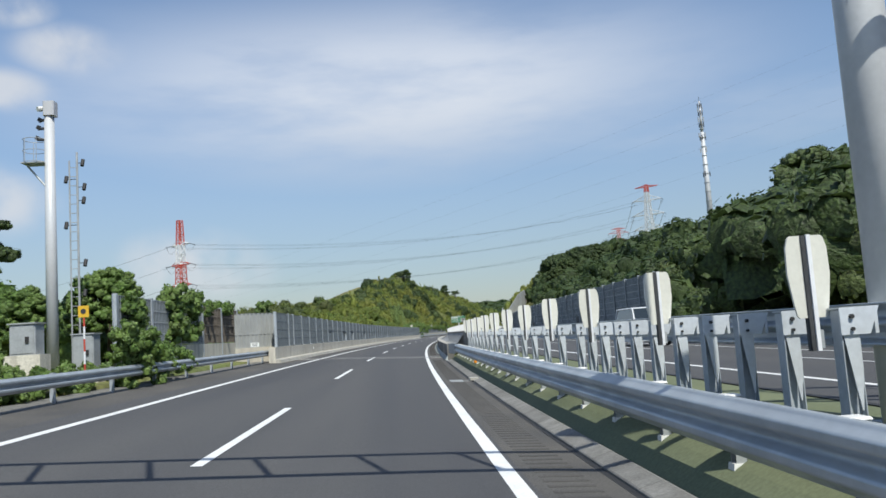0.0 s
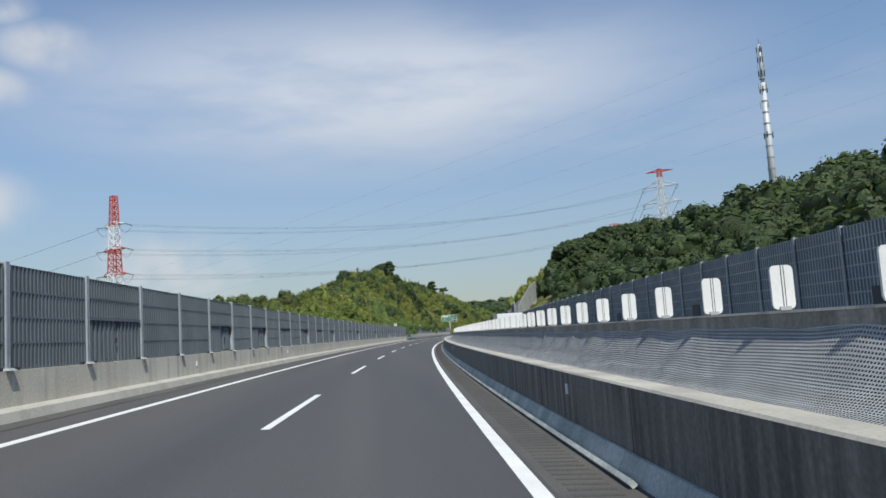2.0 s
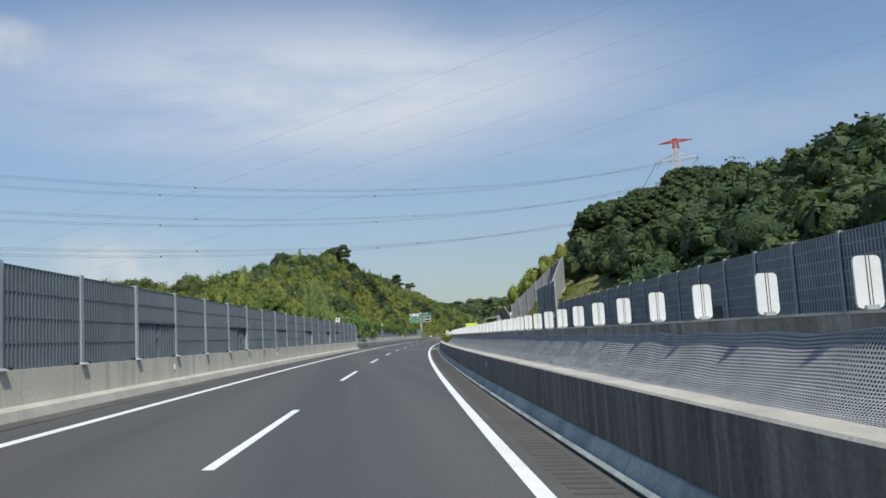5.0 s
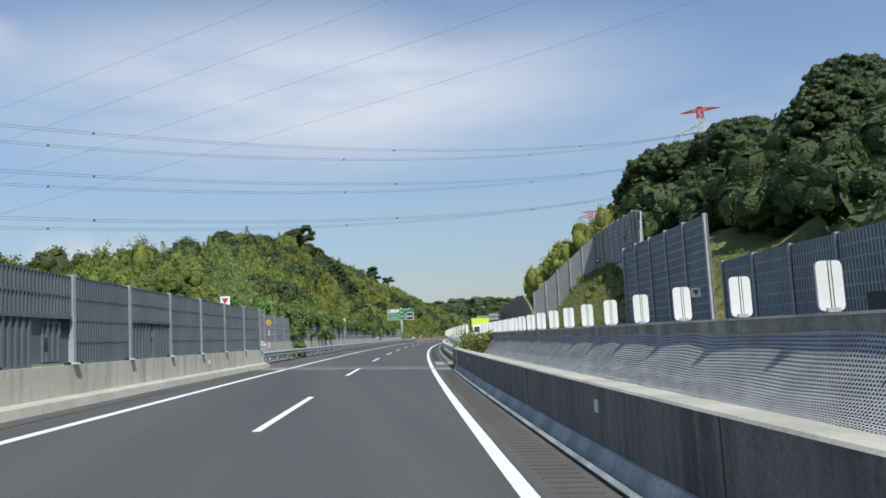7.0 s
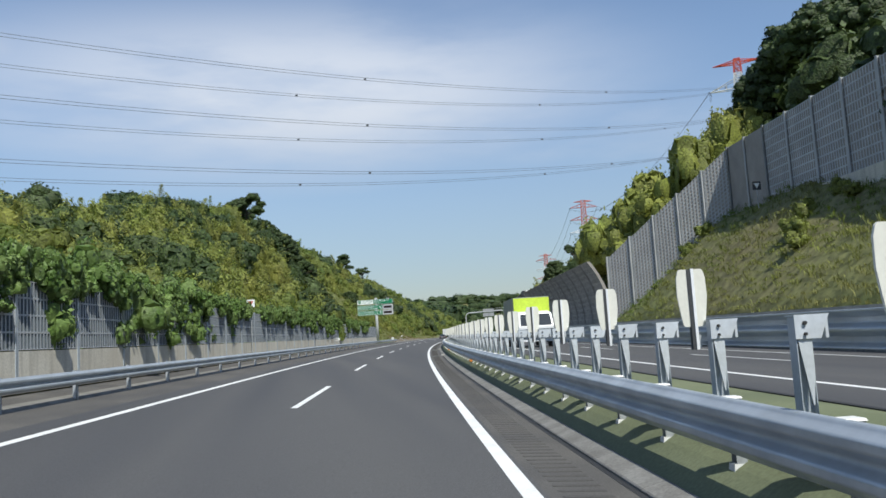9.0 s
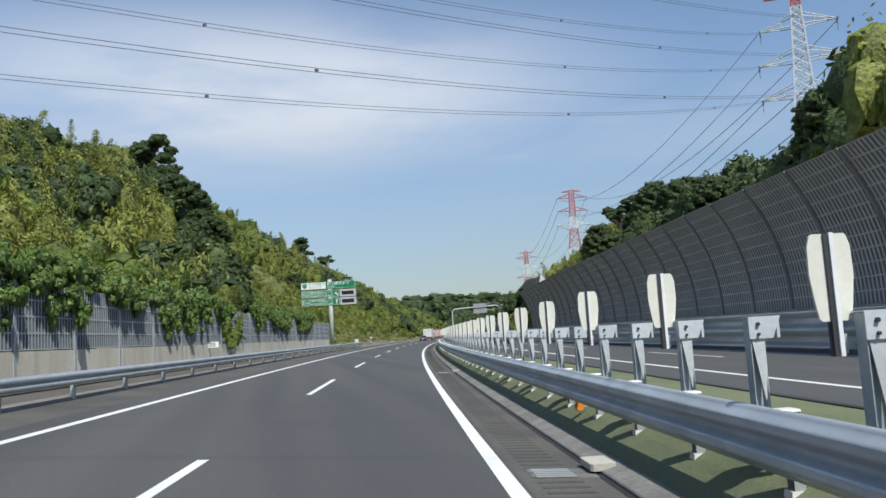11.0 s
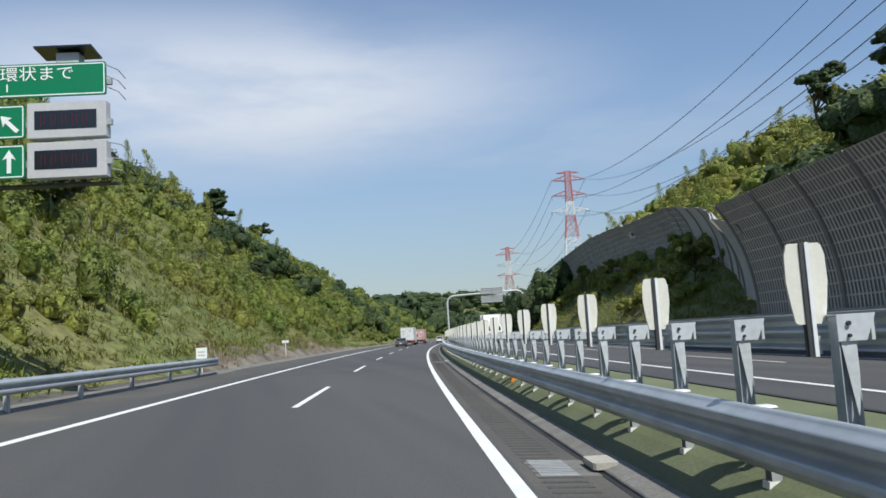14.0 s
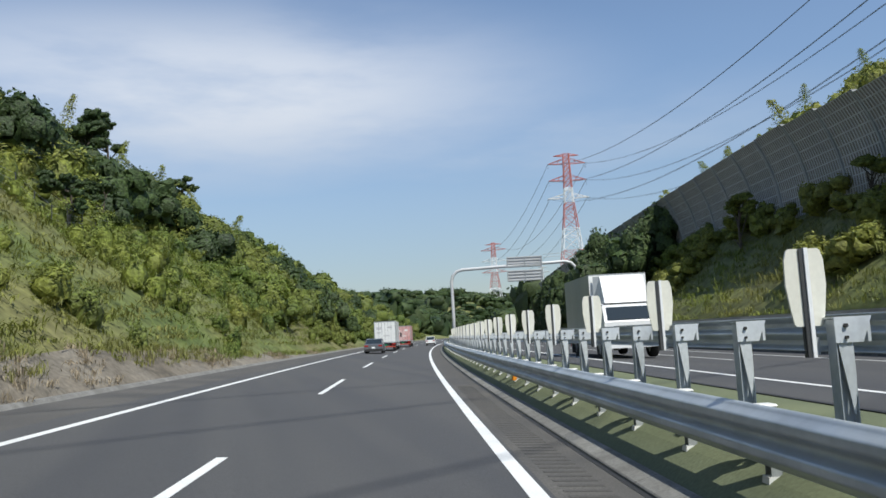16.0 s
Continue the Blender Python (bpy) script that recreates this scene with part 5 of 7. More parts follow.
near = thing("sign_gantry", "pale grey steel tube gantry standing in the median", "gantry", M(6.6, 4.27, 0.75))
part("column", Geo().tube((0, 0, -0.2), (0, 0, 7.6), 0.205, 24), PALEPOLE, near, smooth=True)
part("base_plate", Geo().box(-0.3, 0.3, -0.3, 0.3, -0.2, 0.05), DULL, near)
for side in (-1, 1):
    for z, bow in ((5.05, 0.75), (7.1, 0.35)):
        reach = 14.1 if side < 0 else 11.5
        part("chord", Geo().pipe([(side * x, -0.95, z - bow * (1 - min(1, x / 2.6)) ** 2) for x in (0.1, 0.6, 1.2, 1.9, 2.6, 5, 8, reach)], 0.085, 12), PALEPOLE, near, smooth=True)
    for k in range(9):
        x = side * (1.9 + 1.35 * k)
        if abs(x) < reach:
            part("web_bar", Geo().tube((x, -0.95, 5.05), (x, -0.95, 7.1), 0.045, 8), PALEPOLE, near, smooth=True)
part("brace", Geo().tube((0.1, -0.05, 3.45), (2.4, 0.1, 2.75), 0.06, 12), PALEPOLE, near, smooth=True)
part("brace", Geo().tube((-0.1, -0.12, 3.5), (0.9, -0.3, 5.2), 0.05, 12), PALEPOLE, near, smooth=True)
for z in (4.9, 7.0):
    part("stub_arm", Geo().tube((0, 0, z), (0, -0.95, z), 0.1, 12), PALEPOLE, near, smooth=True)
part("side_column", Geo().tube((-14.1, -0.95, -0.9), (-14.1, -0.95, 7.2), 0.2, 20), PALEPOLE, near, smooth=True)

pole = thing("camera_pole", "tall grey steel pole with cameras, antennas and a caged bracket", "pole", M(27.5, -11.65, 0.15))
part("shaft", Geo().tube((0, 0, -0.4), (0, 0, 9.5), 0.2, 18, 0.16), PALEPOLE, pole, smooth=True)
part("head_box", Geo().box(-0.15, 0.22, -0.2, 0.2, 9.1, 9.6, None, 0.04), SIGNGREY, pole)
part("camera", Geo().tube((-0.35, -0.1, 9.35), (-0.1, 0.2, 9.45), 0.09, 10), BOARDW, pole)
part("bracket", Geo().tube((-0.1, 0, 6.6), (-0.75, 0, 7.4), 0.035, 6).tube((0, 0, 7.45), (-0.8, 0, 7.45), 0.035, 6).box(-0.85, -0.1, -0.3, 0.3, 7.44, 7.48), DULL, pole)
for z in (7.5, 7.9, 8.3):
    part("cage_ring", Geo().pipe([(-0.5 + 0.38 * math.cos(a), 0.38 * math.sin(a), z) for a in np.linspace(0, math.tau, 13)], 0.012, 5), DULL, pole)
for k in range(6):
    a = k * math.tau / 6
    part("cage_bar", Geo().tube((-0.5 + 0.38 * math.cos(a), 0.38 * math.sin(a), 7.48), (-0.5 + 0.38 * math.cos(a), 0.38 * math.sin(a), 8.3), 0.01, 5), DULL, pole)
for k, z in enumerate((8.3, 8.7, 9.0)):
    part("insulator", Geo().tube((-0.42, 0.1 * k, z), (-0.18, 0.05, z), 0.05, 8).tube((-0.45, 0.1 * k, z), (-0.38, 0.1 * k, z + 0.12), 0.07, 8), BLACK, pole)
mast2 = thing("antenna_mast", "thin lattice aerial mast with rungs and small dishes", "mast", M(29.5, -11.55, 0.15))
part("rail", Geo().tube((0, 0, -0.4), (0, 0, 8.3), 0.04, 8), DULL, mast2)
part("rail", Geo().tube((-0.28, 0, -0.4), (-0.28, 0, 8.0), 0.03, 8), DULL, mast2)
for k in range(22):
    part("rung", Geo().tube((-0.28, 0, 0.6 + 0.34 * k), (0, 0, 0.6 + 0.34 * k), 0.014, 5), DULL, mast2)
for k, (z, x) in enumerate(((7.9, 0.2), (7.3, -0.4), (7.0, 0.25), (6.5, 0.22), (5.6, -0.42), (4.2, 0.24), (3.1, 0.2))):
    part("antenna", Geo().tube((x, -0.05, z - 0.12), (x, 0.05, z + 0.12), 0.07, 8).tube((0, 0, z), (x, 0, z), 0.015, 5), BLACK, mast2)
for s, d, h0, h1, w in ((24.3, -11.0, 1.05, 1.95, 0.75), (27.9, -10.7, 0.45, 1.65, 0.7), (18.5, -10.9, 1.2, 2.1, 0.6)):
    cab = thing("control_cabinet", "grey steel control cabinet on a concrete footing", "cabinet", M(s, d, 0.1), "control cabinets")
    part("case", Geo().box(-w / 2, w / 2, -0.3, 0.3, h0, h1, None, 0.02), DULL, cab)
    part("roof", Geo().box(-w / 2 - 0.04, w / 2 + 0.04, -0.36, 0.34, h1, h1 + 0.04), DULL, cab)
    part("door", Geo().box(-w / 2 + 0.04, w / 2 - 0.04, -0.32, -0.3, h0 + 0.05, h1 - 0.05), DULL, cab)
    part("handle", Geo().box(0.1, 0.2, -0.36, -0.32, (h0 + h1) / 2 - 0.1, (h0 + h1) / 2 + 0.08), BLACK, cab)
    part("footing", Geo().box(-w / 2 - 0.15, w / 2 + 0.15, -0.35, 0.35, -0.4, h0), CONCRETE, cab)
for s, d, z, label in ((24.7, -9.5, 2.25, "yellow square marker on a red and white striped post"), (251.0, -9.5, 2.4, "yellow flower-shaped marker on a red and white striped post")):
    mk = thing("marker_post", label, "marker post", M(s, d, 0.1))
    for k in range(6):
        part("band", Geo().tube((0, 0, z / 6 * k), (0, 0, z / 6 * (k + 1)), 0.03, 8), RED if k % 2 else WHITE, mk)
    if s < 100:
        part("plate", Geo().box(-0.16, 0.16, -0.04, -0.02, z - 0.1, z + 0.25, None, 0.005), YELLOW, mk)
        part("disc", Geo().tube((0, -0.05, z + 0.08), (0, -0.04, z + 0.08), 0.08, 12), RIB, mk)
    else:
        for a in range(4):
            part("petal", Geo().tube((0.11 * math.cos(a * math.pi / 2), -0.04, z + 0.1 + 0.11 * math.sin(a * math.pi / 2)), (0.11 * math.cos(a * math.pi / 2), -0.02, z + 0.1 + 0.11 * math.sin(a * math.pi / 2)), 0.09, 10), YELLOW, mk)
        part("heart", Geo().tube((0, -0.06, z + 0.1), (0, -0.04, z + 0.1), 0.05, 10), RIB, mk)


def triangle_sign(s, d, h, size, stand, label, dark=False):
    ob = thing("warning_plate", label, "sign", M(s, d, h), "red triangle plates")
    part("plate", board_geo(-size / 2, size / 2, 0, size, -0.02, 0.0, 0.02), SIGNWHITE if not dark else RIB, ob)
    part("triangle", plate_geo([(-size * 0.36, size * 0.8), (size * 0.36, size * 0.8), (0, size * 0.16)], -0.026, -0.02), RED if not dark else SIGNWHITE, ob, "downward triangle")
    part("stand", Geo().tube((0, 0.02, -stand), (0, 0.02, size), 0.03, 8), DULL, ob)


triangle_sign(242.7, -10.4, 3.4, 0.55, 3.1, "white plate with a red downward triangle above the barrier")
triangle_sign(243.0, 17.0, 3.9, 0.55, 1.4, "white plate with a red downward triangle beside the barrier")
triangle_sign(306.9, 24.9, 11.7, 0.6, 1.6, "small dark plate with a white downward triangle on the barrier", True)
triangle_sign(475.4, 23.55, 11.95, 0.7, 1.4, "white plate with a red downward triangle on the curved barrier")
triangle_sign(304.4, -10.25, 3.55, 0.5, 3.2, "white plate with a red downward triangle on a post")
for s, d, h, w, z in ((350.9, -10.2, 1.1, 0.8, 0.3), (251.8, -10.2, 1.05, 0.8, 0.3), (47.9, -8.95, 1.0, 0.5, 0.25)):
    ob = thing("notice_plate", "small white notice plate on the barrier", "sign", M(s, d, h), "notice plates")
    part("plate", board_geo(-w / 2, w / 2, 0, z, -0.02, 0.0, 0.02), SIGNWHITE, ob)
    for k in range(3):
        part("text_bar", Geo().box(-w * 0.36, w * 0.3, -0.024, -0.02, z * (0.2 + 0.25 * k), z * (0.3 + 0.25 * k)), RIB, ob)
for s, d, h, w, z in ((428.6, -9.35, -0.3, 0.5, 0.5), (452.0, -9.4, 0.25, 0.5, 0.2), (529.2, -19.5, 8.2, 0.5, 0.5)):
    ob = thing("distance_plate", "small white plate on a thin white post in the bank", "sign", M(s, d, h), "bank plates")
    part("post", Geo().tube((0, 0, -0.9), (0, 0, 1.1), 0.025, 8), WHITE, ob)
    part("plate", board_geo(-w / 2, w / 2, 1.0, 1.0 + z, -0.03, -0.01, 0.02), SIGNWHITE, ob)
    for k in range(2):
        part("text_bar", Geo().box(-w * 0.3, w * 0.3, -0.034, -0.03, 1.0 + z * (0.25 + 0.3 * k), 1.0 + z * (0.37 + 0.3 * k)), SIGNGREY, ob)


# ---------------------------------------------------------------- masts and pylons
def strut(g, a, b, w):
    g.tube(a, b, w, 4, caps=False)


def tower(name, label, at, h0, h1, w0, w1, bands, arms, leg=0.22, waist=None):
    """A lattice pylon: four legs, crossed braces, cross-arms; bands: (from, to, coat); arms: (height, reach, coat)."""
    ob = thing(name, label, "pylon", at)

    def half(z):
        u = (z - h0) / (h1 - h0)
        if waist:
            zw, ww = waist
            return w0 + (ww - w0) * min(1, (z - h0) / (zw - h0)) if z < zw else ww + (w1 - ww) * (z - zw) / (h1 - zw)
        return w0 + (w1 - w0) * u

    corners = ((-1, -1), (1, -1), (1, 1), (-1, 1))
    for lo, hi, coat in bands:
        g = Geo()
        z = lo
        while z < hi - 0.01:
            zz = min(hi, z + max(2.2, 1.5 * half(z)))
            a, b = half(z), half(zz)
            for i, (x, y) in enumerate(corners):
                x2, y2 = corners[(i + 1) % 4]
                strut(g, (x * a, y * a, z), (x * b, y * b, zz), leg)
                strut(g, (x * a, y * a, z), (x2 * b, y2 * b, zz), leg * 0.5)
                strut(g, (x2 * a, y2 * a, z), (x * b, y * b, zz), leg * 0.5)
                strut(g, (x * b, y * b, zz), (x2 * b, y2 * b, zz), leg * 0.5)
            z = zz
        part("lattice", g, coat, ob)
    for z, reach, coat, rise in arms:
        for side in (-1, 1):
            g = Geo()
            b = half(z)
            tip = (side * reach, 0, z + 0.2)
            for y in (-1, 1):
                strut(g, (side * b, y * b, z), tip, leg * 0.7)
                strut(g, (side * b, y * b, z + rise), tip, leg * 0.6)
                for k in (0.33, 0.66):
                    p = Vector((side * b, y * b, z)).lerp(Vector(tip), k)
                    q = Vector((side * b, y * b, z + rise)).lerp(Vector(tip), k)
                    strut(g, p, q, leg * 0.4)
            part("cross_arm", g, coat, ob)
    return ob


PYLON = paint("pylon_steel", (0.66, 0.68, 0.70), (0.58, 0.60, 0.62), 0.5, 0.2, 0.5, 10, 0)


def turn_to(s, d, angle):
    return M(s, d, 0) @ Matrix.Rotation(radians(angle), 4, "Z")


west = turn_to(313.4, -111.8, -30)
tower("power_pylon", "slim red and white steel pylon beyond the barrier", west, -8, 48.2, 2.5, 0.85, ((-8, 12, RED), (12, 22, WHITE), (22, 30, RED), (30, 38, WHITE), (38, 48.2, RED)), ((38.0, 6.0, WHITE, 1.3), (29.8, 6.3, RED, 1.3), (21.4, 6.6, RED, 1.3)), 0.2)
east = turn_to(507.8, 96.8, -22.7)
tower("power_pylon", "grey steel pylon with a red top on the wooded ridge", east, 20, 88.7, 7.0, 0.9, ((20, 84, PYLON), (84, 88.7, RED)), ((87.2, 7.5, RED, 1.0), (79.0, 9.0, PYLON, 3.0), (70.0, 10.0, PYLON, 3.0), (61.0, 10.0, PYLON, 3.0)), 0.24, (62, 2.2))
# Paler than RED: distance haze is mixed into the far pylons' coat.
HAZERED = paint("hazed_red_coat", (0.52, 0.17, 0.14), (0.46, 0.14, 0.115), 0.55, 0, 0.8, 12, 0.02, grain=0.06)
far = turn_to(920.5, 47.7, 10)
tower("power_pylon", "tall red and white steel pylon in the distance", far, 20, 106.4, 8.5, 1.6, ((20, 49, HAZERED), (49, 62, WHITE), (62, 77, HAZERED), (77, 86, WHITE), (86, 106.4, HAZERED)), ((105.2, 7.5, HAZERED, 1.0), (100.5, 11, HAZERED, 3.0), (90.5, 11, HAZERED, 3.0), (80.0, 12, WHITE, 2.6)), 0.28, (80, 2.4))
last = turn_to(1292.5, -78, 5)
tower("power_pylon", "faint red and white steel pylon far away", last, 10, 94, 9, 1.6, ((10, 45, WHITE), (45, 62, HAZERED), (62, 78, WHITE), (78, 94, HAZERED)), ((92, 9, HAZERED, 1), (86, 14, HAZERED, 3), (74, 14, WHITE, 3), (62, 14, HAZERED, 3)), 0.27, (62, 3.0))
beyond = turn_to(1720, -190, 5)
tower("power_pylon", "pale steel pylon on the horizon", beyond, 20, 100, 9, 1.6, ((20, 100, PYLON),), ((98, 9, PYLON, 1), (90, 14, PYLON, 3), (78, 14, PYLON, 3), (66, 14, PYLON, 3)), 0.5, (66, 3.0))
south = Matrix.Translation((262, 190, -6)) @ Matrix.Rotation(radians(40), 4, "Z")
tower("power_pylon", "grey steel pylon behind the wooded ridge", south, 10, 130, 7.0, 1.0, ((10, 130, PYLON),), ((93.0, 8, PYLON, 3), (106.0, 8, PYLON, 3), (118.0, 8, PYLON, 2)), 0.26, (90, 2.4))
TW, TE, TF, TL = west, east, far, last


def line(name, label, ma, mb, pairs, sag, twin=0.42, r=0.035, n=28):
    ob = thing(name, label, "power line")
    for (xa, za), (xb, zb) in pairs:
        a, b = ma @ Vector((xa, 0, za)), mb @ Vector((xb, 0, zb))
        for off in ((-twin / 2, twin / 2) if twin else (0,)):
            pts = []
            for i in range(n + 1):
                u = i / n
                p = a.lerp(b, u)
                p.z += off * 1.0 - 4 * sag * u * (1 - u)
                p.x += off
                pts.append(p)
            part("conductor", Geo().pipe(pts, r, 4), WIRE, ob)
        if twin:
            for u in (0.2, 0.45, 0.7, 0.9):
                p = a.lerp(b, u)
                p.z -= 4 * sag * u * (1 - u)
                part("spacer", Geo().box(-0.22, 0.22, -0.03, 0.03, -0.16, 0.16, Matrix.Translation(p)), WIRE, ob)


line("power_line", "twin cables sagging over the motorway between two pylons", TW, TE, [((x * 6.4, zw), (x * 9.4, ze)) for zw, ze in ((37.6, 79), (29.4, 70), (21, 61)) for x in (-1, 1)], 9)
leaving = thing("power_line", "twin cables leaving the slim pylon for the valley", "power line")
for z in (38.0, 29.8, 21.4):
    for off in (-0.3, 0.3):
        a, b = TW @ Vector((-6.2, off, z)), Vector((-420, 470, z - 34))
        part("conductor", Geo().pipe([a.lerp(b, i / 24) - Vector((0, 0, 32 * i / 24 * (1 - i / 24) - off * 0.5)) for i in range(25)], 0.028, 4), WIRE, leaving)
crossing = thing("power_line", "four single cables climbing over the motorway to the wooded ridge", "power line")
for za, zb in ((2, 89), (4, 100), (6, 112), (8, 123)):
    a, b = Vector((-190, 385, za)), Vector((262, 190, zb))
    part("conductor", Geo().pipe([a.lerp(b, i / 40) - Vector((0, 0, 42 * i / 40 * (1 - i / 40))) for i in range(41)], 0.0145, 4), WIRE, crossing)
line("power_line", "twin cables sagging along the ridge to a far pylon", TE, TF, [((x * 9.4, za), (x * 11, zb)) for za, zb in ((79, 100.5), (70, 90.5), (61, 80)) for x in (-1, 1)], 16, 0.5, 0.06)
line("power_line", "cables between the far pylons", TF, TL, [((x * 11, za), (x * 14, zb)) for za, zb in ((100.5, 86), (90.5, 74), (80, 62)) for x in (-1, 1)], 16, 0.0, 0.12)
for m, arms in ((TW, ((38, 6.0), (29.8, 6.3), (21.4, 6.6))), (TE, ((79, 9), (70, 10), (61, 10))), (TF, ((100.5, 11), (90.5, 11), (80, 12)))):
    for z, reach in arms:
        for side in (-1, 1):
            ob = thing("insulator", "dark hanging insulator string with a jumper loop", "insulator", m @ Matrix.Translation((side * reach, 0, z)), "insulator strings")
            part("string", Geo().tube((0, -2.6, -0.3), (0, 0, 0.2), 0.13, 6).tube((0, 2.6, -0.3), (0, 0, 0.2), 0.13, 6), WIRE, ob)
            part("jumper", Geo().pipe([(0, -2.6 + 5.2 * i / 10, -0.3 - 2.6 * math.sin(math.pi * i / 10)) for i in range(11)], 0.05, 4), WIRE, ob)

radio = thing("radio_mast", "tall white steel radio mast with antennas among the trees", "mast", M(265.2, 87.1, 30))
part("column", Geo().tube((0, 0, 0), (0, 0, 36), 1.05, 14, 0.62).tube((0, 0, 36), (0, 0, 46.4), 0.5, 10, 0.3), PALEPOLE, radio, smooth=True)
for k in range(12):
    z = 4 + 3.0 * k
    part("ring", Geo().tube((0, 0, z), (0, 0, z + 0.25), 1.15 - 0.4 * z / 38, 14), DULL, radio)
for k, (z, r) in enumerate(((45.0, 0.7), (43.6, 0.8), (42.4, 0.7), (40.2, 0.9), (38.6, 0.8), (35.0, 1.1), (34.2, 1.0), (30.0, 1.1), (22.0, 1.2))):
    for a in (0.4, 2.5, 4.6):
        p = Vector((r * math.cos(a + k), r * math.sin(a + k), z))
        part("antenna", Geo().tube(p - Vector((0, 0, 0.8)), p + Vector((0, 0, 0.8)), 0.16, 6).tube((0, 0, z), p, 0.05, 5), DULL if k % 2 else RIB, radio)
part("spike", Geo().tube((0, 0, 46.4), (0, 0, 48), 0.06, 6).tube((-0.6, 0, 46.4), (0.6, 0, 46.4), 0.05, 5), RIB, radio)


# ---------------------------------------------------------------- vehicles
CAR_SILVER = paint("silver_grey_car_paint", (0.20, 0.21, 0.225), (0.17, 0.18, 0.195), 0.28, 0.5, 0.7, 8, 0, grain=0.02)
CAR_WHITE = paint("white_car_paint", (0.78, 0.79, 0.79), (0.72, 0.73, 0.73), 0.3, 0, 0.7, 8, 0, grain=0.02)
CAR_DARK = paint("dark_blue_car_paint", (0.030, 0.038, 0.048), (0.024, 0.03, 0.038), 0.25, 0.3, 0.7, 8, 0, grain=0.02)
CAB_BLUE = paint("blue_cab_paint", (0.02, 0.045, 0.20), (0.018, 0.04, 0.17), 0.3, 0.1, 0.7, 8, 0, grain=0.03)
CARGO = paint("white_cargo_panel", (0.80, 0.81, 0.80), (0.70, 0.71, 0.70), 0.4, 0.05, 0.5, 8, 0.02, (1, 1, 0.3), grain=0.04)
CARGO_GREY = paint("aluminium_cargo_panel", (0.36, 0.38, 0.385), (0.31, 0.33, 0.335), 0.4, 0.35, 0.5, 8, 0.02, (1, 1, 0.3), grain=0.05)
LIME = paint("lime_cargo_panel", (0.55, 0.72, 0.06), (0.50, 0.66, 0.06), 0.45, 0, 0.5, 8, 0.02)
PINK = paint("faded_red_print", (0.55, 0.25, 0.24), (0.62, 0.42, 0.40), 0.5, 0, 1.5, 8, 0)

tyre_mesh, rim_mesh = {}, {}


def wheel(parent, x, y, r, w):
    key = (r, w)
    if key not in tyre_mesh:
        g = Geo()
        n = 20
        for px, pr in ((-w / 2, r * 0.62), (-w / 2, r * 0.94), (-w * 0.35, r), (w * 0.35, r), (w / 2, r * 0.94), (w / 2, r * 0.62)):
            g.v += [(px, pr * math.cos(math.tau * i / n), pr * math.sin(math.tau * i / n)) for i in range(n)]
        g.f += [(k * n + i, k * n + (i + 1) % n, (k + 1) * n + (i + 1) % n, (k + 1) * n + i) for k in range(5) for i in range(n)]
        tyre_mesh[key] = g.mesh("tyre", RUBBER, True)
        rim = Geo().tube((-w * 0.4, 0, 0), (w * 0.4, 0, 0), r * 0.62, 16)
        for a in range(5):
            rim.box(-w * 0.47, w * 0.47, -0.05 * r, 0.05 * r, 0, r * 0.6, Matrix.Rotation(a * math.tau / 5, 4, "X"))
        rim_mesh[key] = rim.mesh("rim", CHROME)
    t = part("wheel", tyre_mesh[key], RUBBER, parent, "black tyre", Matrix.Translation((x, y, r)))
    part("rim", rim_mesh[key], CHROME, t)


def loft(profile, half, tuck=0.0, high=1.0):
    """A side outline of (y, z) drawn across the width; the sides lean in by tuck towards the top, edges rounded."""
    g = Geo()
    n = len(profile)
    zs = [z for _, z in profile]
    lo, hi = min(zs), max(zs)
    cy = sum(y for y, _ in profile) / n
    cz = (lo + hi) / 2
    for x, shrink in ((-1, 0.94), (-0.93, 1.0), (0.93, 1.0), (1, 0.94)):
        for y, z in profile:
            w = half - tuck * max(0, (z - lo) / (hi - lo)) ** 1.5
            g.v.append((x * w, cy + (y - cy) * (shrink * 0.03 + 0.97 if shrink < 1 else 1), cz + (z - cz) * shrink))
    g.f += [(k * n + i, k * n + (i + 1) % n, (k + 1) * n + (i + 1) % n, (k + 1) * n + i) for k in range(3) for i in range(n)]
    g.f += [tuple(range(n)), tuple(range(3 * n, 4 * n))[::-1]]
    return g


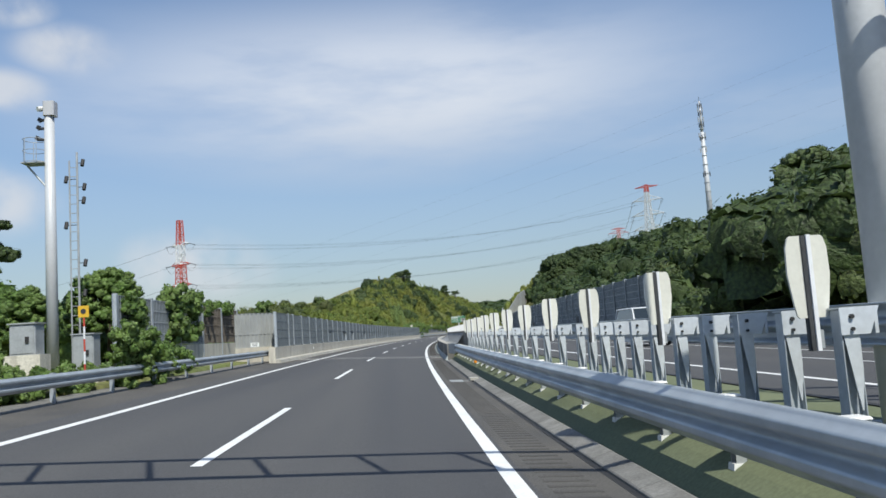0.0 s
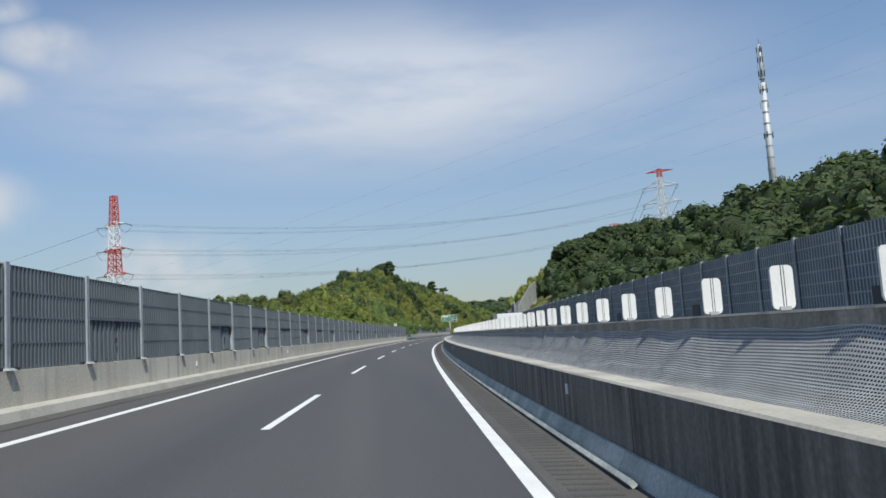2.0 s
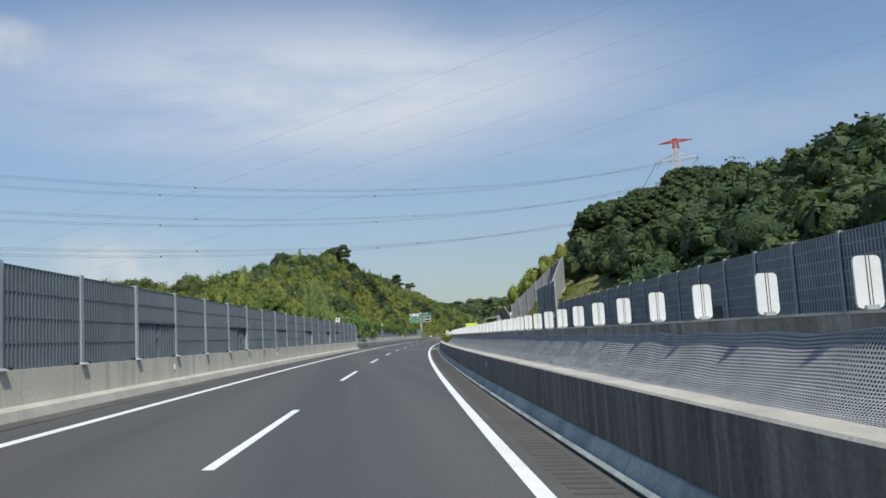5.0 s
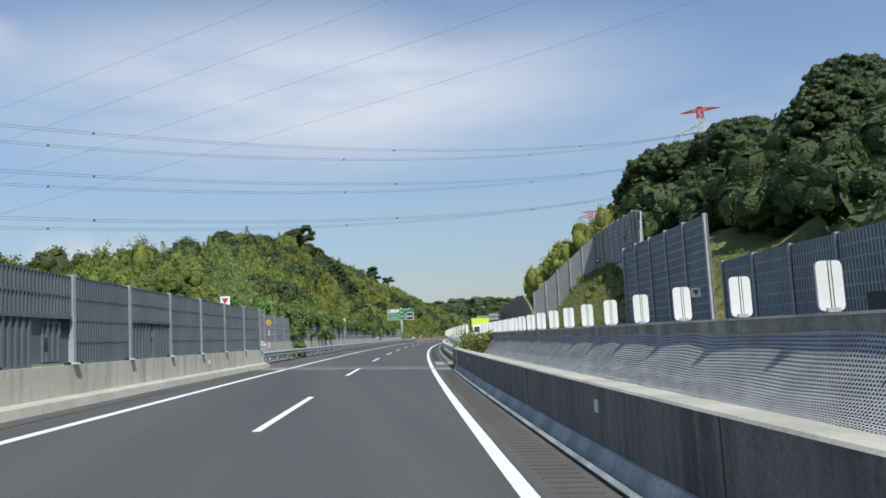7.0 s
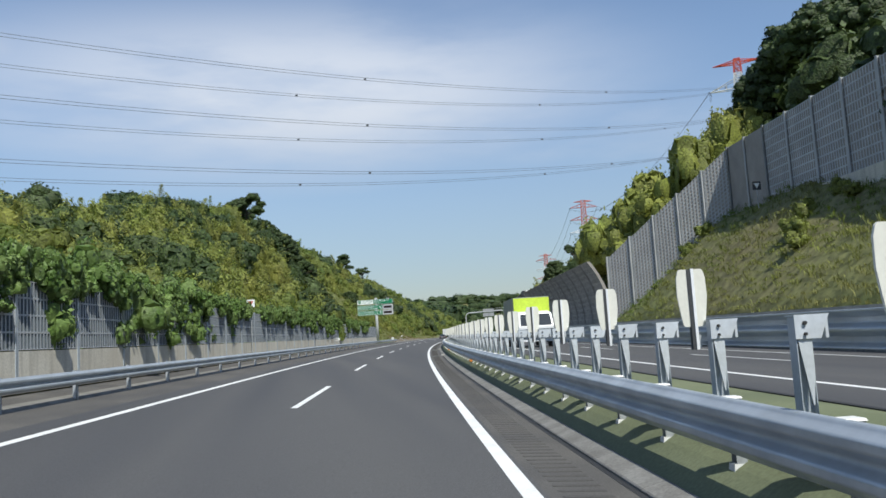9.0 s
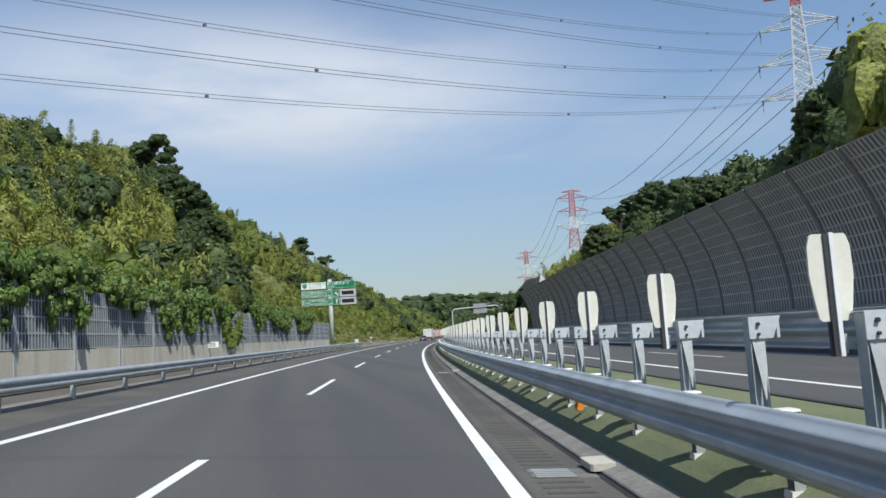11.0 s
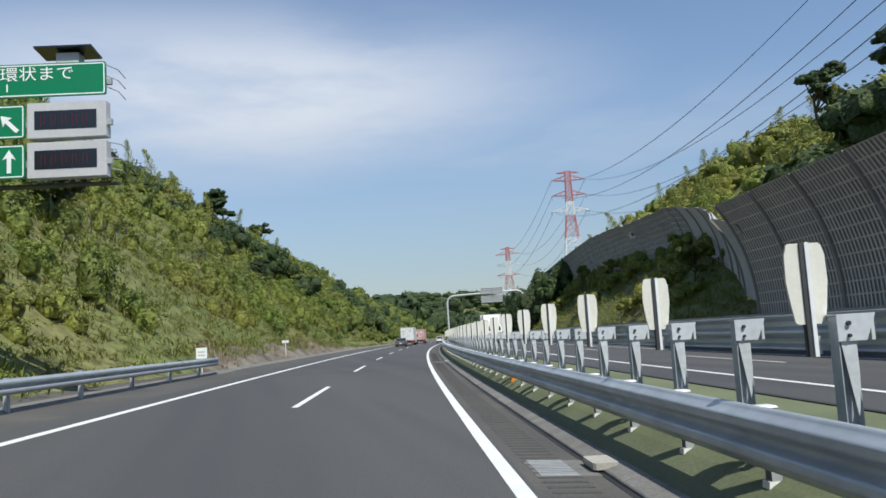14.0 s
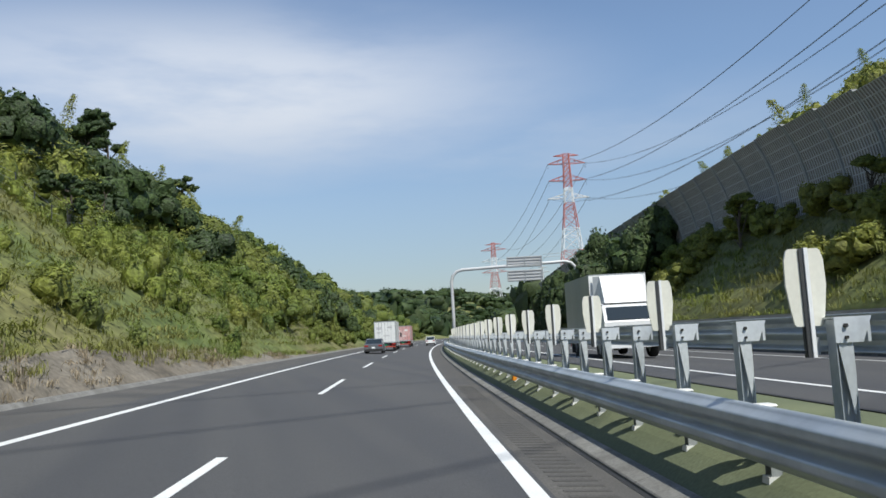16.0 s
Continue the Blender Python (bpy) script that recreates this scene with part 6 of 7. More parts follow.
def car(name, label, at, coat, long=4.6, wide=1.78, high=1.46, boxy=False):
    """Front towards +y."""
    ob = thing(name, label, "car", at)
    h = wide / 2
    l = long / 2
    belt = high * 0.62
    if boxy:
        low = [(-l, 0.35), (-l, belt), (-l + 0.1, belt + 0.05), (l * 0.62, belt + 0.02), (l * 0.95, belt * 0.86), (l, 0.6), (l, 0.3), (l - 0.1, 0.22), (-l + 0.1, 0.22)]
        top = [(-l + 0.05, belt), (-l + 0.16, high - 0.06), (-l + 0.4, high), (l * 0.28, high), (l * 0.40, high - 0.05), (l * 0.68, belt)]
    else:
        low = [(-l, 0.45), (-l, belt - 0.02), (-l + 0.12, belt + 0.05), (-l * 0.6, belt + 0.06), (l * 0.45, belt), (l * 0.9, belt * 0.82), (l, 0.55), (l - 0.02, 0.28), (l - 0.2, 0.2), (-l + 0.2, 0.2)]
        top = [(-l * 0.70, belt), (-l * 0.42, high - 0.05), (-l * 0.2, high), (l * 0.08, high), (l * 0.18, high - 0.05), (l * 0.52, belt)]
    part("body", loft(low, h, 0.04), coat, ob, smooth=False)
    part("cabin", loft(top, h - 0.07, 0.16), GLASS, ob, "dark windows")
    roof = [(y * 0.98, z + 0.012) for y, z in top[1:-1]]
    roof += [(y, z - 0.05) for y, z in roof[::-1]]
    part("roof", loft(roof, h - 0.15, 0.06), coat, ob)
    for side in (-1, 1):
        for y0, y1 in ((top[0][0], top[1][0]), (top[-1][0], top[-2][0])):
            part("pillar", Geo().tube((side * (h - 0.09), y0, belt), (side * (h - 0.2), y1, high - 0.03), 0.035, 6), coat, ob)
        for y in (-l * 0.60, l * 0.62):
            wheel(ob, side * (h - 0.11), y, 0.32, 0.2)
        part("tail_light", Geo().box(side * (h - 0.42), side * (h - 0.06), -l - 0.015, -l + 0.1, belt - 0.2, belt - 0.06), TAIL, ob)
        part("headlight", Geo().box(side * (h - 0.42), side * (h - 0.05), l - 0.1, l + 0.015, 0.58, 0.7), HEAD, ob)
        part("mirror", Geo().box(side * h, side * (h + 0.16), l * 0.38, l * 0.38 + 0.1, belt + 0.02, belt + 0.16, None, 0.02), coat, ob)
    part("bumper", Geo().box(-h + 0.05, h - 0.05, -l - 0.05, -l + 0.1, 0.26, 0.46, None, 0.03), BLACK, ob)
    part("number_plate", Geo().box(-0.16, 0.16, -l - 0.065, -l - 0.05, 0.5, 0.66), SIGNWHITE, ob)
    return ob


def box_truck(label, at, cab_coat, box_coat, long=8.0, wide=2.4, high=3.3, front_coat=None, visor=False, print_coat=None, cab_high=2.4):
    """Front towards +y; the middle of its rear at the origin."""
    ob = thing("box_truck", label, "truck", at)
    h = wide / 2
    cab_l = 1.7
    b1 = long - cab_l - 0.12
    box = part("cargo_box", Geo().box(-h, h, 0, b1, 0.95, high, None, 0.04), box_coat, ob)
    for x in (-h, h - 0.06):
        part("corner_post", Geo().box(x - 0.004, x + 0.064, -0.012, 0.05, 0.95, high + 0.01), CARGO_GREY, box)
    part("top_rail", Geo().box(-h, h, -0.014, 0.06, high - 0.08, high + 0.012), CARGO_GREY, box)
    part("sill", Geo().box(-h, h, -0.014, 0.06, 0.9, 1.02), DULL, box)
    part("door_gap", Geo().box(-0.012, 0.012, -0.008, 0.0, 1.02, high - 0.1), RIB, box, "dark gap between the rear doors")
    for x in (-0.7, -0.35, 0.35, 0.7):
        part("lock_bar", Geo().tube((x, -0.03, 1.0), (x, -0.03, high - 0.1), 0.018, 6), CHROME, box)
    if print_coat:
        for k, (x, z, w, t) in enumerate(((-0.95, 0.62, 0.55, 0.3), (-0.95, 0.45, 0.5, 0.14), (0.3, 0.66, 0.5, 0.22), (-0.2, 0.3, 0.7, 0.12))):
            z = 0.95 + (high - 0.95) * z
            part("print", board_geo(x, x + w, z, z + t, -0.006, 0.0, 0.04), print_coat, box, "faded print")
    if front_coat:
        part("nose_panel", Geo().box(-h + 0.02, h - 0.02, b1, b1 + 0.02, 1.9, high - 0.05), front_coat, box)
    part("chassis", Geo().box(-0.5, 0.5, 0.1, long - 0.4, 0.55, 0.92), BLACK, ob)
    y0 = b1 + 0.1
    prof = [(y0, 0.5), (y0, cab_high), (y0 + 0.5, cab_high + 0.05), (y0 + 1.25, cab_high - 0.1), (long - 0.12, 1.55), (long, 1.35), (long, 0.45)]
    cab = part("cab", loft(prof, h - 0.06, 0.08), cab_coat, ob)
    part("windscreen", Geo().add([(-h + 0.2, long + 0.0, 1.42), (h - 0.2, long + 0.0, 1.42), (h - 0.26, y0 + 1.32, cab_high - 0.16), (-h + 0.26, y0 + 1.32, cab_high - 0.16)], [(0, 1, 2, 3)]), GLASS, cab)
    part("grille", Geo().box(-0.7, 0.7, long, long + 0.02, 0.75, 1.2), BLACK, cab)
    part("bumper", Geo().box(-h + 0.05, h - 0.05, long - 0.2, long + 0.08, 0.4, 0.68, None, 0.04), WHITE, cab)
    if visor:
        part("wind_deflector", Geo().prism([(-h + 0.1, y0 + 0.1), (h - 0.1, y0 + 0.1), (h - 0.3, y0 + 1.1), (-h + 0.3, y0 + 1.1)], cab_high, high - 0.1, None, [(-h + 0.15, y0 + 0.05), (h - 0.15, y0 + 0.05), (h - 0.35, y0 + 0.3), (-h + 0.35, y0 + 0.3)]), WHITE, cab)
    for side in (-1, 1):
        part("side_window", Geo().box(side * (h - 0.09), side * (h - 0.055), y0 + 0.45, y0 + 1.15, 1.45, cab_high - 0.2), GLASS, cab)
        part("headlight", Geo().box(side * (h - 0.45), side * (h - 0.12), long, long + 0.03, 0.74, 0.95), HEAD, cab)
        m = part("mirror", Geo().box(side * (h + 0.06), side * (h + 0.24), long - 0.1, long - 0.02, 1.5, 2.05, None, 0.02), BLACK, cab)
        part("mirror_arm", Geo().tube((side * (h - 0.08), long - 0.15, 1.95), (side * (h + 0.15), long - 0.06, 1.95), 0.02, 6), BLACK, m)
        for y in (1.3, 2.4 if long > 9 else 1.3, long - 1.0):
            wheel(ob, side * (h - 0.2), y, 0.45, 0.28)
        part("tail_light", Geo().box(side * (h - 0.5), side * (h - 0.08), -0.02, 0.08, 0.68, 0.84), TAIL, ob)
        part("mud_flap", Geo().box(side * (h - 0.4), side * (h - 0.04), 0.55, 0.58, 0.15, 0.7), BLACK, ob)
        part("side_guard", Geo().box(side * (h - 0.08), side * (h - 0.04), 2.6, long - 2.2, 0.5, 0.8), DULL, ob)
    part("under_guard", Geo().box(-h + 0.1, h - 0.1, 0.0, 0.08, 0.42, 0.54), RED, ob)
    part("number_plate", Geo().box(-0.2, 0.2, -0.03, -0.015, 0.58, 0.76), SIGNGREEN, ob)
    return ob


box_truck("white box truck with faded prints driving ahead", M(539, -3.9), CAR_WHITE, CARGO, 9.6, 2.45, 3.35, print_coat=SIGNGREY)
box_truck("white and red box truck driving further ahead", M(569, -3.4), CAR_WHITE, PINK, 8.5, 2.4, 3.2, print_coat=CARGO)
car("car", "silver-grey saloon car driving ahead in the outer lane", M(527, -4.2), CAR_SILVER, 4.7, 1.82, 1.42)
car("car", "small white hatchback driving far ahead", M(590, 0.2), CAR_WHITE, 3.9, 1.66, 1.55, True)


def oncoming(s, d):
    return M(s, d, OH + 0.12 * (d - 4.9) / 11.8, 180)


box_truck("grey box truck with a white cab coming towards the camera", oncoming(482.6, 8.1), CAR_WHITE, CARGO_GREY, 6.6, 2.25, 3.2, CARGO, True, cab_high=2.05)
box_truck("white refrigerated truck with a blue cab in the oncoming lane", oncoming(129.2, 7.95), CAB_BLUE, CARGO, 6.2, 2.2, 2.5, CARGO, cab_high=2.05)
box_truck("truck with a lime green nose panel in the oncoming lane", oncoming(311.0, 8.1), CAR_WHITE, CARGO_GREY, 8.0, 2.4, 3.3, LIME, cab_high=2.3)
car("van", "dark blue minivan in the oncoming lane", oncoming(383.0, 8.6), CAR_DARK, 4.8, 1.85, 1.98, True)
car("van", "white minivan in the oncoming outer lane", oncoming(41.0, 12.2), CAR_WHITE, 4.6, 1.8, 1.95, True)

# ---------------------------------------------------------------- plants
rng = np.random.default_rng(7)


def cube_ball(n=3):
    """A ball of four-sided faces."""
    v, f = [], []
    for axis in range(3):
        for sign in (-1, 1):
            k = len(v)
            for i in range(n + 1):
                for j in range(n + 1):
                    p = [0, 0, 0]
                    p[axis] = sign
                    p[(axis + 1) % 3] = math.tan((2 * i / n - 1) * math.pi / 4)
                    p[(axis + 2) % 3] = math.tan((2 * j / n - 1) * math.pi / 4)
                    v.append(Vector(p).normalized())
            for i in range(n):
                for j in range(n):
                    a = k + i * (n + 1) + j
                    f.append((a, a + 1, a + n + 2, a + n + 1))
    return np.array(v), np.array(f)


BALLS = {n: cube_ball(n) for n in (2, 3, 4, 5)}


def lump(p, seed):
    return 1 + 0.22 * np.sin(3.1 * p[:, 0] + seed) * np.sin(2.7 * p[:, 1] + 2 * seed) + 0.16 * np.sin(5.3 * p[:, 2] + 3 * seed + 2 * p[:, 0]) + 0.06 * np.sin(9.0 * p[:, 0] + 7.0 * p[:, 1] + seed)


def leaf_quads(centre, normal, size, spin, slim=0.62):
    """Four-sided leaves at centres, facing normals."""
    n = len(centre)
    ref = np.where(np.abs(normal[:, 2:3]) < 0.9, np.array([[0, 0, 1.0]]), np.array([[1.0, 0, 0]]))
    u = np.cross(normal, ref)
    u /= np.linalg.norm(u, axis=1, keepdims=True)
    w = np.cross(normal, u)
    c, s = np.cos(spin)[:, None], np.sin(spin)[:, None]
    a, b = u * c + w * s, w * c - u * s
    a, b = a * size[:, None] * 0.5, b * size[:, None] * 0.5 * slim
    v = np.stack([centre - a, centre + b * 1.0 - a * 0.1, centre + a, centre - b], 1)
    return v.reshape(-1, 3), np.arange(4 * n).reshape(n, 4)


def crown(leaves, size, seed, core=0.86, flat=1.0, fine=4, lobes=8):
    """A leafy crown of radius one round the origin: a small heart, lobes of foliage round it and a ragged coat of leaves on them."""
    r = np.random.default_rng(seed)
    ball, sides = BALLS[fine]
    knot, knot_sides = BALLS[2]
    heart = ball * (lump(ball, seed) * r.uniform(0.85, 1.1, len(ball)))[:, None] * core * 0.80 + r.normal(size=(len(ball), 3)) * 0.18 / fine
    vs, fs, n = [heart], [sides], len(heart)
    k = np.arange(lobes)
    z = 0.96 - 1.22 * (k + 0.5) / lobes
    a = k * 2.39996 + r.uniform(0, 6.28)
    q = np.sqrt(1 - z * z)
    way = np.stack([q * np.cos(a), q * np.sin(a), z], 1)
    way += r.normal(size=way.shape) * 0.16
    way /= np.linalg.norm(way, axis=1, keepdims=True)
    wide = r.uniform(0.34, 0.52, lobes)
    mid = way * (r.uniform(0.92, 1.10, lobes) - wide)[:, None]
    for c, w in zip(mid, wide):
        vs.append(knot * (w * r.uniform(0.78, 1.1, len(knot)))[:, None] * np.array([1, 1, 0.86]) + c + r.normal(size=knot.shape) * 0.035)
        fs.append(knot_sides + n)
        n += len(knot)
    pick = r.integers(0, lobes, leaves)
    p = r.normal(size=(leaves, 3)) + way[pick] * 0.9 + np.array([0, 0, 0.25])
    p /= np.linalg.norm(p, axis=1, keepdims=True)
    c = mid[pick] + p * (wide[pick] * r.uniform(0.90, 1.18, leaves))[:, None]
    nrm = p + r.normal(size=(leaves, 3)) * 0.55 + np.array([0, 0, 0.2])
    nrm /= np.linalg.norm(nrm, axis=1, keepdims=True)
    lv, lf = leaf_quads(c, nrm, size * r.uniform(0.5, 1.25, leaves), r.uniform(0, 6.28, leaves))
    v = np.concatenate(vs + [lv])
    v[:, 2] *= flat
    return v, np.concatenate(fs + [lf + n])


def culm(leaves, seed, size=0.16):
    """A plume of bamboo of height one: a bending stem with drooping sprays."""
    r = np.random.default_rng(seed)
    t = r.uniform(0.30, 1.0, leaves) ** 0.75
    a = r.uniform(0, 6.28, leaves)
    rad = 0.26 * np.clip(1.04 - t, 0, 1) ** 0.55 * r.uniform(0.1, 1.0, leaves) ** 0.8
    bend = 0.22 * t ** 3
    c = np.stack([rad * np.cos(a) + bend, rad * np.sin(a), t - 0.25 * rad], 1)
    nrm = np.stack([np.cos(a), np.sin(a), np.full(leaves, 0.6)], 1) + r.normal(size=(leaves, 3)) * 0.5
    nrm /= np.linalg.norm(nrm, axis=1, keepdims=True)
    lv, lf = leaf_quads(c, nrm, size * r.uniform(0.5, 1.2, leaves), r.uniform(0, 6.28, leaves), 0.45)
    sv, sf = [], []
    for i in range(4):
        z = i / 3
        for k in range(4):
            sv.append((0.012 * (1.1 - z) * math.cos(k * math.pi / 2) + 0.22 * z ** 3, 0.012 * (1.1 - z) * math.sin(k * math.pi / 2), z))
    for i in range(3):
        for k in range(4):
            sf.append((4 * i + k, 4 * i + (k + 1) % 4, 4 * i + 4 + (k + 1) % 4, 4 * i + 4 + k))
    return np.concatenate([np.array(sv), lv]), np.concatenate([np.array(sf), lf + len(sv)])


def feather(plumes, leaves, seed):
    """A feathery bush of radius one: arching sprays of slim leaves round a small heart."""
    r = np.random.default_rng(seed)
    knot, knot_sides = BALLS[2]
    n = plumes * leaves
    a = np.repeat(r.uniform(0, 6.28, plumes), leaves)
    reach, rise = np.repeat(r.uniform(0.25, 0.95, plumes), leaves), np.repeat(r.uniform(1.0, 1.75, plumes), leaves)
    t = r.uniform(0.25, 1.0, n) ** 0.8
    out = reach * t ** 1.7
    c = np.stack([out * np.cos(a), out * np.sin(a), -0.7 + rise * (1.25 * t - 0.25 * t ** 3) * (1 - 0.35 * reach * t ** 2)], 1) + r.normal(size=(n, 3)) * 0.085
    nrm = np.stack([np.cos(a), np.sin(a), np.full(n, 0.9)], 1) + r.normal(size=(n, 3)) * 0.6
    nrm /= np.linalg.norm(nrm, axis=1, keepdims=True)
    lv, lf = leaf_quads(c, nrm, r.uniform(0.11, 0.25, n), r.uniform(0, 6.28, n), 0.32)
    heart = knot * np.array([0.5, 0.5, 0.62]) * r.uniform(0.75, 1.1, (len(knot), 1)) + np.array([0, 0, -0.15])
    return np.concatenate([heart, lv]), np.concatenate([knot_sides, lf + len(heart)])


def tuft(blades, seed):
    """A tuft of grass of height one."""
    r = np.random.default_rng(seed)
    v, f = [], []
    for i in range(blades):
        a, lean, w, h = r.uniform(0, 6.28), r.uniform(0.1, 0.8), r.uniform(0.014, 0.028), r.uniform(0.45, 1.0)
        o = np.array([r.normal() * 0.22, r.normal() * 0.22, -0.05])
        d, side = np.array([math.cos(a), math.sin(a), 0]), np.array([-math.sin(a), math.cos(a), 0])
        k = len(v)
        mid, tip = o + d * lean * 0.3 * h + np.array([0, 0, h * 0.6]), o + d * lean * h + np.array([0, 0, h * (1 - lean * 0.25)])
        v += [o, mid + side * w, tip, mid - side * w]
        f += [(k, k + 1, k + 2, k + 3)]
    return np.array(v), np.array(f)


def scatter(name, label, category, kinds, place, size, material, kind="stuff"):
    """Joins many plants: kinds is a list of (verts, faces); place (n,3); size (n,3)."""
    vs, fs, k = [], [], 0
    pick = rng.integers(0, len(kinds), len(place))
    spin = rng.uniform(0, 6.28, len(place))
    for i, (tv, tf) in enumerate(kinds):
        sel = np.where(pick == i)[0]
        if len(sel) == 0:
            continue
        c, s = np.cos(spin[sel])[:, None], np.sin(spin[sel])[:, None]
        x, y = tv[None, :, 0] * c - tv[None, :, 1] * s, tv[None, :, 0] * s + tv[None, :, 1] * c
        v = np.stack([x, y, np.broadcast_to(tv[None, :, 2], x.shape)], -1) * size[sel][:, None, :] + place[sel][:, None, :]
        f = tf[None] + (np.arange(len(sel)) * len(tv))[:, None, None] + k
        k += len(sel) * len(tv)
        vs.append(v.reshape(-1, 3))
        fs.append(f.reshape(-1, 4))
    return tagged(new(name, quads(name, np.concatenate(vs), np.concatenate(fs), material)), label, category, "", kind)


def spread(s0, s1, d0, d1, step, keep=None):
    """Jittered places over a stretch of ground."""
    a, b = np.meshgrid(np.arange(s0, s1, step), np.arange(min(d0, d1), max(d0, d1), step))
    s = a.ravel() + rng.uniform(-0.5, 0.5, a.size) * step
    d = b.ravel() + rng.uniform(-0.5, 0.5, a.size) * step
    if keep is not None:
        m = keep(s, d)
        s, d = s[m], d[m]
    return s, d


def patch(s, d, scale, shift=0.0):
    """A smooth field between -1 and 1, to part the kinds of growth."""
    return (np.sin(s * scale + shift) * np.cos(d * scale * 1.7 - shift) + 0.6 * np.sin(s * scale * 2.3 + d * scale * 1.3 + 2 * shift)) / 1.6


def bulk(n, r0, r1, squash=(0.75, 1.1)):
    r = rng.uniform(r0, r1, n)
    return np.stack([r, r * rng.uniform(0.85, 1.15, n), r * rng.uniform(*squash, n)], 1)


BROAD = [crown(290, 0.15, k, fine=2, lobes=9) for k in range(6)]
MEDIUM = [crown(190, 0.16, 10 + k, fine=2, lobes=7) for k in range(6)]
FINE = [crown(190, 0.12, 20 + k, fine=2, lobes=8) for k in range(6)]
DISTANT = [crown(50, 0.17, 30 + k, fine=2, lobes=4) for k in range(5)]
SHRUB = [crown(150, 0.17, 40 + k, 0.74, fine=2, lobes=5) for k in range(4)]
BAMBOO = [culm(820, 60 + k, 0.034) for k in range(5)]
FEATHER = [feather(16, 26, 110 + k) for k in range(6)]
TUFT = [tuft(26, 80 + k) for k in range(4)]


def stand(name, label, category, kinds, s, d, size, material, lift=0.5):
    h = ground_h(s, d) + size[:, 2] * (lift + rng.uniform(-0.3, 0.3, len(s)) * (lift > 0.3))
    return scatter(name, label, category, kinds, PN(s, d, h), size, material)


# right: the dark wood on the ridge
def right_wood(s, d):
    bank = ((s > 248) & (s < 326) & (d < 28.5)) | ((s > 322) & (s < 432) & (d < 22)) | ((s > 430) & (s < 625) & (d < 30))
    bridge = (s > 50) & (s < 252) & (d < 26)
    return ~bank & ~bridge & (d > 20)


s, d = spread(-40, 350, 20, 62, 4.2, lambda s, d: right_wood(s, d) & ((patch(s, d, 0.05) > -0.45) | (s > 220)))
stand("dark_wood", "dense dark green broadleaf trees covering the ridge", "wood", MEDIUM, s, d, bulk(len(s), 2.3, 4.8), LEAFDARK, 0.75)
s, d = spread(-40, 350, 20, 62, 4.4, lambda s, d: right_wood(s, d) & (patch(s, d, 0.05) < 0.1) & (s < 225))
stand("light_wood", "lighter green trees and bamboo among the dark wood", "wood", MEDIUM, s, d, bulk(len(s), 2.0, 3.4), LEAFWOOD, 0.7)
s, d = spread(0, 380, 62, 112, 6.2, right_wood)
stand("ridge_wood", "dense dark green trees along the ridge behind", "wood", MEDIUM, s, d, bulk(len(s), 3.8, 6.0), LEAFDARK, 0.75)
s, d = spread(340, 445, 26, 80, 4.2, lambda s, d: (patch(s, d, 0.06, 1.0) > -0.4) & (s > 352 - (d - 26) * 0.5))
stand("cedar_wood", "dark evergreen trees above the curved barrier", "wood", MEDIUM, s, d, bulk(len(s), 1.9, 3.3, (0.9, 1.2)), LEAFDARK, 0.65)
s, d = spread(432, 640, 30, 75, 4.0, lambda s, d: patch(s, d, 0.05, 2.0) > -0.6)
stand("slope_scrub", "yellow-green bamboo scrub on the slope above the barrier", "scrub", MEDIUM, s, d, bulk(len(s), 1.6, 2.8), LEAFBAMBOO, 0.6)
s, d = spread(338, 352, 20.5, 33, 2.3)
stand("slope_scrub", "yellow-green scrub above the curved barrier", "scrub", FINE, s, d, bulk(len(s), 1.3, 2.2, (0.9, 1.4)), LEAFBAMBOO, 1.0)
s, d = spread(323, 338, 20.5, 33, 2.3)
stand("slope_scrub", "bright yellow-green scrub beside the lattice barrier", "scrub", FINE, s, d, bulk(len(s), 1.4, 2.6, (1.3, 2.0)), LEAFBAMBOO, 1.5)
s, d = spread(432, 620, 29, 52, 7.0)
n = len(s)
stand("bamboo_grove", "slender bamboo plumes standing over the barrier", "bamboo", BAMBOO, s, d, np.stack([rng.uniform(4, 7, n)] * 2 + [rng.uniform(3.5, 6.5, n)], 1), LEAFBAMBOO, 0.0)
s, d = spread(318, 352, 24, 40, 4.5)
n = len(s)
stand("bamboo_grove", "slender bamboo plumes beside the wooded ridge", "bamboo", BAMBOO, s, d, np.stack([rng.uniform(4, 6, n)] * 2 + [rng.uniform(4.5, 7.5, n)], 1), LEAFBAMBOO, 0.0)

# right: the grass banks
s, d = spread(250, 322, 17.6, 26.5, 0.68)
n = len(s)
stand("bank_grass", "long green and straw-coloured grass on the bank", "grass", TUFT, s, d, np.stack([rng.uniform(0.6, 1.1, n)] * 2 + [rng.uniform(0.25, 0.6, n)], 1), GRASSBLADE, 0.0)
s, d = spread(432, 560, 17.6, 24.2, 0.75)
n = len(s)
stand("bank_grass", "long green grass on the bank under the curved barrier", "grass", TUFT, s, d, np.stack([rng.uniform(0.7, 1.2, n)] * 2 + [rng.uniform(0.35, 0.8, n)], 1), GRASSBLADE, 0.0)
s, d = spread(434, 585, 19.0, 24.2, 1.7, lambda s, d: (patch(s, d, 0.21, 0.7) > 0.25) | (d > 22.7))
stand("bank_shrubs", "yellow-green shrubs on the bank under the curved barrier", "shrub", SHRUB, s, d, bulk(len(s), 0.6, 1.4), LEAFBAMBOO, 0.5)
s, d = spread(262, 318, 20, 25.5, 2.2, lambda s, d: patch(s, d, 0.25, 0.2) > 0.35)
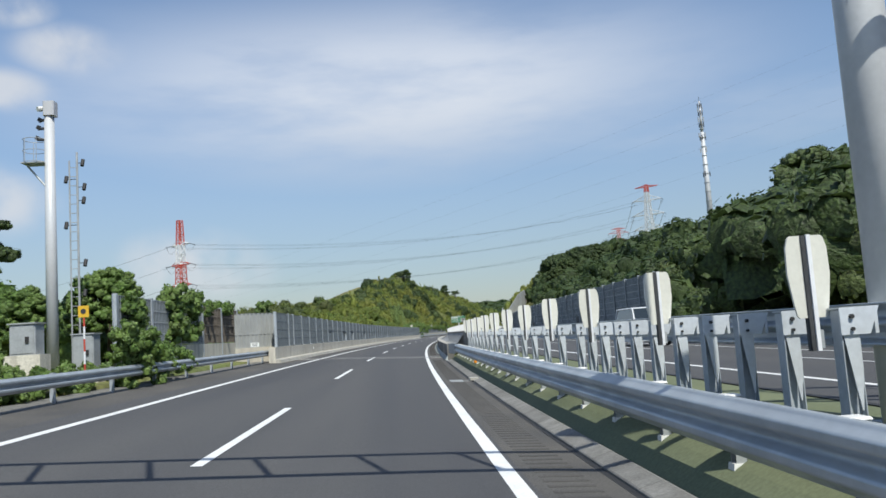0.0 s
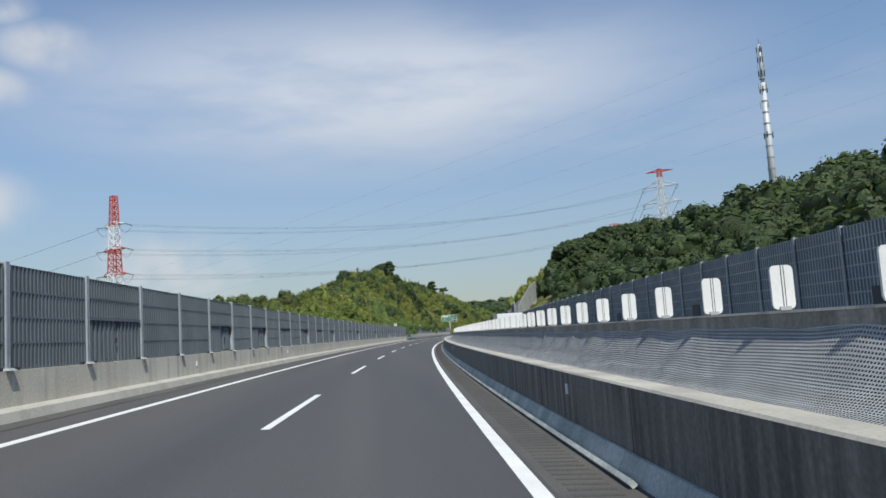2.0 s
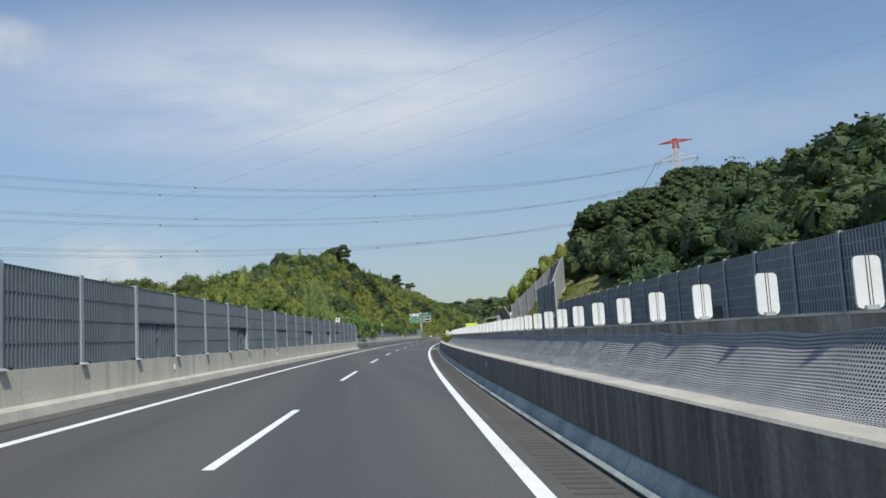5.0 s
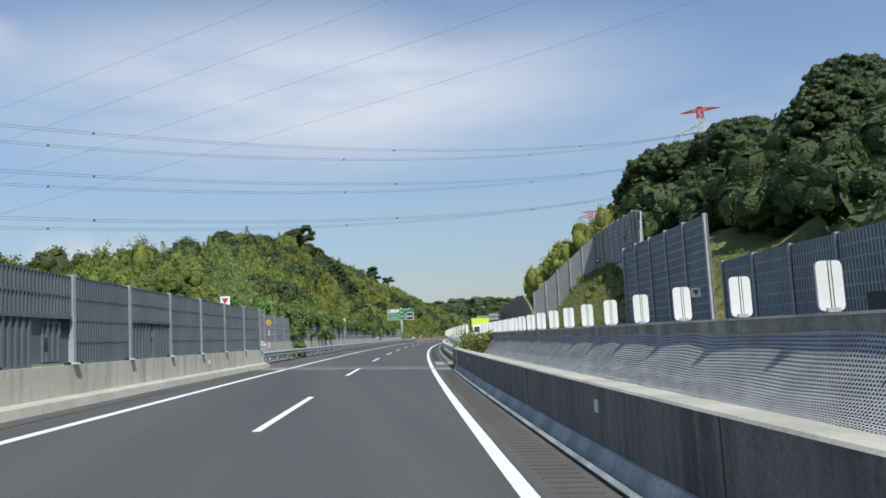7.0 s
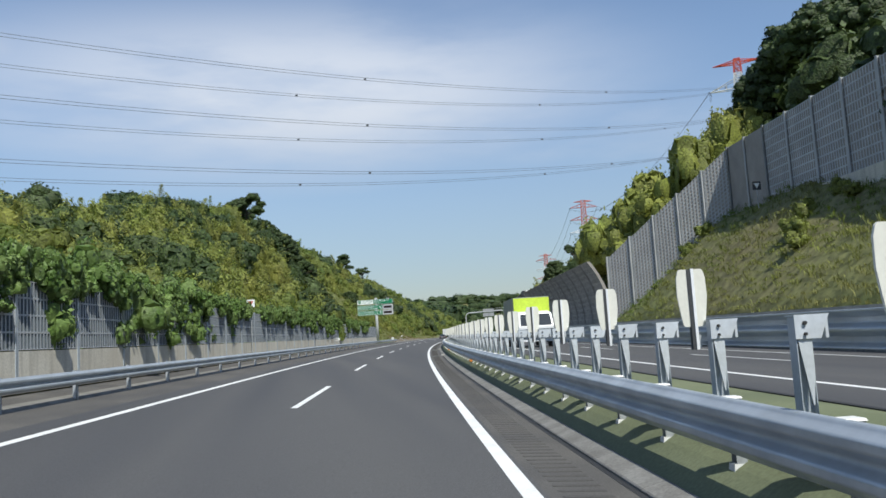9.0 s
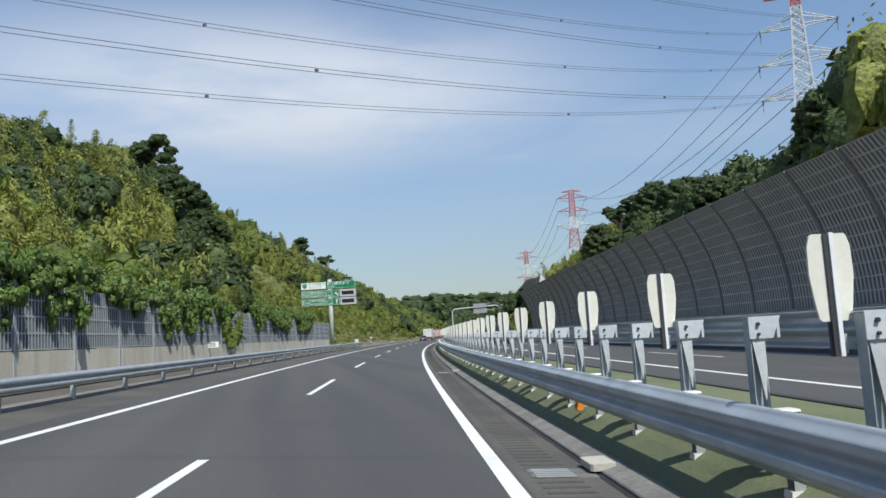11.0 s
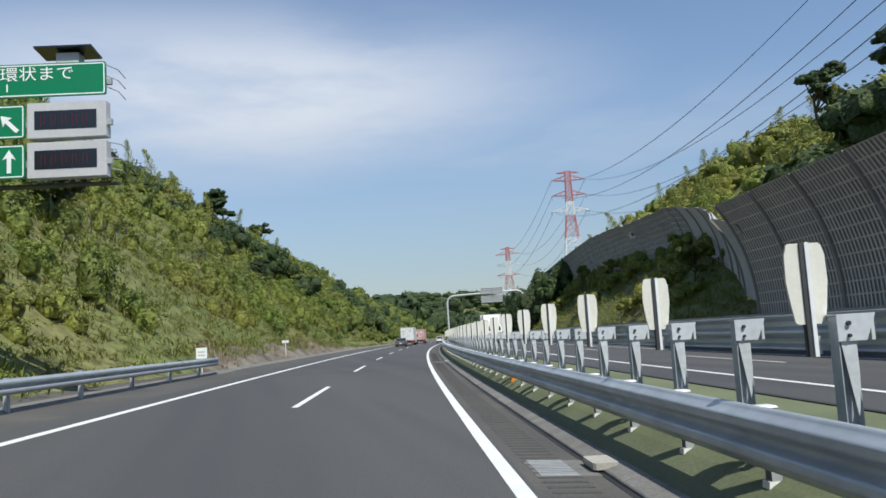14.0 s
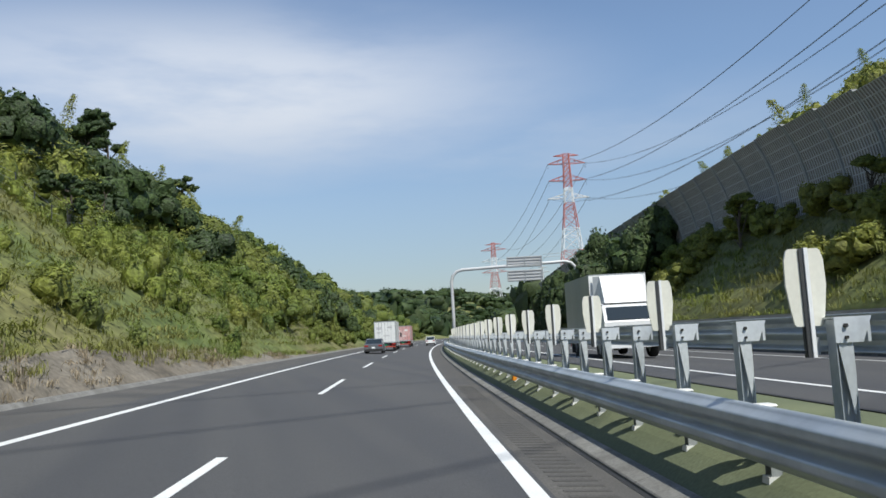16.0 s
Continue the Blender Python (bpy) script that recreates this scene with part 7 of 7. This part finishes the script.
stand("bank_shrubs", "small shrubs on the grass bank", "shrub", SHRUB, s, d, bulk(len(s), 0.4, 0.9), LEAFMID, 0.4)
s, d = spread(520, 575, 18.2, 24, 2.4)
stand("bank_trees", "dark bushy trees at the far end of the bank", "shrub", BROAD, s, d, bulk(len(s), 1.6, 2.8, (1.0, 1.6)), LEAFDARK, 0.8)

# left: trees behind the first barrier
s, d = spread(-20, 56, -24, -13.4, 2.6)
stand("hedge_trees", "leafy creeper-covered trees behind the barrier", "trees", FINE, s, d, bulk(len(s), 1.2, 1.9), LEAFVINE, 0.55)

# left: tall bamboo beside the end of the bridge
s, d = np.array([270.0, 272, 276, 280, 283, 286, 291]), np.array([-15.6, -18.5, -18.6, -17.4, -20.5, -22.0, -21.6])
stand("bamboo_grove", "tall feathery bamboo beside the end of the bridge", "bamboo", BAMBOO, s, d, np.stack([np.full(7, 6.0)] * 2 + [np.array([8.6, 8.0, 9.6, 7.6, 9.0, 10.5, 9.2])], 1), LEAFPLUME, 0.0)
s, d = spread(262, 302, -14.5, -11.3, 1.5)
stand("hedge", "pale green flowering bushes spilling over the barrier", "shrub", SHRUB, s, d, bulk(len(s), 0.9, 1.5, (0.9, 1.3)), LEAFVINE, 1.5)

# left: the shoulder of the hill
s, d = spread(266, 352, -108, -50, 5.2)
stand("hill_wood", "bamboo and trees along the low shoulder of the hill", "wood", FEATHER, s, d, bulk(len(s), 2.0, 3.2, (0.9, 1.3)), LEAFMID, 0.4)
s, d = spread(266, 352, -108, -50, 7.5)
stand("hill_wood", "green trees among the bamboo of the hill's shoulder", "wood", MEDIUM, s, d, bulk(len(s), 2.0, 3.4, (0.9, 1.3)), LEAFWOOD, 0.5)

# left: the hill
HILL = lambda s, d: (d < -11.6) & ~((s < 404) & (d > -12.2))
edge = lambda s: np.maximum(0.446 * (s - 351.5), 13.0)
dark_band = lambda s, d: (s > 374) & (s < 436) & (-d > edge(s)) & (-d < edge(s) + 7)
open_slope = lambda s, d: (s > 372) & (s < 520) & (d > -26 + 5 * patch(s, d, 0.07, 0.4))
s, d = spread(330, 620, -52, -12, 3.6, lambda s, d: HILL(s, d) & ~open_slope(s, d) & (patch(s, d, 0.045, 0.5) > 0.0))
stand("hill_wood", "dark green broadleaf trees on the hillside", "wood", BROAD, s, d, bulk(len(s), 1.7, 3.2, (0.8, 1.2)), LEAFDARK, 0.6)
s, d = spread(262, 620, -52, -12, 3.5, lambda s, d: HILL(s, d) & ((s > 330) | (d < -14)) & ~open_slope(s, d) & ~dark_band(s, d) & (patch(s, d, 0.045, 0.5) < 0.35))
stand("hill_wood", "mid-green trees and shrubs on the hillside", "wood", FINE, s, d, bulk(len(s), 1.5, 2.8, (0.8, 1.2)) * np.interp(s, (262, 350), (0.72, 1.0))[:, None], LEAFMID, 0.5)
s, d = spread(378, 436, -44, -13.5, 2.5, lambda s, d: dark_band(s, d) & (patch(s, d, 0.14, 2.2) > -0.6))
stand("hill_wood", "dense dark broadleaf trees standing above the end of the barrier", "wood", BROAD, s, d, bulk(len(s), 1.3, 2.5, (0.9, 1.4)), LEAFDARK, 0.8)
s, d = spread(262, 620, -52, -14, 3.7, lambda s, d: ~open_slope(s, d) & ~dark_band(s, d) & (patch(s, d, 0.06, 3.0) > 0.05))
stand("hill_bamboo", "yellow-green bamboo thickets on the hillside", "wood", FEATHER, s, d, bulk(len(s), 1.6, 2.9, (0.9, 1.3)) * np.interp(s, (262, 350), (0.72, 1.0))[:, None], LEAFBAMBOO, 0.55)
s, d = spread(612, 720, -56, -12, 5.0, HILL)
stand("hill_wood", "green trees on the far end of the hillside", "wood", DISTANT, s, d, bulk(len(s), 2.0, 4.0, (0.8, 1.2)), LEAFMID, 0.5)
s, d = spread(345, 560, -50, -18, 7.5, lambda s, d: ~open_slope(s, d) & (patch(s, d, 0.06, 3.0) > -0.1))
n = len(s)
stand("bamboo_grove", "feathery bamboo plumes rising from the hillside", "bamboo", BAMBOO, s, d, np.stack([rng.uniform(4.5, 7, n)] * 2 + [rng.uniform(5, 8, n)], 1), LEAFBAMBOO, 0.0)
s, d = spread(370, 545, -30, -9.8, 0.85, lambda s, d: (open_slope(s, d) | (d > -15)) & ((s > 404) | (d < -11.5)) & ((s < 428) | (d < -10.7)))
n = len(s)
stand("slope_grass", "tall dry and green grass on the cut slope", "grass", TUFT, s, d, np.stack([rng.uniform(1.0, 1.7, n)] * 2 + [rng.uniform(0.3, 0.65, n)], 1), GRASSBLADE, 0.0)
s, d = spread(374, 560, -30, -11, 2.1, lambda s, d: (open_slope(s, d) | (d > -15)) & (patch(s, d, 0.16, 1.7) > np.where(s > 470, 0.30, 0.36)))
stand("slope_shrubs", "scattered green shrubs and young trees on the cut slope", "shrub", FEATHER[:4], s, d, bulk(len(s), 0.6, 1.6, (0.7, 1.3)), LEAFMID, 0.5)
s, d = spread(540, 720, -14, -10, 1.6)
stand("slope_shrubs", "green shrubs at the foot of the far slope", "shrub", SHRUB, s, d, bulk(len(s), 0.6, 1.3), LEAFMID, 0.5)
s, d = spread(243, 404, -12.4, -11.2, 1.3, lambda s, d: (s < 300) | (patch(s, d, 0.2, 0.3) > 0.15))
stand("hedge", "leafy shrubs pressing against the back of the barrier", "shrub", SHRUB, s, d, bulk(len(s), 0.7, 1.1, (0.9, 1.4)), LEAFVINE, 0.7)
s, d = spread(432, 535, -11.0, -9.3, 0.55, lambda s, d: patch(s, d, 0.35, 0.9) > 0.25)
n = len(s)
bank_h = 0.02 + 1.15 * np.clip((-9.1 - d) / 1.6, 0, 1) ** 0.9 * np.clip((525 - s) / 50, 0.15, 1)
scatter("bank_grass", "dry straw grass on the rock bank", "grass", TUFT, PN(s, d, bank_h), np.stack([rng.uniform(0.4, 0.8, n)] * 2 + [rng.uniform(0.25, 0.55, n)], 1), PLUME)
s, d = spread(430, 560, -11.6, -9.4, 0.55, lambda s, d: patch(s, d, 0.27, 2.1) > np.interp(s, (455, 480), (0.0, -0.45)))
n = len(s)
bank_h = 0.02 + 1.15 * np.clip((-9.1 - d) / 1.6, 0, 1) ** 0.9 * np.clip((525 - s) / 50, 0.15, 1)
scatter("bank_grass", "green grass and weeds hanging over the rock bank", "grass", TUFT, PN(s, d, bank_h), np.stack([rng.uniform(0.5, 0.9, n)] * 2 + [rng.uniform(0.3, 0.65, n)], 1), GRASSBLADE)

# far woods
s, d = spread(640, 1000, 20, 170, 14)
stand("far_wood", "hazy green trees beyond the cutting", "wood", DISTANT, s, d, bulk(len(s), 5, 9), LEAFDARK, 0.4)
s, d = spread(715, 1000, -160, -14, 14)
stand("far_wood", "green trees beyond the hillside", "wood", DISTANT, s, d, bulk(len(s), 5, 9), LEAFDARK, 0.4)
s, d = spread(1010, 1320, -420, 420, 22)
stand("far_wood", "dark wooded hills in the distance", "wood", DISTANT, s, d, bulk(len(s), 9, 16, (0.45, 0.7)), LEAFDARK, 0.4)

# the rock bank at the foot of the left slope
rs = np.arange(430, 520, 0.8)
ru = np.linspace(0, 1, 9)
A, B = np.meshgrid(rs, ru, indexing="ij")
fade = np.clip((A - 428) / 10, 0, 1) * np.clip((525 - A) / 50, 0.15, 1)
crag = 0.22 * np.sin(A * 0.9 + 3 * B) + 0.16 * np.sin(A * 2.3 - 5 * B) + 0.10 * np.sin(A * 5.1 + 9 * B) + 0.12 * np.sign(np.sin(A * 0.55 + B * 4))
dd = -9.1 - 1.6 * B + crag * 0.25 * (B > 0.05)
hh = 0.02 + fade * (1.15 * B ** 0.9) + crag * 0.2 * B
idx = np.arange(A.size).reshape(A.shape)
structure("rock_bank", quads("rock_bank", PN(A, dd, hh).reshape(-1, 3), np.stack([idx[:-1, :-1], idx[1:, :-1], idx[1:, 1:], idx[:-1, 1:]], -1).reshape(-1, 4), ROCK), ROCK, "bare brown rock face at the foot of the slope", "rock")


# creepers over the barriers, and loose plants
def creeper(s0, s1, d, top, drop, label, step=0.8, r=(0.35, 0.75), thin=1.0):
    n = int((s1 - s0) / step * 2.2)
    s = rng.uniform(s0, s1, n)
    dd = d + rng.uniform(-0.35, 0.3, n) * thin
    fall = np.clip(1.15 - np.abs(2 * (s - s0) / (s1 - s0) - 1) ** 3, 0.25, 1) if thin < 1 else 1
    h = top - drop * fall * rng.uniform(0, 1, n) ** 1.8 + rng.uniform(-0.1, 0.5, n)
    scatter("creeper", label, "creeper", VINE, PN(s, dd, h), bulk(n, r[0], r[1], (0.8, 1.2)) * np.array([thin, 1, 1]), LEAFVINE)


VINE = [crown(80, 0.30, 100 + k, 0.6, fine=2, lobes=3) for k in range(4)]
for s0, s1, top, drop in ((264.4, 274, 3.5, 1.5), (275, 283, 3.6, 0.7), (284, 293.8, 3.4, 1.8), (296, 304, 3.3, 0.6), (308, 317, 3.3, 0.6), (318, 328, 3.4, 0.9), (327, 335.5, 3.7, 1.9), (336.5, 340.3, 3.3, 0.5), (341.6, 351.4, 3.4, 1.7), (352.4, 356.4, 3.2, 0.7), (362.6, 367.8, 3.3, 1.0), (369, 379.3, 3.4, 1.4), (381.6, 392.3, 3.4, 1.4)):
    creeper(s0, s1, -10.42, top - 0.15, drop, "green creepers hanging over the barrier", 0.24, (0.36, 0.66), 0.7)
creeper(36.0, 40.2, -10.35, 3.2, 1.9, "dark green creepers smothering the barrier", 0.2, (0.35, 0.7))
creeper(42.0, 43.5, -10.5, 3.1, 0.6, "creepers over the top of the rusty barrier", 0.3, (0.25, 0.5))
creeper(46.0, 48.0, -10.5, 3.1, 0.5, "creepers over the top of the rusty barrier", 0.3, (0.25, 0.5))
creeper(29, 36, -10.0, 0.9, 0.9, "leafy weeds in front of the old barrier", 0.4, (0.25, 0.5))
creeper(25.6, 28.4, -8.75, 1.45, 1.4, "leafy bush growing through the guard rail", 0.13, (0.2, 0.42))
creeper(28.2, 33.4, -8.8, 0.7, 0.7, "leafy weeds growing through the guard rail", 0.3, (0.18, 0.38))
creeper(14, 26, -9.6, 0.35, 0.3, "low weeds under the guard rail", 0.5, (0.15, 0.35))
creeper(260.0, 263.0, -9.05, 0.75, 0.8, "leafy bush beside the guard rail", 0.16, (0.2, 0.4))
creeper(50.6, 52.0, -9.0, 3.3, 0.5, "leafy bush behind the pale barrier", 0.2, (0.18, 0.34))
creeper(-30, 26, -9.4, 0.3, 0.2, "low weeds under the guard rail", 0.6, (0.15, 0.35))


def loose_plant(s, d, h, high, label, leaves=90):
    """A young plant: bending stems with single leaves."""
    ob = thing("roadside_plant", label, "plant", M(s, d, h))
    lc, ln = [], []
    for k in range(7):
        a, lean = rng.uniform(0, 6.28), rng.uniform(0.3, 0.9)
        pts = [(lean * u ** 1.4 * math.cos(a) * high * 0.8, lean * u ** 1.4 * math.sin(a) * high * 0.8, high * u * rng.uniform(0.9, 1.0)) for u in np.linspace(0, 1, 6)]
        part("stem", Geo().pipe(pts, 0.012, 5), BARK, ob)
        for _ in range(leaves // 7):
            u = rng.uniform(0.35, 1.0)
            i = min(4, int(u * 5))
            p = np.array(pts[i]) * (1 - (u * 5 - i)) + np.array(pts[i + 1]) * (u * 5 - i)
            lc.append(p + rng.normal(size=3) * 0.10)
            ln.append(rng.normal(size=3) * 0.6 + np.array([0, 0, 0.9]))
    lc, ln = np.array(lc), np.array(ln)
    ln /= np.linalg.norm(ln, axis=1, keepdims=True)
    v, f = leaf_quads(lc, ln, rng.uniform(0.08, 0.16, len(lc)), rng.uniform(0, 6.28, len(lc)), 0.75)
    tagged(part("foliage", quads("foliage", v, f, LEAFBAMBOO), LEAFBAMBOO, ob), kind="stuff")


loose_plant(244.2, 3.1, 0.3, 1.3, "young leafy plant growing through the guard rail", 380)
loose_plant(248.2, 3.15, 0.35, 0.9, "leafy weed growing behind the guard rail", 320)
loose_plant(242.8, 3.15, 0.3, 0.85, "leafy weed growing behind the guard rail", 300)
loose_plant(235.9, 3.5, 0.2, 1.75, "leafy bush growing out of the gap between the bridges", 800)
loose_plant(234.6, 3.5, 0.2, 1.6, "leafy bush growing out of the gap between the bridges", 800)
loose_plant(233.4, 3.45, 0.2, 1.65, "leafy bush growing out of the gap between the bridges", 900)
loose_plant(232.2, 3.4, 0.2, 1.5, "leafy bush growing out of the gap between the bridges", 800)
loose_plant(51.0, 2.9, 0.0, 0.5, "small weed at the end of the parapet", 80)

s, d = spread(318, 404, -48, -14, 3.0, lambda s, d: ((s < 374) | (-d > edge(s) + 7)) & (patch(s, d, 0.11, 1.1) > -0.35))
stand("hill_bamboo", "feathery yellow-green bamboo arching over the hillside", "wood", FEATHER, s, d, bulk(len(s), 1.7, 2.7, (1.0, 1.5)), LEAFBAMBOO, 0.8)
s, d = spread(404, 545, -50, -24, 3.2, lambda s, d: (-d < edge(s) - 1) & (patch(s, d, 0.10, 2.4) > -0.25))
stand("hill_bamboo", "pale feathery bamboo covering the upper slope", "wood", FEATHER, s, d, bulk(len(s), 1.3, 2.2, (0.9, 1.3)), LEAFBAMBOO, 0.6)
s, d = spread(384, 530, -28, -11.6, 2.1, lambda s, d: ((s > 410) | (d < -12.6)) & (-d < edge(s) - 0.8) & (patch(s, d, 0.13, 0.6) > -0.25))
stand("slope_shrubs", "bright yellow-green scrub on the cut slope", "shrub", FEATHER, s, d, bulk(len(s), 0.7, 1.5, (0.7, 1.1)), LEAFBAMBOO, 0.5)


# single trees that stand out
def tree(s, d, high, wide, label, leafy=LEAFDARK, bare=0.45, clumps=9, seed=0, h=None):
    r = np.random.default_rng(seed)
    foot = float(ground_h(s, d)) - 0.3 if h is None else h
    ob = thing("tree", label, "tree", M(s, d, foot))
    tips = []
    trunk = [(0.25 * math.sin(2 * u + seed) * u, 0.2 * math.sin(3 * u) * u, high * 0.8 * u) for u in np.linspace(0, 1, 7)]
    g = Geo()
    for k in range(6):
        g.tube(trunk[k], trunk[k + 1], 0.03 * high * (1 - 0.13 * k), 8, 0.03 * high * (1 - 0.13 * (k + 1)), False)
    part("trunk", g, BARK, ob)
    for k in range(clumps):
        a, u = r.uniform(0, 6.28), r.uniform(bare, 0.8)
        p = Vector(trunk[min(6, int(u * 6 / 0.8))])
        q = Vector((wide * r.uniform(0.35, 0.85) * math.cos(a), wide * r.uniform(0.35, 0.85) * math.sin(a), high * r.uniform(max(bare, u), 0.97)))
        part("limb", Geo().tube(p, q, 0.012 * high, 6, 0.005 * high, False), BARK, ob)
        tips.append(q)
    tips.append(Vector((0, 0, high * 0.92)))
    vs, fs, n = [], [], 0
    for k, q in enumerate(tips):
        tv, tf = FINE[k % 5]
        size = wide * r.uniform(0.28, 0.45)
        v = tv * np.array([size, size, size * 0.75]) + np.array(q)
        vs.append(v)
        fs.append(tf + n)
        n += len(v)
    part("crown", quads("crown", np.concatenate(vs), np.concatenate(fs), leafy), leafy, ob)


def domed_tree(s, d, top, wide, label, seed, puffs=70, leafy=LEAFDARK):
    """A broad evergreen: a trunk with limbs under a dome of leafy puffs."""
    r = np.random.default_rng(seed)
    foot = float(ground_h(s, d)) - 0.3
    high = top - foot
    ob = thing("tree", label, "tree", M(s, d, foot))
    part("trunk", Geo().tube((0, 0, 0), (0.2, 0.1, high * 0.6), 0.035 * high, 9, 0.018 * high, False), BARK, ob)
    for k in range(6):
        a = k * 1.05 + r.uniform(0, 0.5)
        part("limb", Geo().tube((0.15, 0.05, high * r.uniform(0.3, 0.5)), (0.6 * wide * math.cos(a), 0.6 * wide * math.sin(a), high * 0.68), 0.014 * high, 6, 0.006 * high, False), BARK, ob)
    vs, fs, n = [], [], 0
    for k in range(puffs):
        a, u = k * 2.39996, (k + 0.5) / puffs
        z = 1 - 1.25 * u
        q = math.sqrt(max(0.0, 1 - z * z)) if z > 0 else 1.0 + 0.3 * z
        size = wide * r.uniform(0.15, 0.27)
        w = r.uniform(0.82, 1.0)
        p = np.array([q * math.cos(a) * (wide - size) * w, q * math.sin(a) * (wide - size) * w, high * 0.52 + (high * 0.48 - size * 0.8) * z * w])
        tv, tf = MEDIUM[k % 5]
        v = tv * np.array([size, size, size * 0.8]) + p
        vs.append(v)
        fs.append(tf + n)
        n += len(v)
    part("crown", quads("crown", np.concatenate(vs), np.concatenate(fs), leafy), leafy, ob)


for i, (s, d, top, w) in enumerate(((321, 41.5, 32.3, 9.5), (334, 37.5, 26.5, 4.5), (309, 47, 33.0, 7.5), (268, 40, 26.0, 5.0), (276, 46, 31.0, 6.0), (262, 35.5, 22.5, 4.2), (284, 52, 32.5, 7.0), (292, 41, 28.5, 5.5), (326, 37, 29.0, 6.0), (356, 28.5, 18.0, 3.6), (376, 27.5, 15.5, 3.0), (396, 34, 19, 3.6), (386, 31, 16.5, 3.2), (366, 32, 17, 3.2), (416, 26, 17, 3.2), (419, 35, 23.6, 4.4), (407, 35, 21.8, 4.2), (429, 37, 24.0, 4.0))):
    domed_tree(s, d, top, w, "broad dark evergreen tree with a domed crown", 200 + i, 130 if w > 7 else 70)
for i, (s, d, h, w, label) in enumerate((
        (586, -42.8, 10.0, 3.2, "tall bare-stemmed pine on the skyline"), (556, -42.4, 10.0, 4.0, "dark evergreen tree on the skyline"),
        (551, -43.0, 9.0, 3.6, "dark evergreen tree on the skyline"), (461, -49.8, 9.5, 5.0, "round dark tree at the hill's top"),
        (441, -44.2, 9.0, 4.6, "dark tree at the hill's top"), (446, -47.0, 9.0, 5.0, "dark tree at the hill's top"),
        (505, -22, 3.6, 1.5, "young tree on the cut slope"), (495, -20, 3.4, 1.6, "leafy tree on the cut slope"), (520, -30, 5.0, 2.4, "leafy tree on the hillside"),
        (405, -30, 6.5, 3.2, "dark tree on the hillside"), (374, -16, 4.5, 2.6, "dark leafy tree above the barrier"), (369, -19, 4.8, 2.8, "dark leafy tree above the barrier"))):
    tree(s, d, h, w, label, LEAFDARK, 0.5 if i < 3 else 0.3, 9, i)
for i, (s, d, h, w, label) in enumerate((
        (500, 22.3, 4.2, 1.5, "slender leafy tree in front of the curved barrier"), (486, 23.3, 3.0, 1.2, "small tree in front of the curved barrier"), (448, 20.5, 3.0, 1.5, "bushy young tree on the bank"))):
    tree(s, d, h, w, label, LEAFMID, 0.15, 10, 30 + i)
for i, (s, d, top, w) in enumerate(((31.4, -11.3, 4.55, 1.75), (28.0, -13.0, 3.6, 1.6), (42.6, -11.9, 3.3, 1.0), (46.6, -11.6, 3.2, 0.9), (59.5, -10.8, 3.9, 0.8))):
    domed_tree(s, d, top, w, "round tree smothered in green creepers behind the barrier", 250 + i, 60 if w > 1.2 else 30, LEAFVINE)
for i, (s, d, high, w) in enumerate(((404, -25.0, 6.5, 3.0), (398.5, -22.3, 6.0, 2.8), (396, -25.5, 7.0, 3.2), (412, -28.8, 7.0, 3.4), (420, -32.5, 7.0, 3.4), (391, -19.0, 5.5, 2.5), (405, -29.5, 7.5, 3.2), (427, -36.5, 7.0, 3.2), (386, -17.0, 5.0, 2.2), (437.0, -19.8, 3.2, 2.2), (433.0, -18.6, 2.6, 1.7))):
    domed_tree(s, d, float(ground_h(s, d)) + high, w, "dark dense tree at the edge of the bamboo slope", 270 + i, 34)
for i, (s, d, h, w) in enumerate(((90, 47, 10, 4.5), (98, 52, 10, 5), (80, 42, 8.5, 4.5))):
    tree(s, d, h, w, "tall dark tree at the edge of the wood", LEAFDARK, 0.3, 14, 70 + i)
for i, (s, d, top) in enumerate(((437, 36, 24.6), (446, 36.5, 24.2), (462, 38, 26.0), (433, 33, 22.0))):
    tree(s, d, top - float(ground_h(s, d)), 2.7, "dark flat-topped pine with a bare stem above the barrier", LEAFDARK, 0.6, 9, 95 + i)
tree(33, -16.9, 6.6, 1.4, "dark pine standing behind the roadside poles", LEAFDARK, 0.5, 6, 90)

# wire fence across the top of the grass slope
fence = thing("wire_fence", "low wire fence on dark posts across the grass slope", "fence", M(440, -19.6, float(ground_h(440, -19.6))))
inv = fence.matrix_world.inverted()
stake = Geo().tube((0, 0, -0.3), (0, 0, 1.35), 0.035, 6).mesh("post", RIB)
for k in range(32):
    s = 438 + 2.0 * k
    part("post", stake, RIB, fence, at=inv @ M(s, -19.6, float(ground_h(s, -19.6))))
for z in (0.5, 0.9, 1.28):
    part("wire", Geo().pipe([inv @ P(438 + 2.0 * k, -19.6, float(ground_h(438 + 2.0 * k, -19.6)) + z) for k in range(32)], 0.008, 4), DULL, fence)
